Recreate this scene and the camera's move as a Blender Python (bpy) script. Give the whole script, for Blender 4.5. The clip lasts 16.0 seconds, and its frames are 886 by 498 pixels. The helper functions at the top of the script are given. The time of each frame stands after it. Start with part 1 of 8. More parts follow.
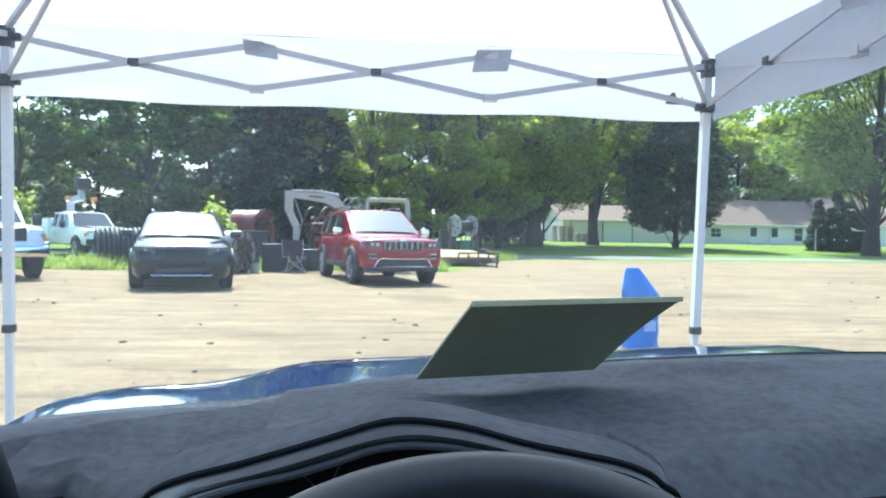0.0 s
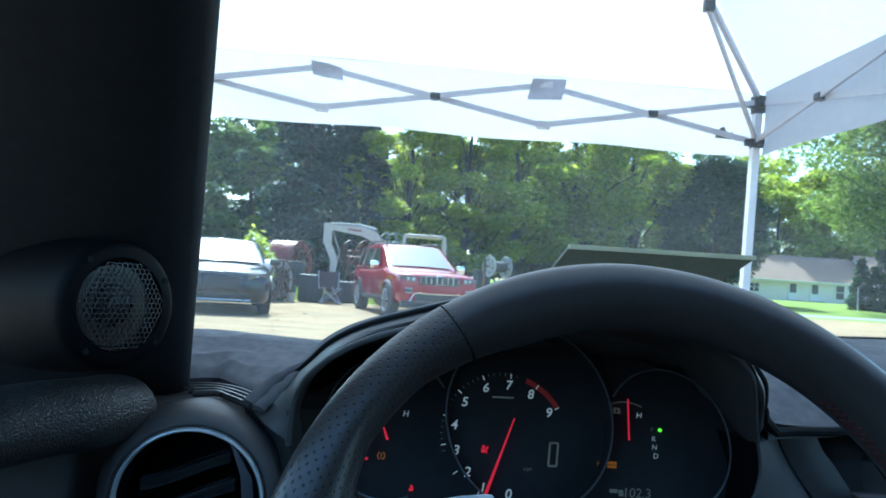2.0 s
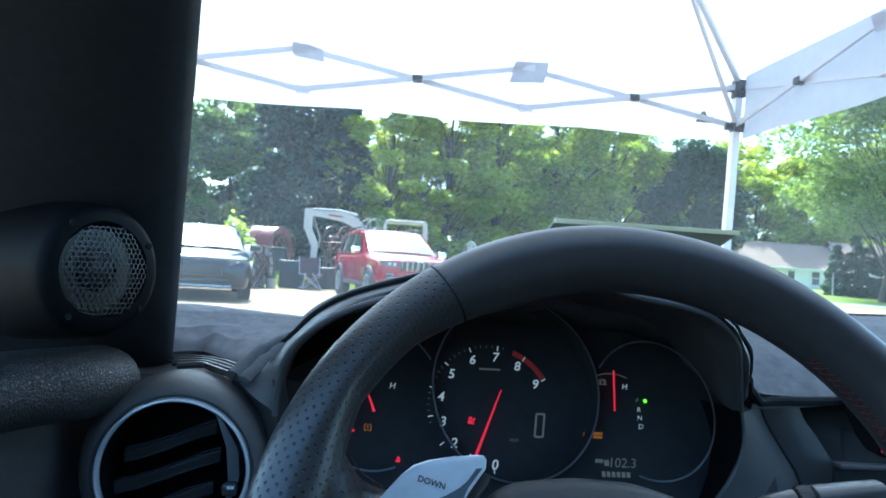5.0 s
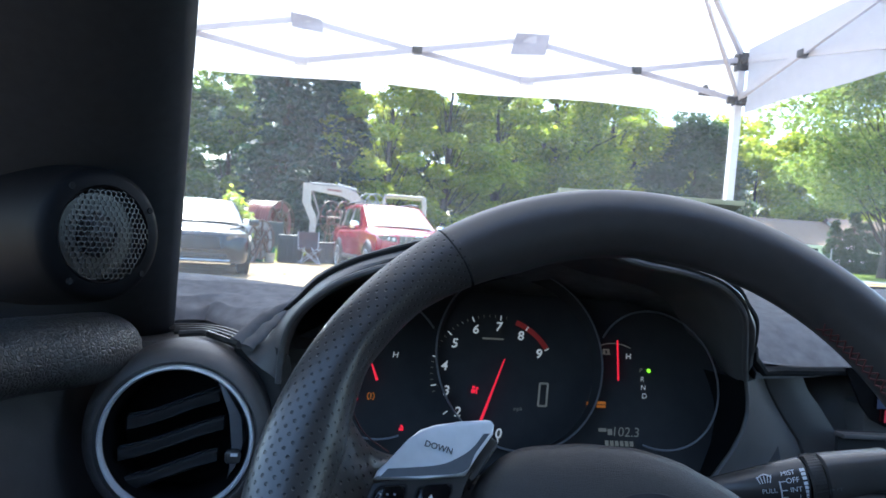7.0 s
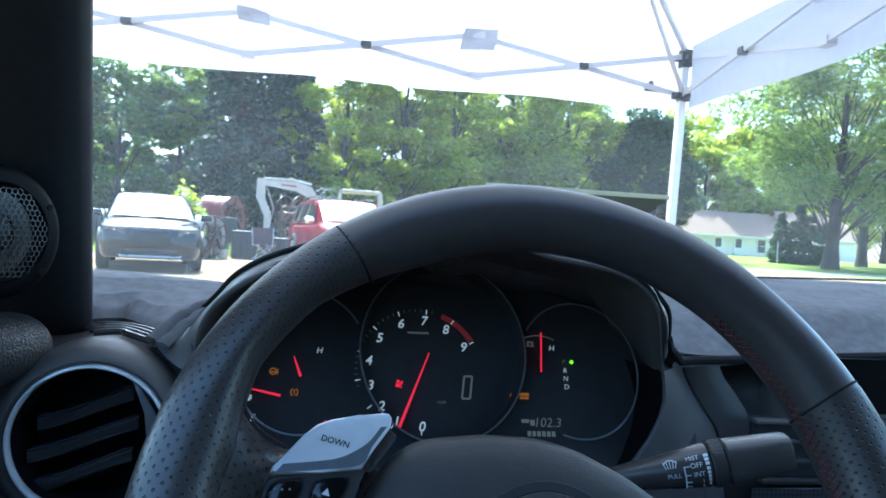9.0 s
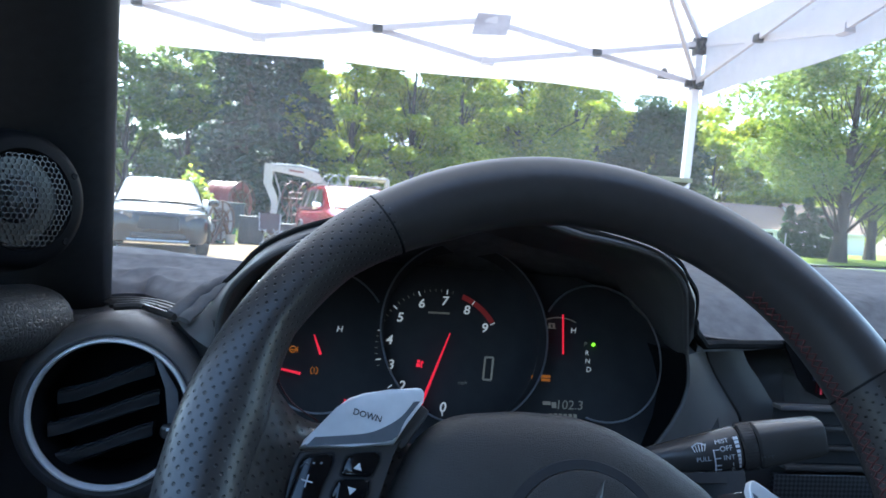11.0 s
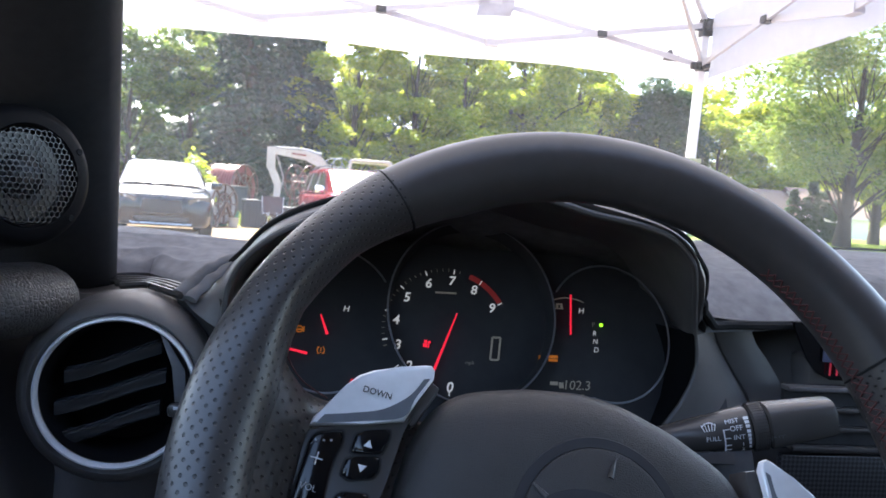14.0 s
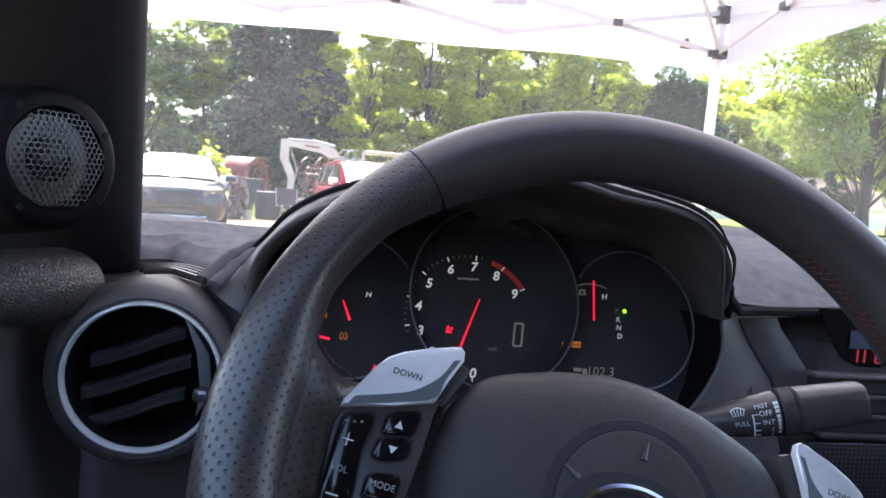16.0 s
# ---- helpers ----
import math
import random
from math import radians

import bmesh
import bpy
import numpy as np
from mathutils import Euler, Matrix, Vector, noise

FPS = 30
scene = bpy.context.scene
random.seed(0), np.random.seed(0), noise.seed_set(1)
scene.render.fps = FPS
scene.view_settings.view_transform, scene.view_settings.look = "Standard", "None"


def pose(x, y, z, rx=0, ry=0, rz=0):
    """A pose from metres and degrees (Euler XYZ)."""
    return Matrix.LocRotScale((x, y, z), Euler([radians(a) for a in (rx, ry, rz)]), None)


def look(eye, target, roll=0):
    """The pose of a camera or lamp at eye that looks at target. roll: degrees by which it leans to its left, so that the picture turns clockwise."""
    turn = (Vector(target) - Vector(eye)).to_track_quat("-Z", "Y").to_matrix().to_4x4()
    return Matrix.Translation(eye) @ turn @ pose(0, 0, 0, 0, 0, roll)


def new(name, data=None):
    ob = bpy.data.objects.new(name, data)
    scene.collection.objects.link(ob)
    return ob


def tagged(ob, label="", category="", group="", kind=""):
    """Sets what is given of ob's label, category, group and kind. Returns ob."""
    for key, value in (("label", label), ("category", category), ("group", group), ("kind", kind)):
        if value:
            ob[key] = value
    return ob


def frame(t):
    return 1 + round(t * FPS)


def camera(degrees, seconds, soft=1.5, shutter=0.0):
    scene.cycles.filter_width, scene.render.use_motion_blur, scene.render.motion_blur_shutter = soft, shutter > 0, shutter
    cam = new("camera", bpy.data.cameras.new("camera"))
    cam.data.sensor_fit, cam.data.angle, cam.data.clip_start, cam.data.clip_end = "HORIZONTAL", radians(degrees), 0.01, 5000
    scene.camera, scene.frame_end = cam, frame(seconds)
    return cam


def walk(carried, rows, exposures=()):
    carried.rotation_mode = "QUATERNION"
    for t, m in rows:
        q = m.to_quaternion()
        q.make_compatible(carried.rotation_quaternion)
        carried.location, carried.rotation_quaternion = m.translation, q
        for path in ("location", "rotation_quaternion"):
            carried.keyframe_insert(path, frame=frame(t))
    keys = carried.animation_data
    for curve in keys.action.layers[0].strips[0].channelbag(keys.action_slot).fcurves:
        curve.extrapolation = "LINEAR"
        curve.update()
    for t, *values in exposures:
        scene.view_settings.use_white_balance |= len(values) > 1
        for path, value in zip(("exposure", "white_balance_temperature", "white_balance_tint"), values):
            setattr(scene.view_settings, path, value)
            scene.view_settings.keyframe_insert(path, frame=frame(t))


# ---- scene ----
cam = camera(62.5, 16.0, soft=1.6)
PATH = [
    (0, (0.251, 0.092, 1.097), (0.479, 2.078, 1.062), 1.0),
    (0.5, (0.246, 0.061, 1.075), (0.442, 2.052, 1.091), 1.2),
    (1, (0.195, 0.008, 1.022), (0.36, 2.0, 1.076), 2.0),
    (1.5, (0.167, 0.002, 0.995), (0.317, 1.995, 1.065), 3.1),
    (2, (0.173, 0.008, 0.994), (0.307, 2.002, 1.068), 3.7),
    (2.5, (0.172, 0.007, 0.992), (0.305, 2.001, 1.066), 3.8),
    (3, (0.175, 0.007, 0.991), (0.323, 2.0, 1.064), 3.7),
    (3.5, (0.17, 0.007, 0.985), (0.338, 1.999, 1.054), 3.6),
    (4, (0.171, 0.009, 0.983), (0.355, 1.999, 1.046), 3.5),
    (6.5, (0.166, 0.016, 0.977), (0.356, 2.007, 0.965), 3.8),
    (7, (0.166, 0.019, 0.975), (0.362, 2.009, 0.947), 3.8),
    (7.5, (0.168, 0.022, 0.971), (0.381, 2.01, 0.935), 3.9),
    (8, (0.171, 0.018, 0.975), (0.416, 2.003, 0.936), 3.7),
    (8.5, (0.196, 0.014, 0.986), (0.477, 1.994, 0.949), 3.5),
    (9, (0.195, 0.012, 0.977), (0.507, 1.987, 0.942), 3.4),
    (11.5, (0.181, 0.024, 0.968), (0.477, 2.0, 0.887), 4.2),
    (12, (0.18, 0.023, 0.968), (0.477, 1.998, 0.876), 4.2),
    (12.5, (0.178, 0.023, 0.968), (0.475, 1.998, 0.867), 4.3),
    (13, (0.18, 0.026, 0.966), (0.474, 2.001, 0.86), 4.3),
    (13.5, (0.179, 0.027, 0.965), (0.473, 2.002, 0.855), 4.2),
    (14, (0.18, 0.028, 0.964), (0.473, 2.003, 0.85), 4.2),
    (14.5, (0.18, 0.026, 0.963), (0.47, 2.002, 0.847), 4.1),
    (15, (0.179, 0.027, 0.964), (0.461, 2.003, 0.843), 4.0),
    (15.5, (0.177, 0.027, 0.965), (0.449, 2.004, 0.838), 4.1),
    (16, (0.173, 0.032, 0.958), (0.432, 2.011, 0.819), 4.0),
]

cam.data.dof.use_dof, cam.data.dof.focus_distance, cam.data.dof.aperture_fstop = True, 0.42, 32.0
walk(cam, [(t, look(eye, target, roll)) for t, eye, target, roll in PATH],
     exposures=[(0.0, 1.75, 5250, -5), (0.5, 1.55, 5100, -8), (1.0, 1.58, 5000, -11), (2.0, 1.9, 4850, -12), (4.0, 2.25, 4850, -11), (6.5, 2.65, 5400, -2), (7.0, 2.6, 5600, 2), (9.0, 2.55, 5050, -6), (11.5, 2.65, 5700, 3), (16.0, 2.92, 6550, 12)])

# ---- daylight: sun ahead and a little to the left, high ----
SUN_ELEVATION, SUN_TURN = radians(54), radians(-14)
world = bpy.data.worlds.new("sky")
scene.world = world
world.use_nodes = True
wn, wl = world.node_tree.nodes, world.node_tree.links
sky = wn.new("ShaderNodeTexSky")
sky.sky_type, sky.sun_disc = "NISHITA", False
sky.sun_elevation, sky.sun_rotation = SUN_ELEVATION, SUN_TURN
sky.air_density, sky.dust_density = 1.0, 2.5
wn["Background"].inputs["Strength"].default_value = 0.15
wl.new(sky.outputs["Color"], wn["Background"].inputs["Color"])
sun_data = bpy.data.lights.new("sun", "SUN")
sun_data.energy, sun_data.angle, sun_data.color = 3.4, radians(0.5), (1.0, 0.95, 0.87)
sun = new("sun", sun_data)
sun_way = Vector((math.sin(SUN_TURN) * math.cos(SUN_ELEVATION), math.cos(SUN_TURN) * math.cos(SUN_ELEVATION), math.sin(SUN_ELEVATION)))
sun.matrix_world = look(sun_way * 50, (0, 0, 0))


# ---- small tools ----
def thing(name, m, label, category, group="", kind=""):
    ob = new(name)
    ob.empty_display_size = 0.05
    ob.matrix_world = m
    ob.matrix_basis = m
    return tagged(ob, label, category, group, kind)


def finish(bm, name, material, smooth):
    bmesh.ops.recalc_face_normals(bm, faces=bm.faces)
    me = bpy.data.meshes.new(name)
    bm.to_mesh(me)
    bm.free()
    me.materials.append(material)
    if smooth:
        me.polygons.foreach_set("use_smooth", [True] * len(me.polygons))
        me.set_sharp_from_angle(angle=radians(38))
    return me


def part(name, bm, material, parent, label="", smooth=True, world=False):
    """One mesh under a thing or part. world: the mesh is given in world places."""
    me = finish(bm, name, material, smooth)
    ob = new(name, me)
    ob.parent = parent
    if world:
        top, m = parent, Matrix()
        while top is not None:
            m = top.matrix_basis @ m
            top = top.parent
        me.transform(m.inverted())
    if label:
        ob["label"] = label
    return ob


def solo(name, bm, material, label="", category="", group="", kind="", smooth=True):
    """A top-level mesh."""
    return tagged(new(name, finish(bm, name, material, smooth)), label, category, group, kind)


def box(bm, c, s, bev=0.0, rot=None, seg=2, taper=None):
    """A bevelled box about c with sides s; taper: scale of the top face (x, y)."""
    made = bmesh.ops.create_cube(bm, size=1.0)["verts"]
    for v in made:
        if taper and v.co.z > 0:
            v.co.x *= taper[0]
            v.co.y *= taper[1]
        v.co = Vector((v.co.x * s[0], v.co.y * s[1], v.co.z * s[2]))
    if bev:
        edges = list({e for v in made for e in v.link_edges})
        r = bmesh.ops.bevel(bm, geom=edges, offset=bev, segments=seg, affect="EDGES", profile=0.5)
        made = list({v for f in r["faces"] for v in f.verts} | {v for v in made if v.is_valid})
    m = Matrix.Translation(c) @ (rot.to_4x4() if rot else Matrix())
    for v in made:
        v.co = m @ v.co
    return bm


def turn(rx=0, ry=0, rz=0):
    return Euler((radians(rx), radians(ry), radians(rz))).to_matrix()


def grid(bm, rows, close_u=False, close_v=False):
    """A sheet of quads through rows of points."""
    vs = [[bm.verts.new(p) for p in row] for row in rows]
    n, k = len(vs), len(vs[0])
    for i in range(n if close_u else n - 1):
        for j in range(k if close_v else k - 1):
            a, b, c, d = vs[i][j], vs[(i + 1) % n][j], vs[(i + 1) % n][(j + 1) % k], vs[i][(j + 1) % k]
            try:
                bm.faces.new((a, b, c, d))
            except ValueError:
                pass
    return vs


def cap(bm, ring):
    try:
        bm.faces.new(ring)
    except ValueError:
        pass


def tube(bm, pts, r, n=8, closed=False, flat=1.0):
    """A round bar along points; r a number or one for each point."""
    pts = [Vector(p) for p in pts]
    rs = [float(v) for v in r] if isinstance(r, (list, tuple)) else [float(r)] * len(pts)
    rows, up = [], None
    for i, p in enumerate(pts):
        a = pts[i - 1] if (i or closed) else p
        b = pts[(i + 1) % len(pts)] if (i < len(pts) - 1 or closed) else p
        t = (b - a).normalized()
        if up is None:
            up = t.orthogonal().normalized() if abs(t.z) > 0.95 else Vector((0, 0, 1))
        side = t.cross(up).normalized()
        up = side.cross(t).normalized()
        rows.append([p + rs[i] * (math.cos(k) * side + flat * math.sin(k) * up) for k in np.linspace(0, 2 * math.pi, n, endpoint=False)])
    vs = grid(bm, rows, close_u=closed, close_v=True)
    if not closed:
        cap(bm, vs[0][::-1])
        cap(bm, vs[-1])
    return bm


def bar(bm, a, b, w, h=None):
    """A square bar from a to b."""
    a, b = Vector(a), Vector(b)
    t = (b - a).normalized()
    up = Vector((0, 0, 1)) if abs(t.z) < 0.95 else Vector((0, 1, 0))
    s = t.cross(up).normalized()
    u = s.cross(t).normalized()
    h = h or w
    q = [(-1, -1), (1, -1), (1, 1), (-1, 1)]
    vs = grid(bm, [[p + s * (i * w / 2) + u * (j * h / 2) for i, j in q] for p in (a, b)], close_v=True)
    cap(bm, vs[0][::-1])
    cap(bm, vs[1])
    return bm


def lathe(bm, prof, n=24, m=Matrix(), arc=2 * math.pi):
    """Turns a profile of (radius, height) round z."""
    whole = arc > 6.28
    ang = np.linspace(0, arc, n, endpoint=not whole)
    grid(bm, [[m @ Vector((r * math.cos(a), r * math.sin(a), z)) for r, z in prof] for a in ang], close_u=whole)
    bmesh.ops.remove_doubles(bm, verts=bm.verts, dist=1e-6)
    return bm


def prism(bm, poly, z0, z1, m=Matrix(), bev=0.0):
    """A flat outline of (x, y) raised from z0 to z1."""
    a = [bm.verts.new(m @ Vector((x, y, z0))) for x, y in poly]
    b = [bm.verts.new(m @ Vector((x, y, z1))) for x, y in poly]
    n = len(poly)
    for i in range(n):
        bm.faces.new((a[i], a[(i + 1) % n], b[(i + 1) % n], b[i]))
    bm.faces.new(a[::-1])
    top = bm.faces.new(b)
    if bev:
        bmesh.ops.bevel(bm, geom=list(top.edges), offset=bev, segments=2, affect="EDGES", profile=0.5)
    return bm


def smooth_line(pts, k=6, closed=False):
    """A Catmull-Rom line through points."""
    p = [Vector(q) for q in pts]
    n, out = len(p), []
    for i in range(n if closed else n - 1):
        a, b, c, d = (p[(i + j) % n] if closed else p[min(max(i + j, 0), n - 1)] for j in (-1, 0, 1, 2))
        for s in range(k):
            t = s / k
            out.append(0.5 * ((2 * b) + (c - a) * t + (2 * a - 5 * b + 4 * c - d) * t * t + (3 * b - a - 3 * c + d) * t ** 3))
    if not closed:
        out.append(p[-1])
    return out


def lettering(text, size, material, parent, m, name="lettering", shear=0.0, bold=0.0):
    """Writing as a thin mesh under a thing."""
    cu = bpy.data.curves.new(name, "FONT")
    cu.body, cu.size, cu.align_x, cu.align_y, cu.shear, cu.offset, cu.resolution_u = text, size, "CENTER", "CENTER", shear, bold, 3
    tmp = bpy.data.objects.new(name, cu)
    scene.collection.objects.link(tmp)
    me = bpy.data.meshes.new_from_object(tmp.evaluated_get(bpy.context.evaluated_depsgraph_get()))
    bpy.data.objects.remove(tmp)
    bpy.data.curves.remove(cu)
    me.materials.clear()
    me.materials.append(material)
    me.transform(m)
    ob = new(name, me)
    ob.parent = parent
    return ob


# ---- materials ----
def mk(name, c1, c2=None, rough=0.6, metal=0.0, scale=30.0, bump=0.0, bscale=None, spec=0.5, coat=0.0, big=0.35, stretch=(1, 1, 1), glow=0.0, rvar=0.1, per=0.0, trans=0.0, cells=0.0):
    """A surface: two colours mixed by fine and coarse noise, uneven gloss, relief; per: how much single pieces differ."""
    m = bpy.data.materials.new(name)
    m.use_nodes = True
    n, l = m.node_tree.nodes, m.node_tree.links
    b = n["Principled BSDF"]
    c2 = c2 or tuple(v * 0.75 for v in c1)
    tc, mp = n.new("ShaderNodeTexCoord"), n.new("ShaderNodeMapping")
    mp.inputs["Scale"].default_value = stretch
    l.new(tc.outputs["Object"], mp.inputs["Vector"])
    fine, coarse, mix1, mix2 = n.new("ShaderNodeTexNoise"), n.new("ShaderNodeTexNoise"), n.new("ShaderNodeMix"), n.new("ShaderNodeMix")
    for t, s in ((fine, scale), (coarse, scale * 0.13)):
        t.inputs["Scale"].default_value, t.inputs["Detail"].default_value = s, 5
        l.new(mp.outputs["Vector"], t.inputs["Vector"])
    mix1.data_type = "RGBA"
    add = n.new("ShaderNodeMath")
    add.operation = "MULTIPLY_ADD"
    l.new(coarse.outputs["Fac"], add.inputs[0])
    add.inputs[1].default_value = big * 2
    mul = n.new("ShaderNodeMath")
    mul.operation = "MULTIPLY_ADD"
    l.new(fine.outputs["Fac"], mul.inputs[0])
    mul.inputs[1].default_value, mul.inputs[2].default_value = 1.6, -0.3 - big
    l.new(mul.outputs[0], add.inputs[2])
    l.new(add.outputs[0], mix1.inputs["Factor"])
    mix1.inputs["A"].default_value, mix1.inputs["B"].default_value = (*c1, 1), (*c2, 1)
    out = mix1.outputs["Result"]
    if per:
        oi, hsv = n.new("ShaderNodeObjectInfo"), n.new("ShaderNodeHueSaturation")
        mr = n.new("ShaderNodeMapRange")
        mr.inputs["To Min"].default_value, mr.inputs["To Max"].default_value = 1 - per, 1 + per
        l.new(oi.outputs["Random"], mr.inputs["Value"])
        l.new(mr.outputs["Result"], hsv.inputs["Value"])
        l.new(out, hsv.inputs["Color"])
        out = hsv.outputs["Color"]
    l.new(out, b.inputs["Base Color"])
    b.inputs["Metallic"].default_value, b.inputs["Specular IOR Level"].default_value, b.inputs["Coat Weight"].default_value = metal, spec, coat
    rr = n.new("ShaderNodeMapRange")
    rr.inputs["To Min"].default_value, rr.inputs["To Max"].default_value = max(rough - rvar, 0.02), min(rough + rvar, 1)
    l.new(coarse.outputs["Fac"], rr.inputs["Value"])
    l.new(rr.outputs["Result"], b.inputs["Roughness"])
    if bump:
        bp = n.new("ShaderNodeBump")
        bt = fine
        if bscale:
            bt = n.new("ShaderNodeTexNoise")
            bt.inputs["Scale"].default_value, bt.inputs["Detail"].default_value = bscale, 4
            l.new(mp.outputs["Vector"], bt.inputs["Vector"])
        bp.inputs["Strength"].default_value, bp.inputs["Distance"].default_value = bump, 0.5 / (bscale or scale)
        l.new(bt.outputs["Fac"], bp.inputs["Height"])
        l.new(bp.outputs["Normal"], b.inputs["Normal"])
        if cells:
            # pebbled grain: raised cells with creases between
            vo, mc, b2 = n.new("ShaderNodeTexVoronoi"), n.new("ShaderNodeMapRange"), n.new("ShaderNodeBump")
            vo.feature = "DISTANCE_TO_EDGE"
            vo.inputs["Scale"].default_value = cells
            l.new(tc.outputs["Object"], vo.inputs["Vector"])
            mc.inputs["From Max"].default_value = 0.22
            l.new(vo.outputs["Distance"], mc.inputs["Value"])
            b2.inputs["Strength"].default_value, b2.inputs["Distance"].default_value = 0.55, 0.25 / cells
            l.new(mc.outputs["Result"], b2.inputs["Height"])
            l.new(bp.outputs["Normal"], b2.inputs["Normal"])
            l.new(b2.outputs["Normal"], b.inputs["Normal"])
    if glow:
        l.new(out, b.inputs["Emission Color"])
        b.inputs["Emission Strength"].default_value = glow
    if trans:
        tr, ad = n.new("ShaderNodeBsdfTranslucent"), n.new("ShaderNodeMixShader")
        l.new(out, tr.inputs["Color"])
        ad.inputs["Fac"].default_value = trans
        l.new(b.outputs[0], ad.inputs[1])
        l.new(tr.outputs[0], ad.inputs[2])
        l.new(ad.outputs[0], n["Material Output"].inputs["Surface"])
    return m


def clear_glass(name, tint=(1, 1, 1), gloss=1.0):
    """A thin pane: sees straight through, with a reflection that grows at grazing view."""
    m = bpy.data.materials.new(name)
    m.use_nodes = True
    n, l = m.node_tree.nodes, m.node_tree.links
    n.remove(n["Principled BSDF"])
    t, g, f, x, s = (n.new(k) for k in ("ShaderNodeBsdfTransparent", "ShaderNodeBsdfGlossy", "ShaderNodeFresnel", "ShaderNodeMixShader", "ShaderNodeMath"))
    t.inputs["Color"].default_value = (*tint, 1)
    g.inputs["Roughness"].default_value = 0.02
    f.inputs["IOR"].default_value = 1.45
    s.operation = "MULTIPLY"
    s.inputs[1].default_value = gloss
    l.new(f.outputs[0], s.inputs[0])
    l.new(s.outputs[0], x.inputs["Fac"])
    l.new(t.outputs[0], x.inputs[1])
    l.new(g.outputs[0], x.inputs[2])
    l.new(x.outputs[0], n["Material Output"].inputs["Surface"])
    return m


def dusty_glass(name, tint, gloss, dust):
    """A clear pane with a thin uneven film of dust and wiped smears that scatters the daylight."""
    m = clear_glass(name, tint, gloss)
    n, l = m.node_tree.nodes, m.node_tree.links
    out = n["Material Output"]
    clean = out.inputs["Surface"].links[0].from_socket
    tr, mx, tc, t1, t2, mr, mu, mp = (n.new(k) for k in ("ShaderNodeBsdfTranslucent", "ShaderNodeMixShader", "ShaderNodeTexCoord", "ShaderNodeTexNoise", "ShaderNodeTexNoise", "ShaderNodeMapRange", "ShaderNodeMath", "ShaderNodeMapping"))
    tr.inputs["Color"].default_value = (1.0, 0.99, 0.96, 1)
    mp.inputs["Scale"].default_value = (1.0, 2.2, 2.2)
    t1.inputs["Scale"].default_value, t2.inputs["Scale"].default_value, t2.inputs["Detail"].default_value = 4.0, 260.0, 8
    l.new(tc.outputs["Object"], mp.inputs["Vector"])
    l.new(mp.outputs[0], t1.inputs["Vector"])
    l.new(tc.outputs["Object"], t2.inputs["Vector"])
    mr.inputs["From Min"].default_value, mr.inputs["From Max"].default_value = 0.25, 0.75
    mr.inputs["To Min"].default_value, mr.inputs["To Max"].default_value = dust * 0.55, dust * 1.4
    l.new(t1.outputs["Fac"], mr.inputs["Value"])
    mu.operation = "MULTIPLY_ADD"
    sp = n.new("ShaderNodeMapRange")
    sp.inputs["From Min"].default_value, sp.inputs["From Max"].default_value = 0.72, 0.80
    sp.inputs["To Max"].default_value = 0.25
    l.new(t2.outputs["Fac"], sp.inputs["Value"])
    mu.inputs[1].default_value = 1.0
    l.new(sp.outputs[0], mu.inputs[0])
    l.new(mr.outputs[0], mu.inputs[2])
    l.new(mu.outputs[0], mx.inputs["Fac"])
    l.new(clean, mx.inputs[1])
    l.new(tr.outputs[0], mx.inputs[2])
    l.new(mx.outputs[0], out.inputs["Surface"])
    return m


SUEDE = mk("dark suede dash mat", (0.190, 0.187, 0.193), (0.110, 0.108, 0.112), 0.95, scale=90, bump=0.4, bscale=900, spec=0.15, big=0.7)
PIPING = mk("black cloth piping", (0.016, 0.016, 0.017), (0.010, 0.010, 0.011), 0.85, scale=300, bump=0.4, spec=0.2)
LEATHER = mk("black smooth leather", (0.050, 0.045, 0.044), (0.037, 0.033, 0.032), 0.33, scale=120, bump=0.10, bscale=1600, spec=0.6)
SOFT_PLASTIC = mk("black grained plastic", (0.108, 0.099, 0.096), (0.082, 0.075, 0.072), 0.36, scale=60, bump=0.2, bscale=1500, spec=0.6, cells=900)
# wheel pad: the grained plastic again, darkened for the shade it sits in
SHADED_PAD = mk("shaded black wheel pad plastic", (0.030, 0.027, 0.026), (0.023, 0.021, 0.020), 0.42, scale=60, bump=0.2, bscale=1500, spec=0.5, cells=1000)
HARD_PLASTIC = mk("smooth black plastic", (0.070, 0.065, 0.063), (0.053, 0.049, 0.048), 0.27, scale=40, bump=0.08, bscale=700, spec=0.45)
PANEL_PLASTIC = mk("dark grey dash plastic", (0.122, 0.114, 0.113), (0.098, 0.092, 0.090), 0.40, scale=50, bump=0.3, bscale=900, spec=0.4)
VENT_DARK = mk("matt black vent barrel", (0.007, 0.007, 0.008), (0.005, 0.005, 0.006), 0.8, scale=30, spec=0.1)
VENT_SLAT = mk("satin black vent slat", (0.034, 0.034, 0.036), (0.026, 0.026, 0.027), 0.24, scale=40, spec=0.8)
GLOSS_BLACK = mk("gloss black plastic", (0.008, 0.008, 0.009), (0.005, 0.005, 0.006), 0.12, scale=30, rvar=0.05)
DIAL_BLACK = mk("matt black dial", (0.046, 0.045, 0.048), (0.036, 0.035, 0.038), 0.7, scale=60, spec=0.2)
SILVER = mk("satin silver paint", (0.86, 0.86, 0.88), (0.78, 0.78, 0.80), 0.30, 0.2, scale=200, rvar=0.06)
DIM_RING = mk("dull grey ring", (0.30, 0.31, 0.33), (0.24, 0.24, 0.26), 0.35, 0.6, scale=120)
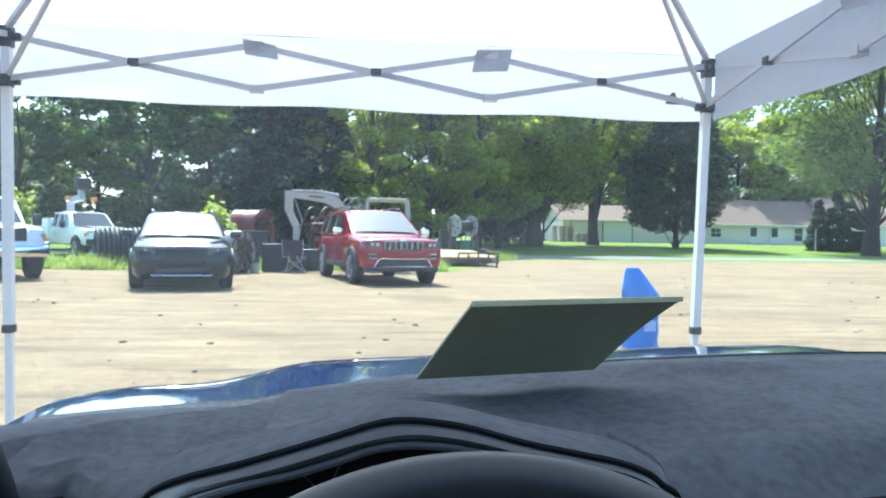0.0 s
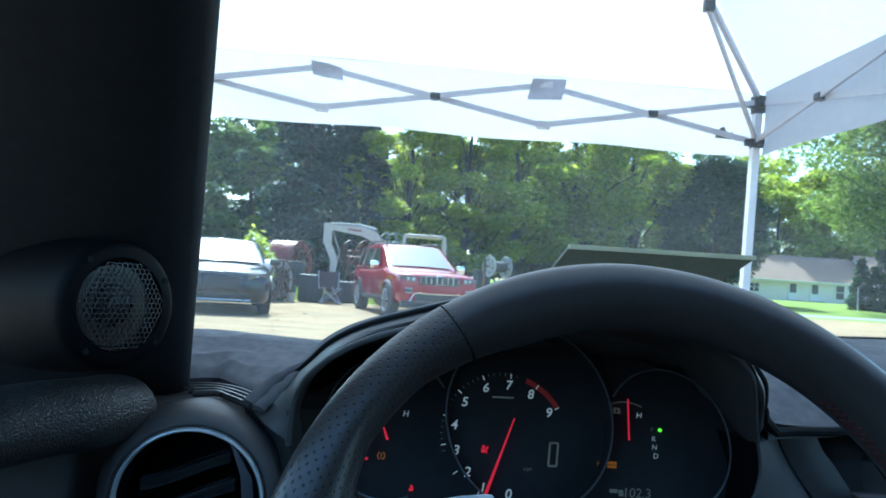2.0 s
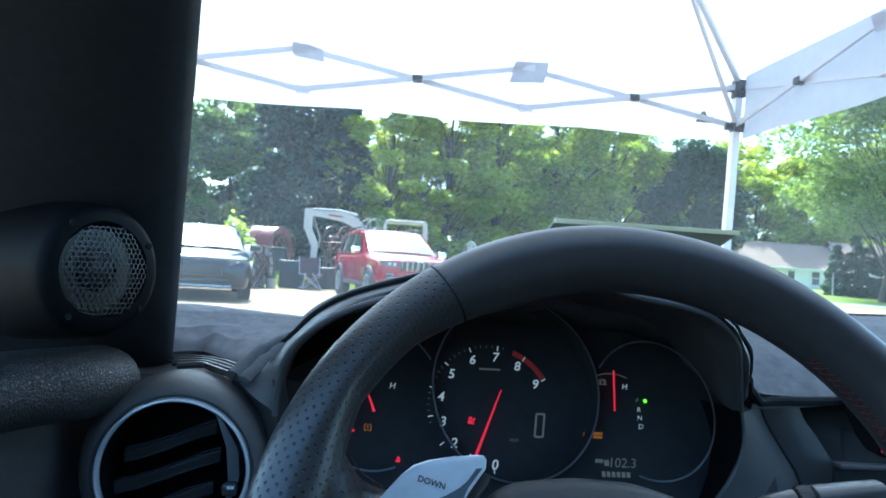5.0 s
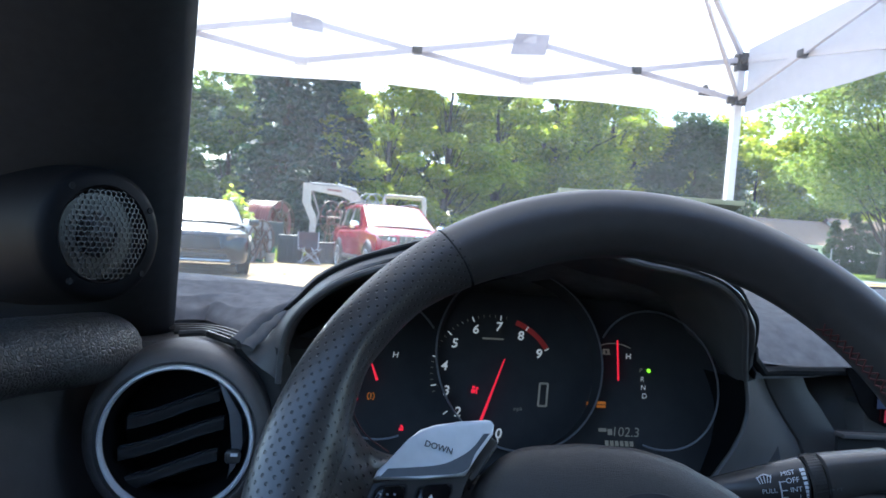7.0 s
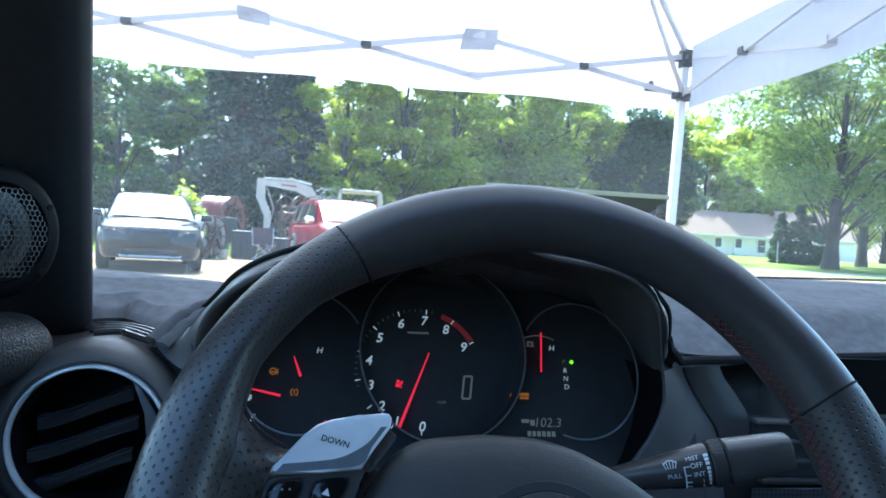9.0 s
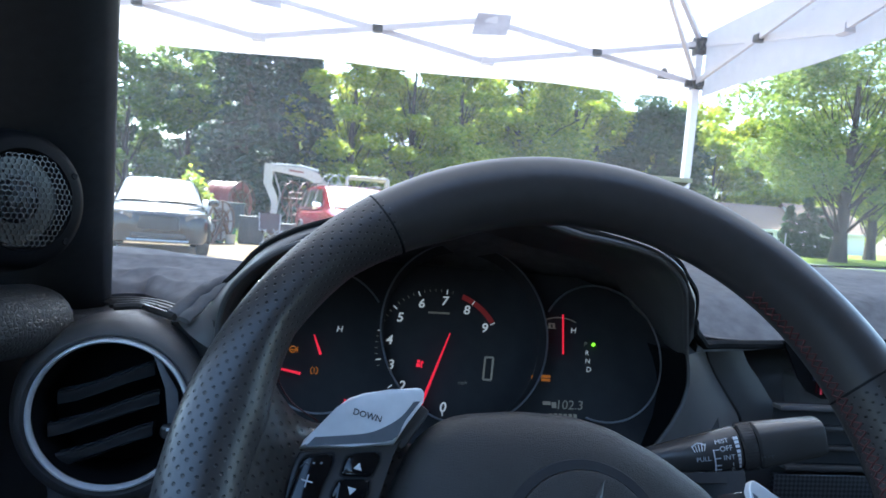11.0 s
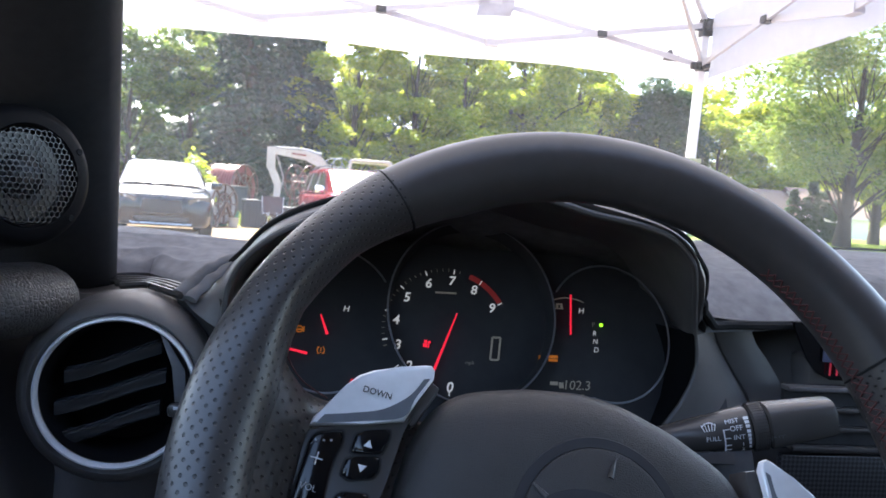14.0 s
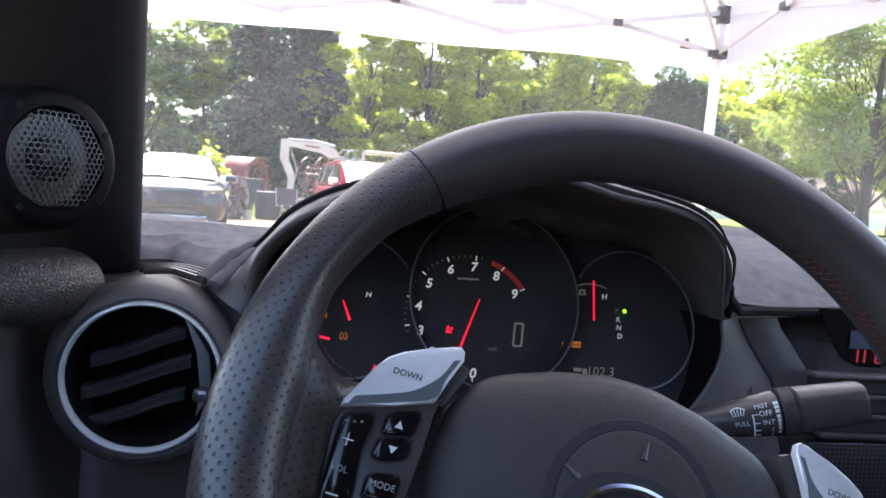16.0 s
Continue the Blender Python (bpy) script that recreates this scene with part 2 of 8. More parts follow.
CHROME = mk("chrome", (0.75, 0.76, 0.78), (0.68, 0.69, 0.71), 0.12, 1.0, scale=60, rvar=0.04)
SEAT_CLOTH = mk("black seat cloth", (0.050, 0.048, 0.047), (0.035, 0.034, 0.033), 0.9, scale=120, bump=0.3)
HEADLINER = mk("dark grey headliner cloth", (0.13, 0.125, 0.12), (0.10, 0.096, 0.092), 0.95, scale=200, bump=0.3, spec=0.1)
PILLAR_TRIM = mk("black pillar trim", (0.034, 0.036, 0.041), (0.025, 0.027, 0.030), 0.6, scale=150, bump=0.25, bscale=1200, spec=0.25)
STITCH = mk("red stitching thread", (0.105, 0.028, 0.028), (0.065, 0.018, 0.018), 0.7, scale=400)
PALE_MARK = mk("grey print", (0.36, 0.37, 0.39), (0.30, 0.31, 0.33), 0.5, scale=200)
WHITE_MARK = mk("white print", (0.75, 0.76, 0.78), (0.62, 0.63, 0.66), 0.5, scale=200)
DARK_MARK = mk("dark print", (0.07, 0.07, 0.075), (0.05, 0.05, 0.055), 0.5, scale=200)
PAPER = mk("pale green card", (0.40, 0.40, 0.29), (0.34, 0.34, 0.24), 0.85, scale=60, spec=0.2, trans=0.11)
CAR_BLUE = mk("blue car paint", (0.030, 0.12, 0.46), (0.025, 0.10, 0.40), 0.08, 0.2, scale=80, coat=1.0, rvar=0.04)
CANOPY_CLOTH = mk("white canopy cloth", (0.49, 0.48, 0.515), (0.44, 0.43, 0.465), 0.8, scale=25, bump=0.4, bscale=8, spec=0.1, trans=0.55)
# legs keep the white; canopy bars use a copy darkened as shaded white steel
LEG_STEEL = mk("white powder-coated steel", (0.66, 0.66, 0.67), (0.58, 0.58, 0.60), 0.4, scale=60, rvar=0.1)
SHADED_STEEL = mk("white steel in shade tone", (0.46, 0.46, 0.50), (0.40, 0.40, 0.44), 0.4, scale=60, rvar=0.1)
BLACK_NYLON = mk("black nylon", (0.02, 0.02, 0.022), (0.012, 0.012, 0.014), 0.5, scale=80)


# ---- ground: one sheet to the horizon, gravel yard, road and lawn ----
def rise(x, y):
    """Height of the ground: flat yard, lawn rising a little towards the houses."""
    s = min(max((y - 42) / 38, 0), 1)
    return 0.75 * s * s * (3 - 2 * s) + 0.012 * noise.noise(Vector((x * 0.5, y * 0.5, 0)))


def ground_sheet():
    bm = bmesh.new()
    xs = sorted({*np.linspace(-30, 30, 81), *np.linspace(30, 90, 41), *np.linspace(-90, -30, 31), -2500.0, -600.0, -200.0, 200.0, 600.0, 2500.0})
    ys = sorted({*np.linspace(-10, 30, 81), *np.linspace(30, 110, 81), -2500.0, -500.0, -100.0, -30.0, 200.0, 600.0, 2500.0})
    grid(bm, [[(x, y, rise(x, y)) for x in xs] for y in ys])
    return bm


def ground_material():
    """Sandy gravel in the yard, grey road, green lawn; borders broken by noise."""
    m = bpy.data.materials.new("yard and lawn")
    m.use_nodes = True
    n, l = m.node_tree.nodes, m.node_tree.links
    b = n["Principled BSDF"]
    b.inputs["Roughness"].default_value, b.inputs["Specular IOR Level"].default_value = 0.95, 0.15
    tc, sep = n.new("ShaderNodeTexCoord"), n.new("ShaderNodeSeparateXYZ")
    l.new(tc.outputs["Object"], sep.inputs[0])

    def tex(scale, detail=6, rough=0.6):
        t = n.new("ShaderNodeTexNoise")
        t.inputs["Scale"].default_value, t.inputs["Detail"].default_value, t.inputs["Roughness"].default_value = scale, detail, rough
        l.new(tc.outputs["Object"], t.inputs["Vector"])
        return t.outputs["Fac"]

    def calc(op, a, c=0.0, d=0.0):
        x = n.new("ShaderNodeMath")
        x.operation = op
        for i, v in enumerate((a, c, d)):
            if isinstance(v, (int, float)):
                x.inputs[i].default_value = v
            else:
                l.new(v, x.inputs[i])
        return x.outputs[0]

    def ramp(v, lo, hi):
        r = n.new("ShaderNodeMapRange")
        r.inputs["From Min"].default_value, r.inputs["From Max"].default_value = lo, hi
        l.new(v, r.inputs["Value"])
        return r.outputs["Result"]

    def blend(f, a, c):
        x = n.new("ShaderNodeMix")
        x.data_type = "RGBA"
        l.new(f, x.inputs["Factor"])
        for k, v in (("A", a), ("B", c)):
            if isinstance(v, tuple):
                x.inputs[k].default_value = (*v, 1)
            else:
                l.new(v, x.inputs[k])
        return x.outputs["Result"]

    mid, fine, wide = tex(1.1), tex(14, 8, 0.7), tex(0.22, 4)
    st = n.new("ShaderNodeMapping")
    st.inputs["Scale"].default_value = (0.18, 1.0, 1.0)
    l.new(tc.outputs["Object"], st.inputs["Vector"])
    streak = tex(2.6, 7, 0.7)
    l.new(st.outputs[0], streak.node.inputs["Vector"])
    sand = blend(ramp(fine, 0.36, 0.66), (0.205, 0.142, 0.080), (0.315, 0.226, 0.132))
    sand = blend(ramp(mid, 0.5, 0.72), sand, (0.32, 0.238, 0.132))
    sand = blend(ramp(calc("MULTIPLY", ramp(wide, 0.50, 0.66), ramp(fine, 0.40, 0.56)), 0.0, 1.4), sand, (0.13, 0.09, 0.05))
    sand = blend(calc("MULTIPLY", ramp(streak, 0.52, 0.66), 0.85), sand, (0.135, 0.096, 0.060))
    sand = blend(calc("MULTIPLY", ramp(streak, 0.44, 0.34), 0.6), sand, (0.36, 0.280, 0.168))
    grass = blend(ramp(fine, 0.35, 0.65), (0.11, 0.165, 0.022), (0.18, 0.235, 0.040))
    grass = blend(ramp(wide, 0.5, 0.8), grass, (0.22, 0.23, 0.06))
    road = blend(ramp(fine, 0.4, 0.6), (0.20, 0.195, 0.185), (0.26, 0.255, 0.245))
    # distance across the yard towards the road, which runs askew
    far = calc("MULTIPLY_ADD", sep.outputs["X"], -0.10, sep.outputs["Y"])
    far = calc("MULTIPLY_ADD", calc("SUBTRACT", mid, 0.5), 2.2, far)
    far_fine = calc("MULTIPLY_ADD", calc("SUBTRACT", fine, 0.5), 1.5, far)
    # the yard's left half ends sooner, at the weeds behind the cars
    left = ramp(sep.outputs["X"], 7.5, 3.0)
    edge = calc("MULTIPLY_ADD", left, -13.0, 35.0)
    col = blend(ramp(calc("SUBTRACT", far_fine, edge), -0.4, 0.4), sand, grass)
    col = blend(calc("MULTIPLY", ramp(far_fine, 38.0, 38.6), ramp(far_fine, 43.4, 42.8)), col, road)
    l.new(col, b.inputs["Base Color"])
    bp = n.new("ShaderNodeBump")
    bp.inputs["Strength"].default_value, bp.inputs["Distance"].default_value = 0.7, 0.06
    l.new(calc("ADD", tex(4, 8, 0.75), fine), bp.inputs["Height"])
    l.new(bp.outputs["Normal"], b.inputs["Normal"])
    return m


solo("ground", ground_sheet(), ground_material(), "pale sandy gravel yard running into a green lawn", "ground", kind="structure")


# ---- the white pop-up canopy that stands over the car ----
CX0, CX1, CY0, CY1 = -1.17, 1.79, 0.24, 3.22
Z_LOW, Z_MID, Z_TOP, Z_VALANCE, Z_PEAK = 1.697, 1.782, 1.877, 1.64, 2.78
canopy = thing("canopy_tent", Matrix.Translation((CX0, CY1, 0)), "white pop-up canopy tent on thin steel legs over the car", "canopy")


def canopy_roof():
    bm = bmesh.new()
    c = Vector(((CX0 + CX1) / 2, (CY0 + CY1) / 2, Z_PEAK))
    k = 10
    e = 0.030
    corners = [Vector((CX0 - e, CY1 + e, 1.93)), Vector((CX1 + e, CY1 + e, 1.93)), Vector((CX1 + e, CY0 - e, 1.93)), Vector((CX0 - e, CY0 - e, 1.93))]
    for i in range(4):
        a, b = corners[i], corners[(i + 1) % 4]
        rows = []
        for s in range(k + 1):
            f = s / k
            row = []
            for j in range(k + 1):
                p = a.lerp(b, j / k).lerp(c, f)
                sag = 0.07 * math.sin(math.pi * j / k) * math.sin(math.pi * min(f * 1.2, 1))
                row.append(p - Vector((0, 0, sag)))
            rows.append(row)
        grid(bm, rows)
    bmesh.ops.remove_doubles(bm, verts=bm.verts, dist=1e-4)
    return bm


def valance(a, b):
    """A hanging strip of cloth with gentle folds."""
    a, b = Vector(a), Vector(b)
    bm = bmesh.new()
    t = (b - a).normalized()
    out = Vector((-t.y, t.x, 0))
    rows = []
    for s in range(7):
        f = s / 6
        row = []
        for j in range(49):
            u = j / 48
            p = a.lerp(b, u)
            w = 0.012 * noise.noise(Vector((p.x * 3 + p.y * 3, f * 3, 1.7))) * (0.3 + f)
            low = Z_VALANCE - 0.004 - 0.014 * math.sin(math.pi * u) * 0.3 + 0.006 * math.sin(u * 19)
            row.append(p + out * (w + 0.03) + Vector((0, 0, 1.934 * (1 - f) + low * f)))
        rows.append(row)
    grid(bm, rows)
    return bm


part("roof_cloth", canopy_roof(), CANOPY_CLOTH, canopy, "white roof cloth", world=True)
part("valance", valance((CX0, CY1, 0), (CX1, CY1, 0)), CANOPY_CLOTH, canopy, world=True)
part("valance", valance((CX1, CY1, 0), (CX1, CY0, 0)), CANOPY_CLOTH, canopy, world=True)
part("valance", valance((CX1, CY0, 0), (CX0, CY0, 0)), CANOPY_CLOTH, canopy, world=True)
part("valance", valance((CX0, CY0, 0), (CX0, CY1, 0)), CANOPY_CLOTH, canopy, world=True)


def canopy_leg(x, y, lean):
    foot = Vector((x - lean[0], y - lean[1], 0))
    head = Vector((x, y, 1.90))
    leg = part("leg", bar(bmesh.new(), foot.lerp(head, 0.36), head, 0.034), LEG_STEEL, canopy, "white square steel leg", world=True, smooth=False)
    part("lower_leg", bar(bmesh.new(), foot + Vector((0, 0, 0.008)), foot.lerp(head, 0.40), 0.026), LEG_STEEL, leg, world=True, smooth=False)
    z = foot.lerp(head, 0.365)
    part("leg_clip", box(bmesh.new(), z, (0.044, 0.044, 0.034), 0.005), BLACK_NYLON, leg, "black plastic height clip", world=True)
    part("foot_plate", box(bmesh.new(), foot + Vector((0, 0, 0.004)), (0.10, 0.10, 0.008), 0.002), SHADED_STEEL, leg, world=True)
    for zz, h in ((1.868, 0.085), (Z_LOW - 0.005, 0.05)):
        bm = bmesh.new()
        box(bm, (x, y, zz), (0.05, 0.05, h), 0.006)
        dx, dy = (1 if x < 0 else -1), (-1 if y > 1 else 1)
        box(bm, (x + dx * 0.035, y, zz), (0.04, 0.026, 0.032), 0.005)
        box(bm, (x, y + dy * 0.035, zz), (0.026, 0.04, 0.032), 0.005)
        part("corner_bracket", bm, BLACK_NYLON, canopy, "black plastic corner bracket", world=True)


canopy_leg(CX1, CY1, (0.05, 0))
canopy_leg(CX0, CY1, (-0.03, 0))
canopy_leg(CX1, CY0, (0.02, 0))
canopy_leg(CX0, CY0, (-0.02, 0))


def truss(a, b, spans=3):
    """Scissor bars between two legs."""
    a, b = Vector(a), Vector(b)
    t = (b - a).normalized()
    side = Vector((-t.y, t.x, 0)) * 0.010
    pts = [a.lerp(b, i / spans) for i in range(spans + 1)]
    for i in range(spans):
        p, q = pts[i], pts[i + 1]
        up, dn = Vector((0, 0, Z_TOP)), Vector((0, 0, Z_LOW))
        part("truss_bar", bar(bmesh.new(), p + up + side, q + dn + side, 0.012, 0.024), SHADED_STEEL, canopy, world=True, smooth=False)
        part("truss_bar", bar(bmesh.new(), p + dn - side, q + up - side, 0.012, 0.024), SHADED_STEEL, canopy, world=True, smooth=False)
        c = p.lerp(q, 0.5) + Vector((0, 0, (Z_TOP + Z_LOW) / 2))
        part("pivot_block", box(bmesh.new(), c, (0.045 if abs(t.x) > 0.5 else 0.04, 0.04 if abs(t.x) > 0.5 else 0.045, 0.030), 0.005), BLACK_NYLON, canopy, "black plastic pivot", world=True)
        if i:
            for z in (Z_TOP, Z_LOW):
                bm = bmesh.new()
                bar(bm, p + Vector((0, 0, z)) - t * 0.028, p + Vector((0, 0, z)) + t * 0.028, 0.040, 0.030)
                part("bar_joint", bm, SHADED_STEEL, canopy, world=True)
            # loose flap of cloth tied over the joint
            if t.x > 0.5 or t.y < -0.5:
                bm = bmesh.new()
                o = Vector((-t.y, t.x, 0)) * -0.024
                big = (i + 1) % 2
                wide, tall, skew = 0.135 + 0.02 * big, 0.062 + 0.035 * big, 0.010 - 0.030 * big
                rows = []
                for a in np.linspace(0, 1, 6):
                    rows.append([p + o * (1 + 0.25 * math.sin(3 * u + 4 * a + i)) + t * ((u - 0.42) * wide + skew * a) + Vector((0, 0, Z_TOP + 0.020 - tall * a - (0.020 - 0.030 * big) * u)) for u in np.linspace(0, 1, 9)])
                grid(bm, rows)
                part("tie_flap", bm, FLAP, canopy, "grey cloth tie flap", world=True)


FLAP = mk("grey cloth flap", (0.36, 0.36, 0.40), (0.30, 0.30, 0.34), 0.8, scale=60, trans=0.15)
truss((CX0, CY1, 0), (CX1, CY1, 0))
truss((CX1, CY1, 0), (CX1, CY0, 0))
truss((CX0, CY0, 0), (CX0, CY1, 0))
truss((CX1, CY0, 0), (CX0, CY0, 0))
peak = Vector(((CX0 + CX1) / 2, (CY0 + CY1) / 2, Z_PEAK - 0.05))
for x, y in ((CX0, CY0), (CX1, CY0), (CX0, CY1), (CX1, CY1)):
    top, low = Vector((x, y, 1.90)), Vector((x, y, Z_LOW))
    mid = top.lerp(peak, 0.30) - Vector((0, 0, 0.012))
    part("hip_rafter", bar(bmesh.new(), top, peak, 0.020, 0.024), SHADED_STEEL, canopy, world=True, smooth=False)
    part("rafter_strut", bar(bmesh.new(), low + (mid - low) * 0.03, mid - Vector((0, 0, 0.03)), 0.014, 0.018), SHADED_STEEL, canopy, world=True, smooth=False)
    part("rafter_clip", box(bmesh.new(), mid - Vector((0, 0, 0.012)), (0.04, 0.04, 0.05), 0.006), BLACK_NYLON, canopy, world=True)
part("peak_hub", box(bmesh.new(), peak, (0.09, 0.09, 0.09), 0.015), BLACK_NYLON, canopy, world=True)
# printed emblem on the front valance, by the corner: a plain mountain shape
emb = bmesh.new()
prism(emb, [(0, 0), (0.10, 0), (0.082, 0.035), (0.06, 0.02), (0.045, 0.055), (0.028, 0.05)], 0, 0.001, Matrix.Translation((1.60, CY1 + 0.018, 1.705)) @ turn(90, 0, 0).to_4x4())
part("printed_emblem", emb, mk("grey cloth print", (0.10, 0.10, 0.10), (0.08, 0.08, 0.08), 0.8, scale=90), canopy, "grey printed mountain emblem", world=True, smooth=False)


# ---- the car that the camera sits in ----
def cowl(x):
    """Where the dash meets the windscreen: place ahead and height."""
    u = (x - 0.66) / 0.74
    return 1.075 - 0.33 * abs(u) ** 2.6, 0.930 + 0.045 * (x - 0.66) - 0.006 * abs(u) ** 3 + 0.022 * max(0.0, (0.12 - x) / 0.12)


XL, XR = -0.10, 1.42
dash = thing("dashboard", Matrix.Translation((0.66, 0.8, 0.55)), "black dashboard with a dark grey suede mat on top", "dashboard")


def mat_front(x):
    """Front edge of the mat: behind the hood at the driver's side, further out past it."""
    return float(np.interp(x, [0.08, 0.486, 0.500, 0.53, 0.57, 0.64, 0.80, 1.42], [0.700, 0.700, 0.618, 0.632, 0.638, 0.652, 0.664, 0.672]))


def dash_top():
    """The mat over the top: from the windscreen down to its front hem."""
    bm = bmesh.new()
    rows = []
    for x in np.linspace(-0.075, XR - 0.02, 170):
        yc, zc = cowl(x)
        yf = min(mat_front(x), yc - 0.03)
        zf = 0.886 + 0.004 * math.sin(x * 9)
        row = []
        for s in np.linspace(0, 1, 30):
            y = yc + (yf - yc) * s
            crest = float(np.interp(x, [0.0, 0.30, 0.50, 0.62, 0.90, 1.40], [0.915, 0.924, 0.930, 0.935, 0.941, 0.946]))
            z = float(np.interp(y, [yf, yf + 0.05, 0.80, 0.86, 0.93, 1.2], [zf, zf + 0.034, crest - 0.006, crest, (crest + zc) / 2, zc])) if yc > 0.96 else zc + (zf - zc) * s ** 2.2
            z += 0.0035 * noise.noise(Vector((x * 9, y * 9, 0))) + 0.0010 * noise.noise(Vector((x * 40, y * 40, 3)))
            # a loose fold near the glass
            z += 0.013 * math.exp(-((x - 0.69) / 0.09) ** 2 - ((y - 0.975 + 0.12 * (x - 0.69)) / 0.028) ** 2)
            if x < 0.10:
                z += 0.006 * math.sin(x * 95 + y * 30) * math.exp(-((x - 0.02) / 0.05) ** 2) * s
            row.append((x, y, z))
        y, z = row[-1][1:]
        row += [(x, y - 0.005, z - 0.003), (x, y - 0.004, z - 0.008), (x, y + 0.02, z - 0.010)]
        rows.append(row)
    grid(bm, rows)
    return bm


part("dash_mat", dash_top(), SUEDE, dash, "dark grey suede dash mat, a little rumpled", world=True)
bm = bmesh.new()
tube(bm, [(0.481, 0.586, 0.902), (0.489, 0.599, 0.893), (0.498, 0.609, 0.888)] + [(x, mat_front(x) - 0.004, 0.8825 + 0.004 * math.sin(x * 9)) for x in np.linspace(0.510, XR - 0.02, 80)], 0.0042, 8)
part("mat_hem", bm, PIPING, dash, "black stitched hem of the mat", world=True)
bm = bmesh.new()
tube(bm, [(x, cowl(x)[0] - 0.022, cowl(x)[1] + 0.004) for x in np.linspace(0.36, XR - 0.1, 60)], 0.0018, 5)
part("mat_seam", bm, PIPING, dash, "seam along the mat's far edge", world=True)

# rumpled front corner of the mat between the pillar and the hood
bm = bmesh.new()
rows = []
for u in np.linspace(0, 1, 46):
    row = []
    x0 = -0.035 + 0.128 * u
    yf = float(np.interp(u, [0, 0.2, 0.45, 0.7, 1.0], [0.655, 0.672, 0.694, 0.655, 0.618]))
    for v in np.linspace(0, 1, 40):
        x, y = x0 + 0.012 * v, yf + (0.76 - yf) * v
        p = 2.3 * u + 1.5 * v + 0.9 * noise.noise(Vector((u * 2.5, v * 2.0, 4.1)))
        crease = (1 - abs(2 * (p % 1.0) - 1)) ** 1.6
        p2 = 1.2 * u - 2.2 * v + 0.7 * noise.noise(Vector((u * 3.0, v * 3.0, 8.6)))
        crease2 = (1 - abs(2 * (p2 % 1.0) - 1)) ** 3
        hem = min(1.0, 7 * v, 8 * (1 - u) + 0.3)
        back = (1.0 - v) ** 1.5
        z = 0.889 + 0.029 * v ** 0.75 + (0.0055 * crease + 0.0030 * crease2) * hem * back + 0.004 * (1 - abs(u - 0.35) * 2) * (1 - v)
        row.append((x, y, z))
    x, y, z = row[0]
    rows.append([(x, y + 0.012, z - 0.010), (x, y + 0.001, z - 0.009), (x, y - 0.003, z - 0.004)] + row)
grid(bm, rows)
part("mat_fold", bm, SUEDE, dash, "crumpled suede folds beside the pillar", world=True)
# loose end of the hood cover
for k, (w0, w1, h) in enumerate(((0.0, 0.55, 0.0045), (0.50, 1.0, 0.0025))):
    bm = bmesh.new()
    rows = []
    for t in np.linspace(0, 1, 24):
        p = Vector((0.104, 0.612, 0.915)).lerp(Vector((0.064, 0.584, 0.887)), t)
        p.z += 0.004 * math.sin(math.pi * t) + 0.0015 * noise.noise(Vector((t * 7, k, 2)))
        row = []
        for a in np.linspace(0, 2 * math.pi, 12, endpoint=False):
            w = w0 + (w1 - w0) * (0.5 - 0.5 * math.cos(a))
            row.append(p + Vector((0.016, -0.010, -0.003)) * w * (0.75 + 0.5 * t) + Vector((-0.2, -0.35, 0.9)) * h * math.sin(a))
        rows.append(row)
    vs = grid(bm, rows, close_v=True)
    cap(bm, vs[0])
    cap(bm, vs[-1])
    part("cover_end", bm, SUEDE, dash, "hemmed loose end of the suede hood cover", world=True)

# dash face below the mat, with the driver's vent pod
bm = bmesh.new()
rows = []
for x in np.linspace(0.52, XR, 40):
    rows.append([(x, y, z) for y, z in ((0.80, 0.868), (0.712, 0.868), (0.690, 0.862), (0.672, 0.845), (0.655, 0.80), (0.65, 0.70), (0.68, 0.60), (0.75, 0.45), (0.95, 0.35))])
grid(bm, rows)
part("dash_face", bm, PANEL_PLASTIC, dash, "dark grey plastic dash face", world=True)
bm = bmesh.new()
rows = []
for x in np.linspace(XL - 0.1, 0.13, 30):
    rows.append([(x, y, z) for y, z in ((0.82, 0.884), (0.66, 0.881), (0.618, 0.878), (0.610, 0.868), (0.622, 0.83), (0.622, 0.70), (0.64, 0.58), (0.80, 0.45))])
grid(bm, rows)
part("dash_end", bm, SOFT_PLASTIC, dash, "grained black dash end", world=True)
bm = bmesh.new()
rows = []
for x in np.linspace(0.10, 0.56, 24):
    rows.append([(x, y, z) for y, z in ((0.72, 0.80), (0.655, 0.79), (0.62, 0.765), (0.60, 0.72), (0.60, 0.6), (0.7, 0.45))])
grid(bm, rows)
part("knee_panel", bm, PILLAR_TRIM, dash, "black lower panel under the dials", world=True)
# narrow defroster ribs in front of the mat, curving round the vent
for i in range(4):
    bm = bmesh.new()
    pts = smooth_line([(-0.002 + 0.007 * i, 0.655 - 0.013 * i, 0.8855), (0.026 + 0.004 * i, 0.648 - 0.012 * i, 0.888), (0.050, 0.634 - 0.012 * i, 0.888), (0.072, 0.612 - 0.012 * i, 0.886)], 6)
    tube(bm, pts, 0.0022, 6, flat=1.3)
    part("slot_rib", bm, HARD_PLASTIC, dash, "thin black defroster rib", world=True)

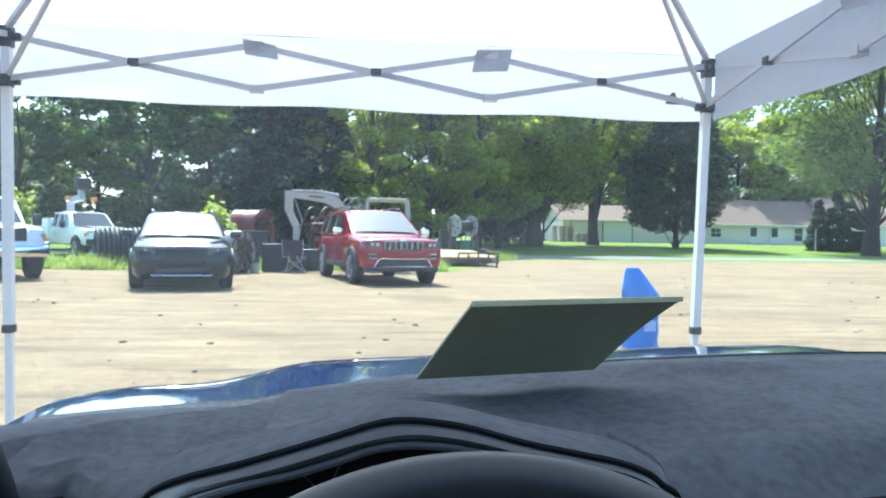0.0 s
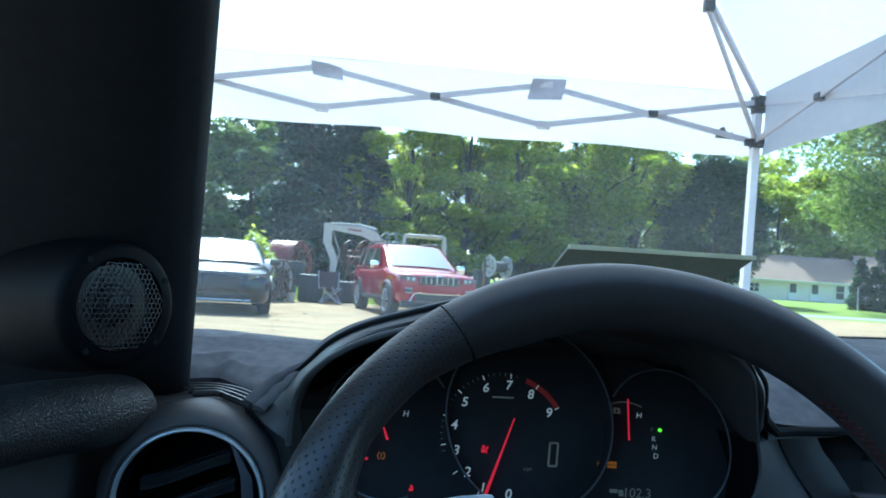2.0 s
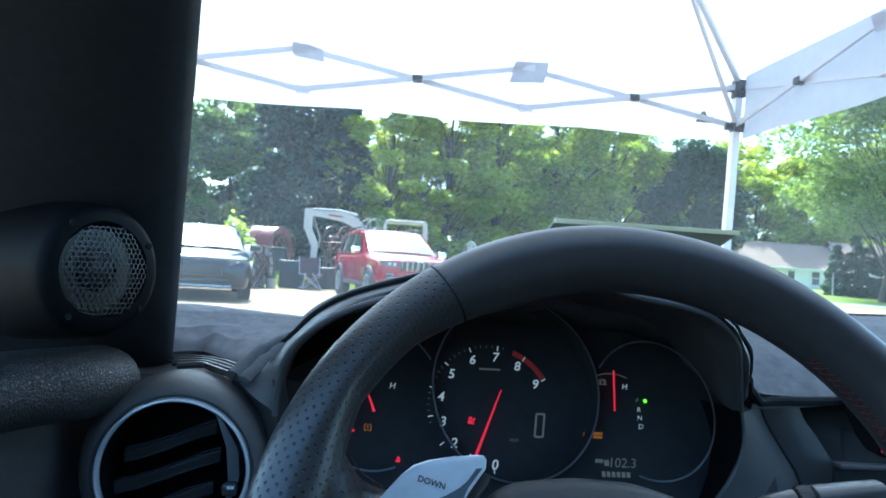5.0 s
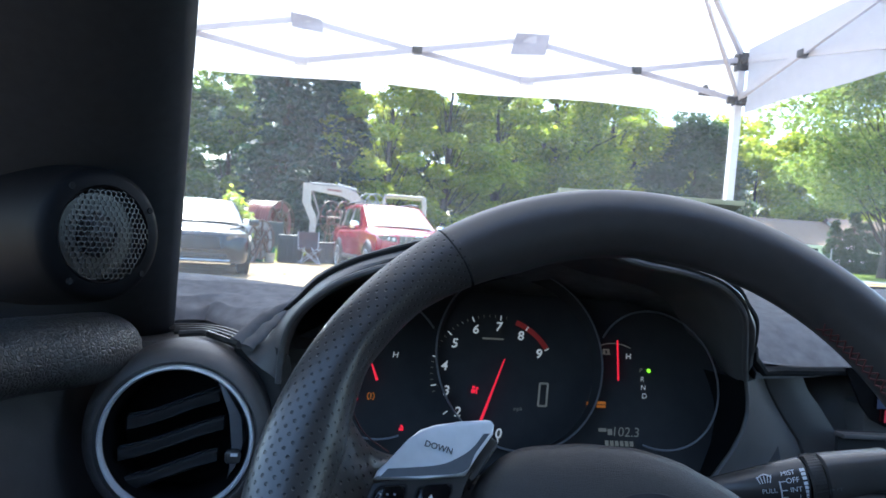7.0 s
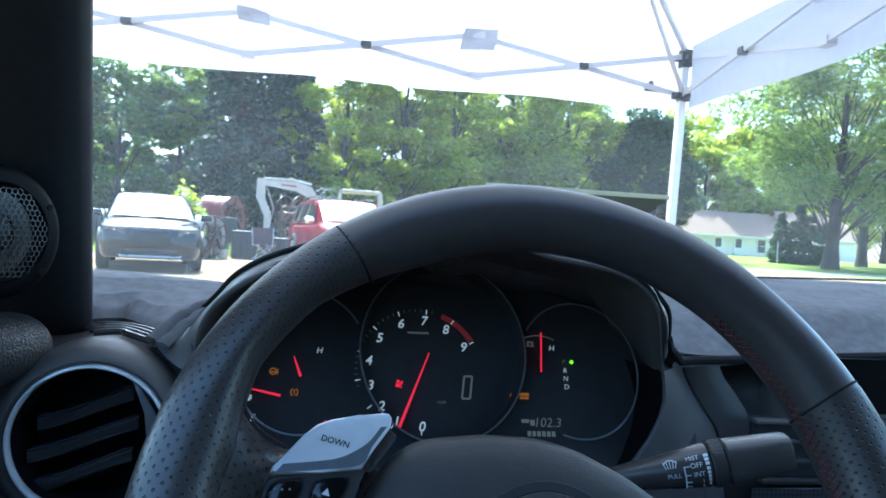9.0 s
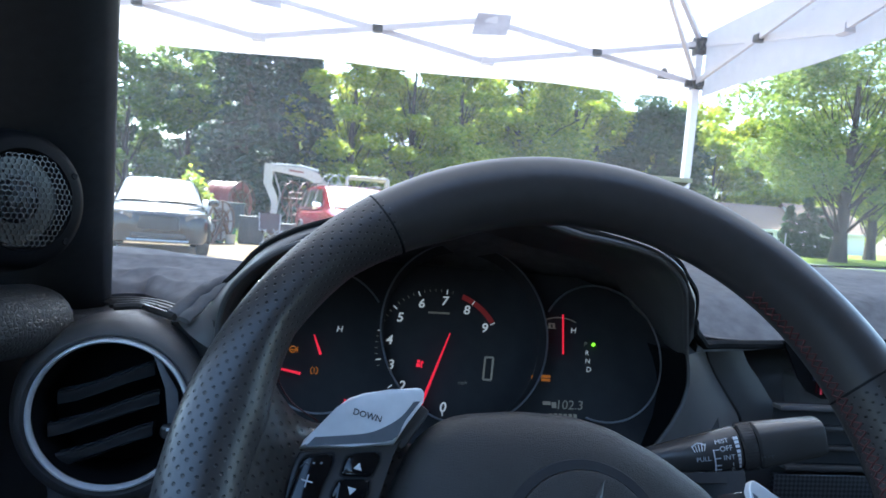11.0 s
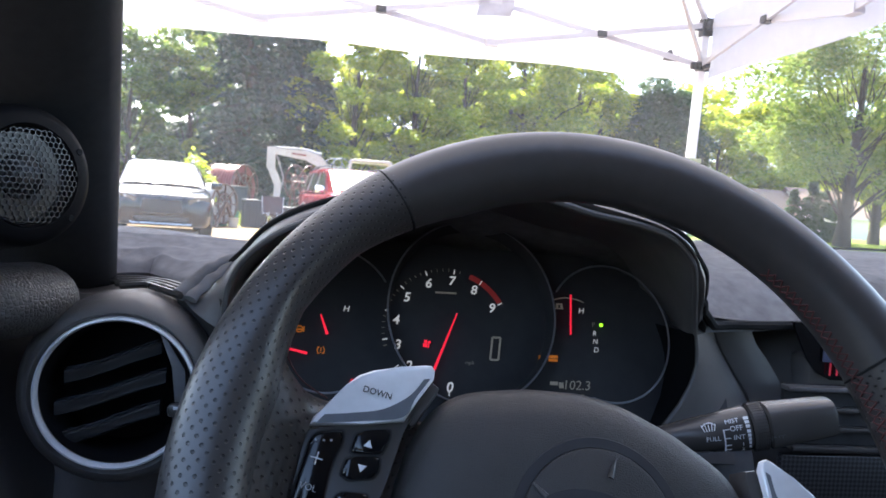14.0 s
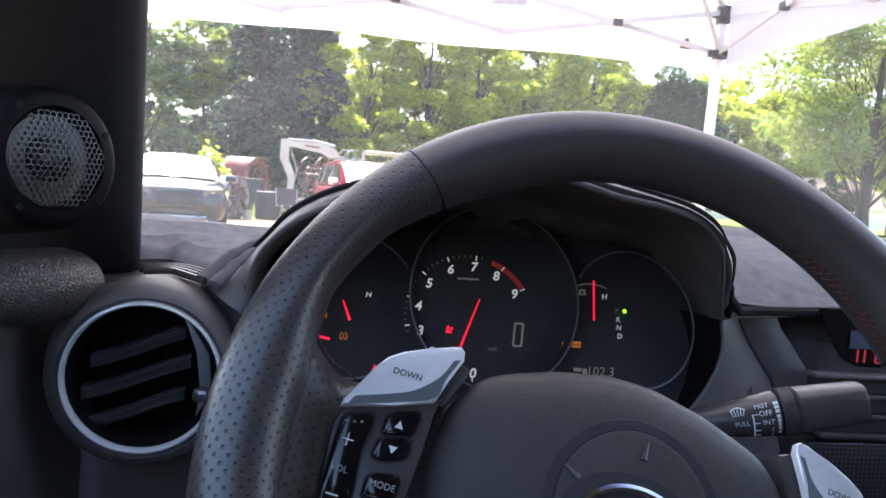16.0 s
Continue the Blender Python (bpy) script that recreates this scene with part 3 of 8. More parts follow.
# swept trim beside the dials: two strips that part and run down to the column
def trim_strip(zs, left, right, yl, yr, bulge, m, label, inward):
    bm = bmesh.new()
    rows, walls = [], []
    for z in np.linspace(zs[0], zs[-1], 26):
        a, b = float(np.interp(-z, [-v for v in zs], left)), float(np.interp(-z, [-v for v in zs], right))
        row = [(a - 0.001, yl + 0.012, z), (a - 0.0006, yl + 0.002, z)]
        walls.append([(a - 0.012, yl + 0.058, z), (a - 0.005, yl + 0.025, z), (a - 0.0012, yl + 0.003, z)])
        for t in np.linspace(0.02, 0.98, 9):
            row.append((a + (b - a) * t, yl + (yr - yl) * t - bulge * math.sin(math.pi * t), z))
        row.append((b, yr + 0.004, z))
        rows.append(row)
    rows.insert(0, [(x, y + 0.012, z + 0.004) for x, y, z in rows[0]])
    grid(bm, rows)
    part("dial_trim", bm, m, dash, label, world=True)
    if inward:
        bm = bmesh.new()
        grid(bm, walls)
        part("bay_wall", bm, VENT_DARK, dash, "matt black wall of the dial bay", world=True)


ZS = (0.872, 0.858, 0.845, 0.830, 0.812, 0.790, 0.765)
trim_strip(ZS, (0.487, 0.4895, 0.490, 0.4865, 0.478, 0.463, 0.440), (0.527, 0.533, 0.541, 0.552, 0.566, 0.577, 0.587), 0.602, 0.650, 0.004, PANEL_PLASTIC, "smooth grey trim beside the dials", True)
trim_strip(ZS, (0.528, 0.534, 0.542, 0.553, 0.567, 0.578, 0.588), (0.566, 0.573, 0.585, 0.596, 0.609, 0.620, 0.630), 0.650, 0.650, 0.003, PANEL_PLASTIC, "dark curved trim strip", False)

# instrument hood: an arch over the dials, its lip swept back at the ends
LIP = [(0.066, 0.592, 0.884), (0.082, 0.602, 0.893), (0.097, 0.606, 0.907), (0.112, 0.588, 0.922), (0.130, 0.552, 0.941), (0.154, 0.527, 0.956), (0.187, 0.512, 0.968), (0.233, 0.510, 0.9815), (0.261, 0.510, 0.990), (0.279, 0.510, 0.992), (0.300, 0.510, 0.990),
       (0.320, 0.510, 0.986), (0.349, 0.509, 0.978), (0.386, 0.509, 0.970), (0.409, 0.513, 0.964), (0.431, 0.522, 0.954), (0.445, 0.534, 0.943), (0.463, 0.552, 0.930), (0.474, 0.570, 0.913), (0.485, 0.592, 0.899), (0.503, 0.612, 0.889), (0.530, 0.628, 0.884), (0.575, 0.640, 0.882)]
# grey bead that runs inside the hood
BEAD = [(0.105, 0.562, 0.862), (0.107, 0.556, 0.890), (0.113, 0.545, 0.908), (0.126, 0.528, 0.925), (0.146, 0.512, 0.941), (0.170, 0.505, 0.952), (0.195, 0.503, 0.959), (0.218, 0.503, 0.964), (0.242, 0.503, 0.971), (0.261, 0.503, 0.977), (0.279, 0.503, 0.979), (0.300, 0.503, 0.978),
        (0.322, 0.503, 0.974), (0.350, 0.503, 0.967), (0.378, 0.504, 0.963), (0.404, 0.510, 0.957), (0.424, 0.520, 0.948), (0.439, 0.530, 0.935), (0.451, 0.547, 0.918), (0.463, 0.568, 0.900), (0.478, 0.592, 0.876)]
LIP = smooth_line(LIP, 4)
HC = Vector((0.277, 0.56, 0.875))


def lip_ring(dy, grow, drop=0.0, flat=None, wide=1.0):
    out = []
    for p in LIP:
        d = Vector((p.x - HC.x, 0, p.z - HC.z))
        q = Vector((HC.x + d.x * grow * (wide if d.x > 0 else 1 + (wide - 1) * 0.35), p.y + dy, HC.z + d.z * (flat if flat is not None else grow) - drop))
        out.append(q)
    return out


bm = bmesh.new()
grid(bm, [lip_ring(0.27, 0.98, 0.0, 0.10, 1.25), lip_ring(0.22, 1.0, 0.0, 0.36, 1.22), lip_ring(0.18, 1.0, 0.0, 0.58, 1.18), lip_ring(0.14, 1.01, 0.0, 0.74, 1.12), lip_ring(0.09, 1.015, 0.0, 0.90, 1.08), lip_ring(0.055, 1.015, 0, 0.985, 1.05), lip_ring(0.02, 1.010, 0, 1.012), lip_ring(0.003, 1.0), lip_ring(-0.001, 0.985)])
part("hood_cover", bm, SUEDE, dash, "dark suede cover of the instrument hood", world=True)
bm = bmesh.new()
tube(bm, lip_ring(-0.002, 0.992)[:4 * 19], 0.0022, 6)
part("hood_hem", bm, PIPING, dash, "black hem round the hood cover", world=True)


def even(pts, n):
    """n points at even steps along a line."""
    d = np.cumsum([0.0] + [(b - a).length for a, b in zip(pts, pts[1:])])
    return [Vector([float(np.interp(t, d, [p[k] for p in pts])) for k in range(3)]) for t in np.linspace(0, d[-1], n)]


EDGE = even(lip_ring(-0.001, 0.985)[:4 * 19 + 1], 90)
BEAD = even(smooth_line(BEAD, 4), 90)
bm = bmesh.new()
rows = []
for t, out in ((0.0, 0.0), (0.18, 0.006), (0.40, 0.0085), (0.62, 0.006), (0.80, 0.001), (0.90, 0.000), (1.0, 0.003)):
    rows.append([a.lerp(b, t) + Vector((0, -out, 0)) for a, b in zip(EDGE, BEAD)])
for dy, k, drop in ((0.006, 0.985, 0.002), (0.03, 0.99, 0.003), (0.075, 1.01, 0.004), (0.125, 1.03, 0.014)):
    rows.append([Vector((HC.x + (p.x - HC.x) * k + 0.2 * dy * max(0.0, (p.x - 0.44) / 0.04), p.y + dy, p.z - drop)) for p in BEAD])
grid(bm, rows)
part("hood_inner", bm, PANEL_PLASTIC, dash, "smooth black inner lip of the instrument hood", world=True)
bm = bmesh.new()
tube(bm, [p + Vector((0, -0.0035, 0)) for p in BEAD], 0.0024, 8)
part("hood_bead", bm, PANEL_PLASTIC, dash, "smooth grey bead inside the hood", world=True)
# cheek of the hood, running down to the vent
bm = bmesh.new()
rows = []
for t in np.linspace(0, 1, 12):
    row = []
    for a, b in zip(((0.066, 0.592, 0.884), (0.080, 0.588, 0.886), (0.094, 0.576, 0.888), (0.105, 0.560, 0.886), (0.112, 0.566, 0.880)), ((0.088, 0.600, 0.70), (0.097, 0.592, 0.70), (0.106, 0.582, 0.70), (0.116, 0.575, 0.70), (0.126, 0.60, 0.70))):
        row.append(Vector(a).lerp(Vector(b), t))
    rows.append(row)
grid(bm, rows)
part("hood_cheek", bm, HARD_PLASTIC, dash, "smooth black cheek of the hood", world=True)

# vent pod: grained surround, silver ring, slats
VM = Matrix.Translation((0.036, 0.556, 0.818)) @ turn(90, 0, 4).to_4x4()
vent = thing("air_vent", VM, "round black air vent with a satin silver ring", "air vent")
bm = bmesh.new()
lathe(bm, [(0.0545, -0.002), (0.057, 0.001), (0.060, 0.0), (0.0655, -0.006), (0.069, -0.018), (0.0685, -0.04), (0.064, -0.07)], 56)
part("surround", bm, SOFT_PLASTIC, vent, "grained black surround")
bm = bmesh.new()
lathe(bm, [(0.0508, -0.004), (0.0510, 0.001), (0.0522, 0.0030), (0.0535, 0.0024), (0.0543, -0.001), (0.0543, -0.006)], 72)
part("ring", bm, SILVER, vent, "satin silver ring")
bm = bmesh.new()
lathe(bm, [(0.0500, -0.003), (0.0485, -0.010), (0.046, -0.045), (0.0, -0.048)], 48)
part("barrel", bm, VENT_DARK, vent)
for i, yy in enumerate((0.0235, 0.0015, -0.0215)):
    half = math.sqrt(0.047 ** 2 - yy ** 2)
    bm = bmesh.new()
    rows = []
    for u in np.linspace(-0.90, 0.66, 12):
        x = u * half
        y = yy + 0.26 * x + 0.0030 * math.sin(u * 2.2)
        rows.append([(x, y + 0.0034, -0.016), (x, y + 0.0026, -0.0105 - 0.003 * u * u), (x, y + 0.0008, -0.0086 - 0.003 * u * u), (x, y - 0.0030, -0.0090 - 0.003 * u * u), (x, y - 0.0075, -0.0130), (x, y - 0.0080, -0.024), (x, y + 0.0020, -0.024)])
    grid(bm, rows, close_v=True)
    part("slat", bm, VENT_SLAT, vent, "thin black slat")
bm = bmesh.new()
prism(bm, [(0.026, 0.040), (0.030, 0.039), (0.044, 0.016), (0.046, -0.004), (0.041, -0.022), (0.036, -0.030), (0.039, -0.006), (0.036, 0.018)], -0.022, -0.008, bev=0.001)
part("side_vane", bm, DIM_RING, vent, "grey side vane")
bm = bmesh.new()
box(bm, (0.040, -0.012, -0.004), (0.012, 0.010, 0.010), 0.003)
part("thumb_tab", bm, HARD_PLASTIC, vent)
part("tab_mark", box(bmesh.new(), (0.041, -0.0095, 0.0015), (0.005, 0.002, 0.001)), WHITE_MARK, vent)

# ---- dials ----
CM = pose(0.31, 0.652, 0.86, 64, 0, 0)
cluster = thing("instrument_cluster", CM, "dark instrument cluster with lit dials and red needles", "instrument cluster")
MM = 0.001


def lit(name, colour, strength):
    return mk(name, colour, colour, 0.5, scale=200, glow=strength)


RED_LIT, AMBER_LIT, GREEN_LIT = lit("lit red", (0.75, 0.015, 0.04), 0.15), lit("lit amber", (0.60, 0.18, 0.02), 0.05), lit("lit green", (0.25, 0.75, 0.02), 0.35)
WHITE_LIT, LCD_LIT = lit("lit white numerals", (0.60, 0.60, 0.60), 0.08), lit("pale display digits", (0.28, 0.255, 0.21), 0.028)
RED_BAND = lit("red band", (0.20, 0.02, 0.02), 0.05)


def disc_plate():
    bm = bmesh.new()
    prism(bm, [(-0.225, -0.11), (0.225, -0.11), (0.225, 0.01), (0.18, 0.045), (0.10, 0.075), (-0.09, 0.078), (-0.17, 0.045), (-0.225, 0.01)], -0.006, -0.0008)
    return bm


part("dial_face", disc_plate(), DIAL_BLACK, cluster, "matt black dial face", smooth=False)


def ring_tube(cx, cy, r, a0=0.0, a1=360.0, thick=0.0009, lift=0.016):
    bm = bmesh.new()
    pts = [(cx + r * math.cos(radians(a)), cy + r * 1.12 * math.sin(radians(a)), lift) for a in np.linspace(a0, a1, 80, endpoint=a1 - a0 < 359)]
    return tube(bm, pts, thick, 6, closed=a1 - a0 > 359)


part("dial_ring", ring_tube(-0.0090, 0.0125, 0.0735), DIM_RING, cluster, "thin grey ring of the rev counter")
part("dial_ring", ring_tube(0.1130, -0.002, 0.0555, -110, 146), DIM_RING, cluster, "thin grey ring of the side dial")
part("dial_ring", ring_tube(-0.131, -0.002, 0.0555, 34, 290), DIM_RING, cluster, "thin grey ring of the side dial")


def bank(cx, cy, r):
    bm = bmesh.new()
    lathe(bm, [(r, 0.0155), (r * 0.985, 0.010), (r * 0.96, 0.0)], 64, Matrix.Translation((cx, cy, 0)) @ Matrix.Diagonal((1, 1.12, 1, 1)))
    return bm


part("dial_well", bank(-0.0090, 0.0125, 0.073), DIAL_BLACK, cluster)
DX, DY = -0.029, -0.003


def at(x, y, z=0.001, a=0.0):
    return Matrix.Translation((x * MM, y * MM, z)) @ turn(0, 0, a).to_4x4()


for text, x, y in (("0", -27, -53), ("1", -49, -49), ("2", -62, -36), ("3", -72, -18), ("4", -74, 4), ("5", -65, 25), ("6", -46, 39), ("7", -25, 42.5), ("8", -5, 35), ("9", 11, 19)):
    lettering(text, 0.0118, WHITE_LIT, cluster, at(x, y), "numeral", 0.18, 0.0002)
for i in range(46):
    k = i / 5
    a = 272 - 27.0 * k
    major = i % 5 == 0
    if (200 < a < 300 or a < 75) and not major:
        continue
    r0, r1 = (0.0525, 0.0570) if major else (0.0545, 0.0570)
    c, s = math.cos(radians(a)), math.sin(radians(a))
    part("scale_tick", bar(bmesh.new(), (DX + r0 * c, DY + r0 * s, 0.0008), (DX + r1 * c, DY + r1 * s, 0.0008), 0.0009 if major else 0.0005, 0.0005), WHITE_LIT if major else LCD_LIT, cluster, smooth=False)
bm = bmesh.new()
grid(bm, [[(DX + r * math.cos(radians(a)), DY + r * math.sin(radians(a)), 0.0006) for r in (0.0525, 0.0575)] for a in np.linspace(68, 30, 14)])
part("red_band", bm, RED_BAND, cluster, "dim red band at high revs", smooth=False)


def needle(x0, y0, x1, y1, w0, w1, z=0.006):
    a, b = Vector((x0, y0, 0)) * MM, Vector((x1, y1, 0)) * MM
    n = (b - a).normalized()
    s = Vector((-n.y, n.x, 0)) * MM
    bm = bmesh.new()
    prism(bm, [((a + s * w0).x, (a + s * w0).y), ((a - s * w0).x, (a - s * w0).y), ((b - s * w1).x, (b - s * w1).y), ((b + s * w1).x, (b + s * w1).y)], z, z + 0.0012)
    return bm


part("needle", needle(-21, 11, -47, -55, 0.5, 1.35), RED_LIT, cluster, "glowing red needle", smooth=False)
part("needle", needle(83.5, 34, 81, -3, 0.65, 0.65), RED_LIT, cluster, "glowing red needle", smooth=False)
part("needle", needle(-171, -25, -147, -30, 0.6, 1.1), RED_LIT, cluster, "glowing red needle", smooth=False)
part("needle", needle(-138, 4, -131.5, -13, 0.5, 1.2), RED_LIT, cluster, "glowing red needle", smooth=False)
for text, x, y, size, m in (("H", 94, 21, 0.0075, WHITE_LIT), ("H", -117, 11.6, 0.0075, WHITE_LIT), ("E", -169, -48, 0.0085, WHITE_LIT), ("P", 104.5, 8.6, 0.0058, LCD_LIT), ("R", 105.2, 0.4, 0.0062, WHITE_LIT), ("N", 105.2, -7.1, 0.0062, WHITE_LIT), ("D", 105.5, -14.8, 0.0066, WHITE_LIT), ("102.3", 85, -47.4, 0.0115, LCD_LIT), ("mph", -9.5, -31, 0.0045, LCD_LIT)):
    lettering(text, size, m, cluster, at(x, y), "dial_letter", 0.18)
bm = bmesh.new()
lathe(bm, [(0, 0.0014), (0.0016, 0.0014), (0.0018, 0.0005)], 12, at(112.4, 8.8, 0))
part("gear_light", bm, GREEN_LIT, cluster, "small green light")
# speed digit: a slanted hollow nought
bm = bmesh.new()
q = [(-4.2, -10), (3.0, -10), (5.6, 10), (-1.6, 10)]
for i in range(4):
    a, b = q[i], q[(i + 1) % 4]
    bar(bm, ((13 + a[0]) * MM, (-17.5 + a[1]) * MM, 0.001), ((13 + b[0]) * MM, (-17.5 + b[1]) * MM, 0.001), 0.0017, 0.0005)
part("speed_digit", bm, LCD_LIT, cluster, "hollow grey nought of the speed display", smooth=False)


def mark(name, pieces, x, y, m, label):
    bm = bmesh.new()
    for px, py, w, h in pieces:
        box(bm, ((x + px) * MM, (y + py) * MM, 0.001), (w * MM, h * MM, 0.0006))
    part(name, bm, m, cluster, label, smooth=False)


mark("restraint_light", [(-0.6, 2.2, 2.6, 2.4), (-0.9, -1.2, 3.6, 3.2), (1.9, -0.6, 1.0, 5.5), (2.9, 1.6, 1.4, 2.0)], -47, -16, RED_LIT, "red restraint warning light")
mark("belt_light", [(0, 1.2, 1.8, 2.2), (-0.4, -1.4, 3.2, 2.0), (1.2, -0.6, 0.8, 3.6)], -109, -51, RED_LIT, "red belt warning light")
bm = bmesh.new()
for sx in (-1, 1):
    tube(bm, [((-136 + sx * u) * MM, (-25.6 + v) * MM, 0.001) for u, v in ((1.5, 3.2), (2.7, 1.6), (3.0, -0.4), (2.2, -2.2))], 0.00045, 5)
    box(bm, ((-136 + sx * 1.9) * MM, -0.0281, 0.001), (0.0018, 0.0008, 0.0006))
box(bm, (-0.136, -0.0247, 0.001), (0.0009, 0.0030, 0.0006))
box(bm, (-0.136, -0.0273, 0.001), (0.0009, 0.0009, 0.0006))
part("tyre_light", bm, AMBER_LIT, cluster, "amber tyre pressure light")
bm = bmesh.new()
tube(bm, [(-0.155 + 0.0027 * math.cos(a), -0.008 + 0.0027 * math.sin(a), 0.001) for a in np.linspace(0, 6.283, 16, endpoint=False)], 0.0005, 5, closed=True)
box(bm, (-0.155, -0.0084, 0.001), (0.0045, 0.0011, 0.0006))
box(bm, (-0.1512, -0.008, 0.001), (0.0009, 0.005, 0.0006))
part("steering_light", bm, AMBER_LIT, cluster, "amber steering warning light")
mark("engine_light", [(0, 0, 3.2, 2.4), (1.8, 0.8, 1.8, 0.8), (-0.6, 1.7, 1.6, 0.8)], 54, -24, AMBER_LIT, "amber engine warning light")
mark("amber_bars", [(0, 1.6, 9.5, 2.4), (0.3, -1.6, 8.0, 2.2)], 65, -24, AMBER_LIT, "two amber bars of writing")
mark("trip_bars", [(-13, 1.0, 7, 3.0), (-6.5, -0.5, 4, 5)], 78, -47, LCD_LIT, "pale bars of the trip display")
mark("odometer_bars", [(-9, 0, 3, 4.4), (-4.6, 0, 3, 4.4), (-0.2, 0, 3, 4.4), (4.2, 0, 3, 4.4), (8.6, 0, 3, 4.4), (13, 0, 3, 4.4)], 77, -57, LCD_LIT, "pale bars of the odometer")
mark("unit_bar", [(0, 0, 19, 1.6)], -30, 31.2, LCD_LIT, "thin bar of writing")
mark("temperature_mark", [(-2, 0, 2, 4), (2, 0, 2, 4), (0, 1.6, 5, 1.2), (0, -2.6, 7, 0.8)], 74, 25, LCD_LIT, "pale temperature symbol")
mark("fuel_mark", [(-0.6, 0, 3.4, 5.0), (1.8, 0.4, 0.8, 3.6)], -173, -31, WHITE_LIT, "white fuel pump symbol")
bm = bmesh.new()
grid(bm, [[(0.094 + r * math.cos(radians(a)) - 0.012, 0.0 + r * math.sin(radians(a)), 0.0006) for r in (0.0325, 0.0335)] for a in np.linspace(112, 62, 12)])
part("scale_arc", bm, LCD_LIT, cluster, smooth=False)


# ---- steering wheel, turned a little to the right ----
def perforated(base, name):
    """Leather with a regular field of small holes."""
    m = base.copy()
    m.name = name
    n, l = m.node_tree.nodes, m.node_tree.links
    b = n["Principled BSDF"]
    uv, mp, vo, lt, mx = (n.new(k) for k in ("ShaderNodeUVMap", "ShaderNodeMapping", "ShaderNodeTexVoronoi", "ShaderNodeMapRange", "ShaderNodeMix"))
    uv.uv_map = "UVMap"
    mp.inputs["Scale"].default_value, mp.inputs["Rotation"].default_value = (250, 250, 1), (0, 0, radians(45))
    vo.voronoi_dimensions, vo.inputs["Randomness"].default_value, vo.inputs["Scale"].default_value = "2D", 0.06, 1.0
    l.new(uv.outputs[0], mp.inputs["Vector"])
    l.new(mp.outputs[0], vo.inputs["Vector"])
    lt.inputs["From Min"].default_value, lt.inputs["From Max"].default_value = 0.11, 0.20
    l.new(vo.outputs["Distance"], lt.inputs["Value"])
    mx.data_type = "RGBA"
    mx.inputs["A"].default_value = (0.003, 0.003, 0.003, 1)
    old = b.inputs["Base Color"].links[0].from_socket
    l.new(lt.outputs[0], mx.inputs["Factor"])
    l.new(old, mx.inputs["B"])
    l.new(mx.outputs["Result"], b.inputs["Base Color"])
    bp = n.new("ShaderNodeBump")
    bp.inputs["Strength"].default_value, bp.inputs["Distance"].default_value = 0.8, 0.0012
    l.new(lt.outputs[0], bp.inputs["Height"])
    l.new(b.inputs["Normal"].links[0].from_socket, bp.inputs["Normal"])
    l.new(bp.outputs[0], b.inputs["Normal"])
    return m


PERFORATED = perforated(LEATHER, "perforated black leather")
wheel = thing("steering_wheel", pose(0.303, 0.318, 0.839, 64, 0, 1.8) @ turn(0, 0, -15.5).to_4x4(), "black leather steering wheel with red stitching and silver paddles", "steering wheel")
RIM, TUBE = 0.1670, 0.0180


def rim_point(a, b, lift=0.0):
    """A point on the rim: a round the wheel, b round the section (0 outwards, 90 towards the driver)."""
    grip = 0.0020 * math.exp(-((a - 0.59) / 0.35) ** 2)
    # the far grip is hollowed on its inner side
    hollow = 0.5 * min(1.0, max(0.0, (a - 2.25) / 0.35)) * min(1.0, max(0.0, (3.10 - a) / 0.25))
    c = math.cos(b)
    rr = RIM + (TUBE + grip + lift) * (c if c > 0 else c * (1 - hollow))
    return Vector((rr * math.cos(a), rr * math.sin(a), (TUBE * 0.93 + grip + lift) * math.sin(b)))


def rim_piece(a0, a1, k, slack=0.0):
    bm = bmesh.new()
    uv = bm.loops.layers.uv.new("UVMap")
    A, Bs = np.linspace(a0, a1, k), np.linspace(0, 2 * math.pi, 33)
    vs = [[bm.verts.new(rim_point(a, b, slack)) for b in Bs[:-1]] for a in A]
    for i in range(k - 1):
        for j in range(32):
            f = bm.faces.new((vs[i][j], vs[i + 1][j], vs[i + 1][(j + 1) % 32], vs[i][(j + 1) % 32]))
            for lp, (ii, jj) in zip(f.loops, ((i, j), (i + 1, j), (i + 1, j + 1), (i, j + 1))):
                lp[uv].uv = (A[ii] * RIM, Bs[jj] * TUBE)
    return bm


S0, S1 = radians(40.5), radians(139)
part("rim_top", rim_piece(S0, S1, 60), LEATHER, wheel, "smooth black leather top of the rim")
part("rim_grip", rim_piece(S1, radians(205), 42, 0.0003), PERFORATED, wheel, "perforated black leather grip")
part("rim_grip", rim_piece(radians(-25), S0, 42, 0.0003), PERFORATED, wheel, "perforated black leather grip")
part("rim_bottom", rim_piece(radians(205), radians(335), 70), LEATHER, wheel, "smooth black leather foot of the rim")
for a in (S0, S1, radians(205), radians(-25)):
    bm = bmesh.new()
    tube(bm, [rim_point(a + 0.02 * math.sin(b), b, -0.0003) for b in np.linspace(0, 2 * math.pi, 40, endpoint=False)], 0.0009, 5, closed=True)
    part("rim_seam", bm, PIPING, wheel, "dark seam across the rim")
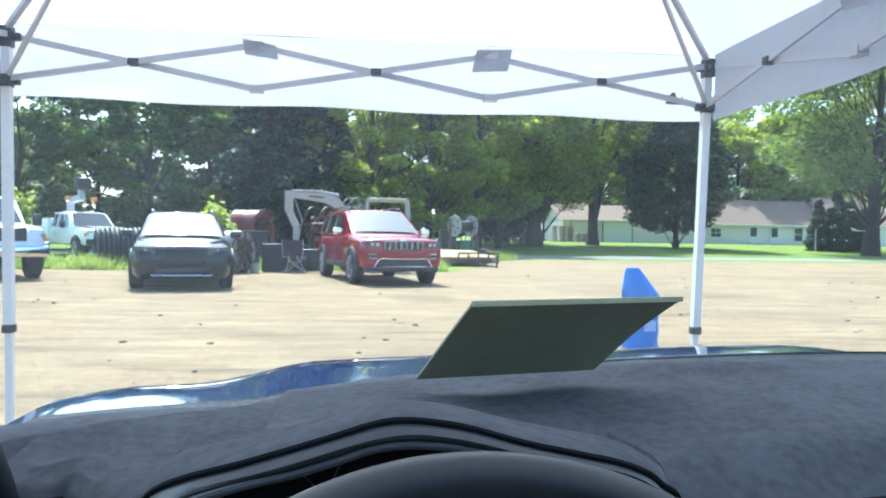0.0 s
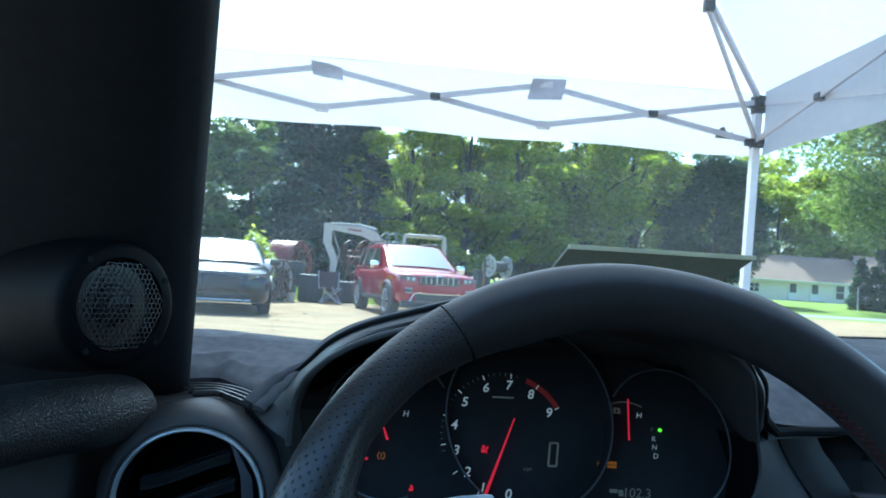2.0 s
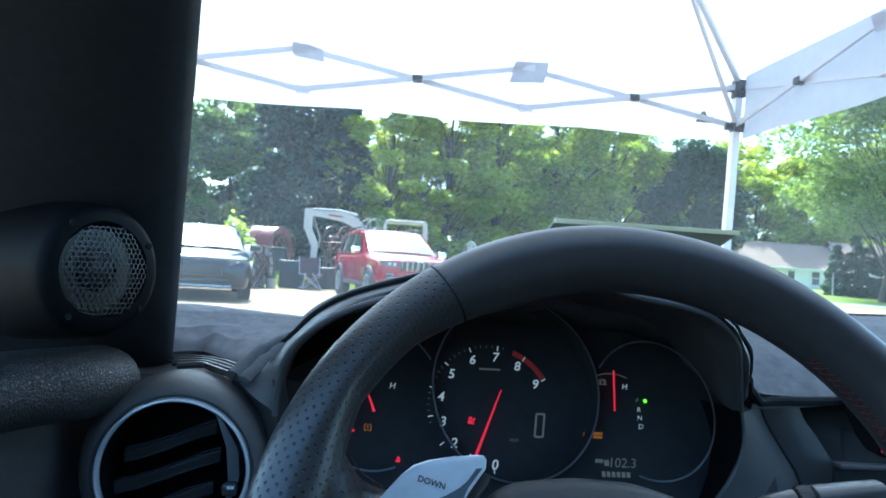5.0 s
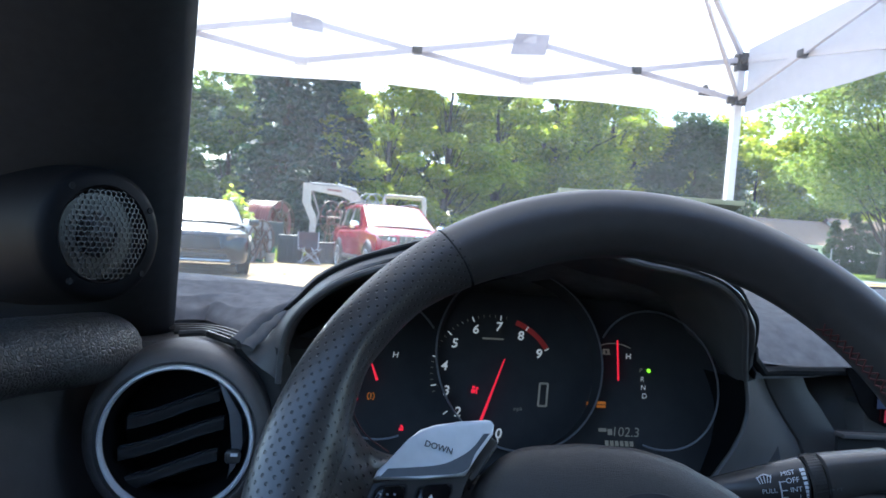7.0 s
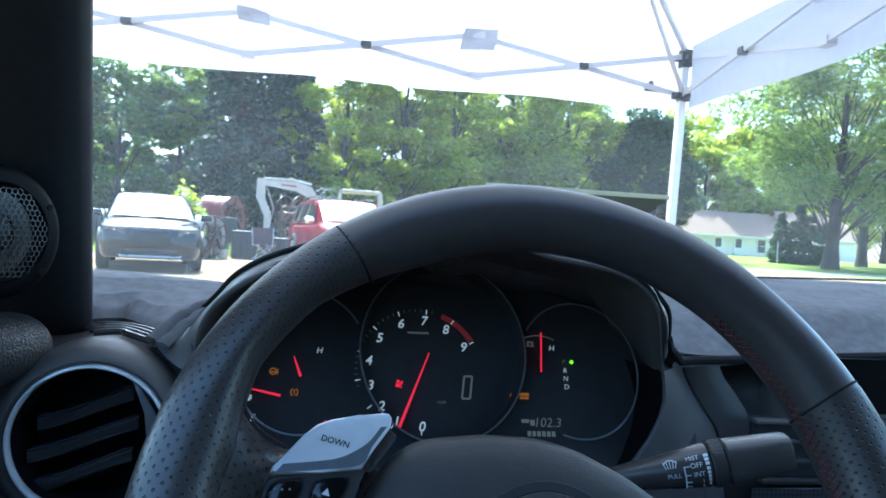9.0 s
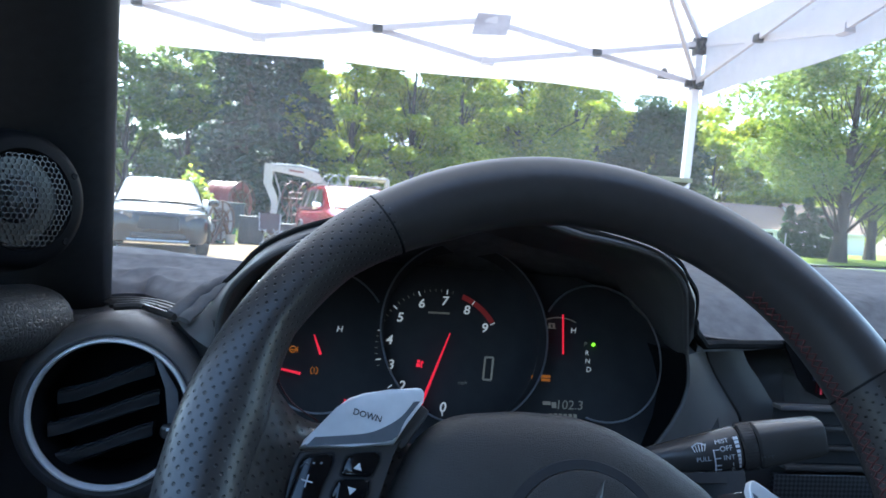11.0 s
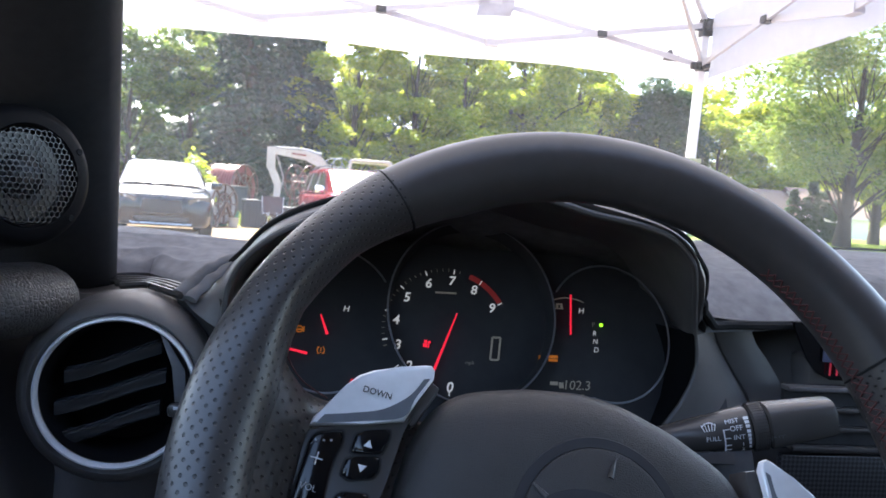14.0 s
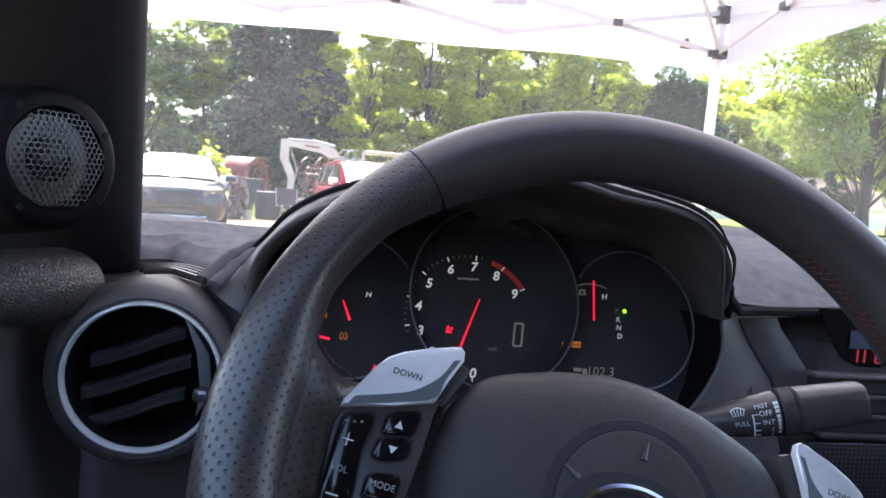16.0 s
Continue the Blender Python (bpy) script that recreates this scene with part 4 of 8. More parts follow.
# crossed red stitches along the inside of the rim
for a0, a1 in ((radians(-20), radians(66)),):
    bm = bmesh.new()
    n = int((a1 - a0) * 0.150 / 0.0042)
    for i in range(n):
        u, v = a0 + (a1 - a0) * i / n, a0 + (a1 - a0) * (i + 1) / n
        b0, b1 = radians(163), radians(186)
        tube(bm, [rim_point(u, b0, 0.0002), rim_point((u + v) / 2, (b0 + b1) / 2, 0.0007), rim_point(v, b1, 0.0002)], 0.00042, 4)
        tube(bm, [rim_point(u, b1, 0.0002), rim_point((u + v) / 2, (b0 + b1) / 2, 0.0007), rim_point(v, b0, 0.0002)], 0.00042, 4)
    part("stitching", bm, STITCH, wheel, "crossed dark red stitching")

HZ0 = -0.030


def mirror(poly, s):
    return [(s * x * MM, y * MM) for x, y in (poly if s > 0 else poly)]


def spoke(s):
    """Leather arm between rim and hub, fair-curved into the rim."""
    bm = bmesh.new()
    uv = bm.loops.layers.uv.new("UVMap")
    top = [(-0.1571, 0.0572), (-0.1562, 0.0389), (-0.1540, 0.0265), (-0.1475, 0.0205), (-0.1360, 0.0190), (-0.112, 0.022), (-0.090, 0.024), (-0.070, 0.024)]
    bot = [(-0.1462, -0.0811), (-0.1415, -0.0768), (-0.1370, -0.0713), (-0.1330, -0.0660), (-0.1280, -0.0600), (-0.110, -0.053), (-0.090, -0.050), (-0.070, -0.050)]
    zz = [0.0098, 0.0088, 0.0045, -0.0085, -0.0360, -0.0450, -0.0460, -0.0460]
    bow = [0.0152, 0.0108, 0.0070, 0.0030, 0.0, 0.0, 0.0, 0.0]
    top, bot = smooth_line([(x, y, z) for (x, y), z in zip(top, zz)], 5), smooth_line([(x, y, z) for (x, y), z in zip(bot, zz)], 5)
    rows = []
    for i, (p, q) in enumerate(zip(top, bot)):
        row = []
        arc = float(np.interp(i / 5, range(8), bow))
        for t in np.linspace(0, 1, 22):
            e = min(t, 1 - t)
            r = p.lerp(q, t)
            r.x -= arc * 4 * t * (1 - t)
            round_off = 0.012 * max(0.0, 1 - e / 0.12) ** 2
            row.append(Vector((-s * r.x, r.y, r.z + 0.006 - round_off)))
        back = [Vector((v.x, v.y, v.z - 0.016)) for v in (row[-1], row[len(row) // 2], row[0])]
        rows.append(row + back)
    vs = [[bm.verts.new(v) for v in row] for row in rows]
    k = len(rows[0])
    for i in range(len(rows) - 1):
        for j in range(k):
            f = bm.faces.new((vs[i][j], vs[i + 1][j], vs[i + 1][(j + 1) % k], vs[i][(j + 1) % k]))
            for lp in f.loops:
                lp[uv].uv = (lp.vert.co.x, lp.vert.co.y)
    return bm


part("spoke", spoke(-1), PERFORATED, wheel, "perforated leather spoke")
part("spoke", spoke(1), PERFORATED, wheel, "perforated leather spoke")
bm = bmesh.new()
box(bm, (0, -0.105, -0.034), (0.09, 0.10, 0.02), 0.008)
part("lower_spoke", bm, HARD_PLASTIC, wheel)
# fine dark red stitches round the opening above the far spoke
bm = bmesh.new()
seam = smooth_line([(-0.1548, 0.0640, 0.000), (-0.1558, 0.0480, 0.001), (-0.1550, 0.0340, 0.000), (-0.1515, 0.0255, -0.006), (-0.1430, 0.0205, -0.022), (-0.130, 0.0195, -0.040)], 8)
for a, b in zip(seam, seam[1:]):
    tube(bm, [a, a.lerp(b, 0.5) + Vector((0, 0, 0.0004)), a.lerp(b, 0.75)], 0.0004, 4)
part("stitching", bm, STITCH, wheel, "dark red stitching round the spoke opening")

# centre pad
half = [(0, 57.5), (12, 57), (22, 55), (38, 51.5), (51, 47), (66, 41), (76, 33), (83, 22), (86.5, 8), (88, -8), (87, -22), (80, -46), (64, -70), (40, -82), (0, -86)]
outline = smooth_line([(x, y, 0) for x, y in half] + [(-x, y, 0) for x, y in half[-2:0:-1]], 3, closed=True)


def pad_ring(scale, z, flat=1.0):
    return [(p.x * MM * scale, (p.y * scale - (1 - scale) * 12) * MM, z) for p in outline]


bm = bmesh.new()
vs = grid(bm, [pad_ring(1.0, HZ0 - 0.024), pad_ring(1.004, HZ0 - 0.010), pad_ring(0.992, HZ0 - 0.004), pad_ring(0.955, HZ0 + 0.002), pad_ring(0.90, HZ0 + 0.0055), pad_ring(0.80, HZ0 + 0.009), pad_ring(0.66, HZ0 + 0.0115), pad_ring(0.50, HZ0 + 0.0125)], close_v=True)
cap(bm, vs[-1])
pad = part("centre_pad", bm, SHADED_PAD, wheel, "grained black centre pad")
PZ = HZ0 + 0.0125
HUB = Matrix.Translation((0.0036, -0.0064, 0))
bm = bmesh.new()
lathe(bm, [(0.0417, PZ - 0.0006), (0.0412, PZ + 0.0003), (0.0368, PZ + 0.0003), (0.0366, PZ - 0.0006)], 72, HUB)
part("pad_groove", bm, DIAL_BLACK, wheel, "dark round groove in the pad")
bm = bmesh.new()
lathe(bm, [(0.0368, PZ - 0.0004), (0.0362, PZ + 0.0012), (0.0340, PZ + 0.0020), (0.0, PZ + 0.0024)], 72, HUB)
part("pad_disc", bm, SHADED_PAD, wheel, "round field of the pad")
EM = Matrix.Translation((0.003, -0.0140, PZ + 0.0026)) @ Matrix.Diagonal((1.15, 0.82, 1, 1))
bm = bmesh.new()
lathe(bm, [(0.0300, -0.0004), (0.0296, 0.0004), (0.0255, 0.0003), (0.0, 0.0003)], 64, EM)
part("emblem_recess", bm, DIAL_BLACK, wheel, "dark field round the emblem")
bm = bmesh.new()
tube(bm, [EM @ Vector((0.0215 * math.cos(a), 0.0215 * math.sin(a), 0.0016)) for a in np.linspace(0, 2 * math.pi, 56, endpoint=False)], 0.0023, 8, closed=True)
part("emblem_ring", bm, CHROME, wheel, "chrome oval emblem ring")
bm = bmesh.new()
tube(bm, [EM @ Vector(p) for p in ((-0.020, 0.006, 0.001), (-0.008, 0.001, 0.001), (0.0, -0.008, 0.001), (0.008, 0.001, 0.001), (0.020, 0.006, 0.001))], 0.0018, 6)
part("emblem_bar", bm, CHROME, wheel, "plain chrome shape in the emblem")
for x, y in ((0.0045, 0.0216), (-0.0275, 0.0035), (0.0345, 0.0023)):
    bm = bmesh.new()
    d = (Vector((0.001, -0.0120, 0)) - Vector((x, y, 0))).normalized() * 0.0042
    tube(bm, [Vector((x, y, PZ + 0.0022)) - d, Vector((x, y, PZ + 0.0021)) + d * 0.4, Vector((x, y, PZ + 0.0024)) + d], [0.0006, 0.0013, 0.0016], 8)
    part("pad_notch", bm, HARD_PLASTIC, wheel, "small notch mark")


# switch panel, paddles and their writing
def soft(poly, k=2):
    """Round a polygon's corners by cutting them."""
    for _ in range(k):
        out = []
        for a, b in zip(poly, poly[1:] + poly[:1]):
            out += [(a[0] * 0.88 + b[0] * 0.12, a[1] * 0.88 + b[1] * 0.12), (a[0] * 0.12 + b[0] * 0.88, a[1] * 0.12 + b[1] * 0.88)]
        poly = out
    return poly


def on_side(poly, s):
    """From the left arm's millimetres to either arm."""
    return [((x - 0.6) * MM, (y - 4.2) * MM) if s > 0 else ((-x - 1.5) * MM, (y + 1.0) * MM) for x, y in poly]


def keypad(s):
    panel = [(-133, 6.5), (-124, 10), (-92, 21.5), (-88, 27), (-91, 17), (-94, -2), (-92, -22), (-96, -60), (-114, -64), (-130, -54), (-136, -27), (-136.5, -10)]
    bm = bmesh.new()
    prism(bm, on_side(panel, s), HZ0 - 0.012, HZ0 + 0.0005, bev=0.002)
    return part("switch_panel", bm, HARD_PLASTIC, wheel, "black switch panel")


def key(parent, s, poly, z=0.0036):
    bm = bmesh.new()
    prism(bm, on_side(soft(poly), s), HZ0, HZ0 + z, bev=0.0012)
    k = part("button", bm, GLOSS_BLACK, parent, "gloss black button")
    c = Vector((sum(p[0] for p in poly) / len(poly), sum(p[1] for p in poly) / len(poly)))
    ring = [c + (Vector(p) - c) * 1.07 for p in soft(poly)]
    tube_bm = bmesh.new()
    tube(tube_bm, [Vector((x, y, HZ0 + 0.0006)) for x, y in on_side([tuple(p) for p in ring], s)], 0.0006, 5, closed=True)
    part("button_gap", tube_bm, DIAL_BLACK, k, "dark gap round the button")
    return k


def paddle(s):
    edge = [(-132.5, 6.5), (-131.8, 10.3), (-128.4, 16), (-124.5, 23.8), (-122.1, 28.5), (-118.0, 34.3), (-111.9, 38.6), (-100.1, 44.0), (-89.1, 48.3), (-86.3, 48.8), (-84.3, 47.2), (-84.2, 43.8), (-88.9, 32.1), (-92.3, 21.2), (-110.1, 14.5)]
    edge = [(x - 0.6, y + 1.0) if i < 11 else (x, y) for i, (x, y) in enumerate(edge)]
    bm = bmesh.new()
    prism(bm, on_side(edge, s), HZ0 + 0.0010, HZ0 + 0.0055, bev=0.0012)
    p = part("paddle", bm, SILVER, wheel, "satin silver shift paddle")
    # flat band of darker grey along the foot and the inner edge
    lo = smooth_line([(-128.0, 13.6, 0), (-116.2, 17.8, 0), (-104.7, 22.6, 0), (-97.2, 28.5, 0), (-92.2, 34.6, 0), (-88.9, 42.3, 0)], 4)
    foot = smooth_line([(-130.6, 8.6, 0), (-122, 11.6, 0), (-110.1, 15.8, 0), (-93.6, 22.4, 0), (-90.4, 32.4, 0), (-86.0, 43.4, 0)], 4)
    rows = []
    for a, b in zip(foot, lo):
        rows.append([(x, y, HZ0 + 0.0058) for x, y in on_side([(a.x + (b.x - a.x) * t, a.y + (b.y - a.y) * t) for t in np.linspace(0, 1, 4)], s)])
    bm = bmesh.new()
    grid(bm, rows)
    part("paddle_band", bm, PADDLE_GREY, p, "darker flat band of the paddle")
    bm = bmesh.new()
    prism(bm, on_side(soft([(-96, 24), (-86, 45), (-79, 42), (-87, 20)], 1), s), HZ0 - 0.016, HZ0 - 0.001, bev=0.002)
    part("paddle_stem", bm, HARD_PLASTIC, p, "black stem behind the paddle")
    return p


PADDLE_GREY = mk("darker grey silver", (0.20, 0.21, 0.23), (0.17, 0.18, 0.20), 0.34, 0.5, scale=200)
for s in (1, -1):
    k = keypad(s)
    p = paddle(s)
    (dx, dy), = on_side([(-108.0, 29.6)], s)
    lettering("DOWN", 0.0041, DARK_MARK, p, Matrix.Translation((dx, dy, HZ0 + 0.0062)) @ turn(0, 0, 0 if s > 0 else -4).to_4x4(), "lettering", 0.0, 0.00005)
    vol = key(k, s, [(-130.5, 1.5), (-128.5, 5.0), (-118.0, 9.0), (-116.8, 5.3), (-118.5, -7.4), (-116.3, -30), (-121, -36), (-128.9, -35), (-130.5, -17.8)])
    up = key(k, s, [(-111.8, 1.2), (-111.6, 10.0), (-107.7, 12.4), (-97.5, 16.0), (-96.6, 13), (-98.0, 4.3)])
    dn = key(k, s, [(-113.2, -8.6), (-112.4, -0.9), (-98.4, 3.2), (-97.4, -2.6), (-99.0, -6.6), (-108.6, -10.0)])
    mode = key(k, s, [(-112.4, -26.5), (-112.4, -18.0), (-109.7, -15.6), (-99.7, -13.6), (-97.8, -16.0), (-98.4, -25)])
    z = HZ0 + 0.0040
    if s == 1:
        bm = bmesh.new()
        box(bm, (-0.1260, -0.0095, z), (0.0056, 0.0006, 0.0003))
        box(bm, (-0.1260, -0.0095, z), (0.0006, 0.0056, 0.00034))
        part("plus_mark", bm, WHITE_MARK, vol, smooth=False)
        part("minus_mark", box(bmesh.new(), (-0.1254, -0.0332, z), (0.0056, 0.0007, 0.0003)), WHITE_MARK, vol, smooth=False)
        lettering("VOL", 0.0040, PALE_MARK, vol, Matrix.Translation((-0.1257, -0.0222, z)), "lettering")
        lettering("MODE", 0.0041, PALE_MARK, mode, Matrix.Translation((-0.1056, -0.0242, z)), "lettering")
        for i in range(3):
            part("raised_dot", box(bmesh.new(), (-0.1286 + 0.0032 * i, -0.0022 + 0.0009 * i, z), (0.0010, 0.0008, 0.0006)), PALE_MARK, vol)
        for ob, y, d in ((up, 0.0027, 1), (dn, -0.0082, -1)):
            bm = bmesh.new()
            prism(bm, [(-0.1077, y - d * 0.0014), (-0.1037, y - d * 0.0014), (-0.1057, y + d * 0.0019)], z - 0.0004, z)
            part("arrow_mark", bm, WHITE_MARK, ob, smooth=False)

# ---- wiper stalk behind the wheel ----
A0, A1 = Vector((0.4140, 0.481, 0.8215)), Vector((0.5095, 0.458, 0.8465))
axis = (A1 - A0).normalized()
up_v = (Vector((0, 0, 1)) - axis * axis.z).normalized()
front = up_v.cross(axis).normalized()
if front.y > 0:
    front = -front
SM = Matrix((axis, up_v, front)).transposed().to_4x4()
SM.translation = A0
stalk = thing("wiper_stalk", SM, "black wiper stalk with white markings", "control stalk")
LEN = (A1 - A0).length


def stalk_tube(x0, x1, r0, r1, n=28, square=1.0, ends=True):
    bm = bmesh.new()
    rows = []
    for x, r in ((x0, r0 * 0.9), (x0 + 0.0015, r0), ((x0 + x1) / 2, (r0 + r1) / 2), (x1 - 0.003, r1), (x1 - 0.0008, r1 * 0.93), (x1, r1 * 0.8)):
        row = []
        for a in np.linspace(0, 2 * math.pi, n, endpoint=False):
            c, s = math.cos(a), math.sin(a)
            k = square
            row.append((x, math.copysign(abs(c) ** k, c) * r, math.copysign(abs(s) ** k, s) * r))
        rows.append(row)
    vs = grid(bm, rows, close_v=True)
    cap(bm, vs[0])
    cap(bm, vs[-1])
    return bm


part("sleeve", stalk_tube(-0.02, 0.0475, 0.0085, 0.0148), HARD_PLASTIC, stalk, "black stalk sleeve")
bm = stalk_tube(0.0475, 0.0575, 0.0155, 0.0152)
for a in np.linspace(0, 2 * math.pi, 44, endpoint=False):
    for xx in np.linspace(0.0488, 0.0560, 6):
        box(bm, (xx, 0.0155 * math.cos(a), 0.0155 * math.sin(a)), (0.0008, 0.0010, 0.0009), rot=turn(math.degrees(a), 0, 0))
part("knurled_ring", bm, HARD_PLASTIC, stalk, "ribbed black ring")
part("tip", stalk_tube(0.0575, LEN, 0.0145, 0.0125, 32, 0.65), HARD_PLASTIC, stalk, "smooth black stalk end")


def sleeve_r(x):
    return 0.0090 + (0.0151 - 0.0087) * (x + 0.02) / 0.0655


def on_stalk(x, a, r=0.0147):
    """A place on the sleeve, a degrees up from the driver's side."""
    n = Vector((0, math.sin(radians(a)), math.cos(radians(a))))
    t = Vector((0, math.cos(radians(a)), -math.sin(radians(a))))
    m = Matrix(((1, 0, 0), tuple(t), tuple(n))).transposed().to_4x4()
    if x < 0.0455:
        m = m @ turn(0, -5.6, 0).to_4x4()
    m.translation = Vector((x, 0, 0)) + n * r
    return m


for text, x, a, size in (("MIST", 0.0348, 40, 0.0042), ("OFF", 0.0365, 20, 0.0047), ("INT", 0.0375, -3, 0.0046), ("1", 0.0395, -24, 0.0044), ("2", 0.0395, -42, 0.0044), ("PULL", 0.0215, -1, 0.0042)):
    lettering(text, size, WHITE_MARK, stalk, on_stalk(x, a, sleeve_r(x)), "lettering")
lettering("INT", 0.0056, DARK_MARK, stalk, on_stalk(0.0615, -20, 0.0150), "lettering")
for a in (20, -3, -24, -42):
    bm = bmesh.new()
    box(bm, (0, 0, 0), (0.004, 0.0005, 0.0004))
    bm.transform(on_stalk(0.0303, a, sleeve_r(0.0303)))
    part("scale_line", bm, WHITE_MARK, stalk, smooth=False)
bm = bmesh.new()
for a in range(-42, 21, 6):
    box(bm, on_stalk(0.0285, a, sleeve_r(0.0285)).translation, (0.0006, 0.0014, 0.0016))
part("scale_line", bm, WHITE_MARK, stalk, smooth=False)
for i, a in enumerate((42, 32, 22, 10, 0, -10, -20, -32)):
    bm = bmesh.new()
    box(bm, (0, 0, 0), (0.0030 - 0.00025 * i, 0.0020, 0.0004))
    bm.transform(on_stalk(0.0438, a, sleeve_r(0.0438)))
    part("wedge_mark", bm, WHITE_MARK, stalk, smooth=False)
for i in range(5):
    bm = bmesh.new()
    tube(bm, [(-0.003 + 0.0015 * i, 0.0, 0), (-0.0045 + 0.00225 * i, 0.0045, 0)], 0.0003, 4)
    bm.transform(on_stalk(0.0200, 22, sleeve_r(0.0200)))
    part("spray_mark", bm, WHITE_MARK, stalk)
bm = bmesh.new()
tube(bm, [(0.005 * math.cos(a), 0.0045 * math.sin(a), 0) for a in np.linspace(0.5, 2.64, 10)], 0.0004, 4)
bm.transform(on_stalk(0.0200, 26, sleeve_r(0.0200)))
part("spray_mark", bm, WHITE_MARK, stalk)

# steering column shroud
bm = bmesh.new()
rows = []
for s in np.linspace(0, 1, 8):
    c = Vector((0.303, 0.37, 0.812)).lerp(Vector((0.303, 0.64, 0.742)), s)
    rows.append([c + Vector((0.058 * math.cos(a), 0, 0.045 * math.sin(a) + 0.0)) for a in np.linspace(0, 2 * math.pi, 24, endpoint=False)])
vs = grid(bm, rows, close_v=True)
cap(bm, vs[0])
solo("column_shroud", bm, HARD_PLASTIC, "black plastic shroud round the steering column", "steering column")


# ---- centre stack, pillar, door, glass and body round the camera ----
stack = thing("centre_stack", Matrix.Translation((0.66, 0.66, 0.6)), "dark centre stack with a red clock display and slats", "centre stack")
bm = bmesh.new()
box(bm, (0.772, 0.672, 0.755), (0.300, 0.06, 0.19), 0.010)
part("stack_body", bm, PANEL_PLASTIC, stack, "dark grey centre panel", world=True)
bm = bmesh.new()
prism(bm, [(0.594, 0.884), (0.92, 0.884), (0.92, 0.832), (0.636, 0.832), (0.622, 0.838), (0.612, 0.850)], -0.003, 0.0, Matrix.Translation((0, 0.631, 0)) @ Matrix(((1, 0, 0, 0), (0, 0, -1, 0), (0, 1, 0, 0), (0, 0, 0, 1))), 0.0)
part("display", bm, GLOSS_BLACK, stack, "gloss black display window", world=True, smooth=False)
part("display_pane", box(bmesh.new(), (0.645, 0.6285, 0.857), (0.040, 0.001, 0.016)), mk("blue-grey display pane", (0.06, 0.07, 0.12), (0.05, 0.06, 0.10), 0.3), stack, world=True, smooth=False)
for i, x in enumerate((0.633, 0.640, 0.651, 0.664)):
    bm = bmesh.new()
    w = 0.0015 if i < 2 else 0.006
    box(bm, (x, 0.6278, 0.8425), (0.0016, 0.0006, 0.0115))
    if i >= 2:
        for z in (0.837, 0.8425, 0.848):
            box(bm, (x + 0.003, 0.6278, z), (w, 0.0006, 0.0015))
    part("clock_bar", bm, lit("dim red display", (0.40, 0.02, 0.04), 0.07), stack, "dim red bar of the clock", world=True, smooth=False)
for i, z in enumerate((0.8245, 0.806, 0.788, 0.770)):
    x0 = 0.590 + 0.010 * (i % 2)
    part("slat", box(bmesh.new(), ((x0 + 0.92) / 2, 0.628, z), (0.92 - x0, 0.014, 0.0042), 0.0012), HARD_PLASTIC if i else PANEL_PLASTIC, stack, "thin dark slat", world=True)
part("slat_recess", box(bmesh.new(), (0.755, 0.634, 0.797), (0.325, 0.004, 0.060)), DIAL_BLACK, stack, world=True, smooth=False)


def weave():
    """Glossy black cloth weave in small squares."""
    m = bpy.data.materials.new("carbon weave")
    m.use_nodes = True
    n, l = m.node_tree.nodes, m.node_tree.links
    b = n["Principled BSDF"]
    tc, ck, mp = n.new("ShaderNodeTexCoord"), n.new("ShaderNodeTexChecker"), n.new("ShaderNodeMapping")
    mp.inputs["Rotation"].default_value = (0, radians(45), 0)
    l.new(tc.outputs["Object"], mp.inputs["Vector"])
    l.new(mp.outputs[0], ck.inputs["Vector"])
    ck.inputs["Scale"].default_value = 330
    ck.inputs["Color1"].default_value, ck.inputs["Color2"].default_value = (0.05, 0.05, 0.055, 1), (0.010, 0.010, 0.011, 1)
    l.new(ck.outputs["Color"], b.inputs["Base Color"])
    b.inputs["Roughness"].default_value, b.inputs["Coat Weight"].default_value = 0.35, 1.0
    return m


part("woven_panel", box(bmesh.new(), (0.755, 0.630, 0.735), (0.325, 0.008, 0.056), 0.002), weave(), stack, "glossy black woven trim panel", world=True)

# windscreen pillar on the driver's side: its glass edge runs back and inwards as it rises
pillar = thing("pillar_trim", Matrix.Translation((-0.06, 0.72, 0.85)), "black windscreen pillar trim rising beside the dash", "pillar trim")
E0, ED = Vector((0.0150, 0.6150, 0.920)), Vector((0.0957, -0.3650, 0.300))


def edge_at(z):
    return E0 + ED * ((z - E0.z) / ED.z)


bm = bmesh.new()
rows = []
for z in np.linspace(0.86, 1.31, 22):
    e = edge_at(z)
    rows.append([e + Vector(d) for d in ((-0.12, 0.10, 0), (-0.020, 0.050, 0), (-0.004, 0.018, 0), (0, 0, 0), (-0.003, -0.012, 0), (-0.012, -0.024, 0), (-0.026, -0.034, 0), (-0.045, -0.042, 0), (-0.085, -0.048, 0), (-0.13, -0.050, 0), (-0.185, -0.05, 0), (-0.185, 0.10, 0))])
grid(bm, rows, close_v=True)
part("pillar_cover", bm, PILLAR_TRIM, pillar, "matt black pillar cover", world=True)

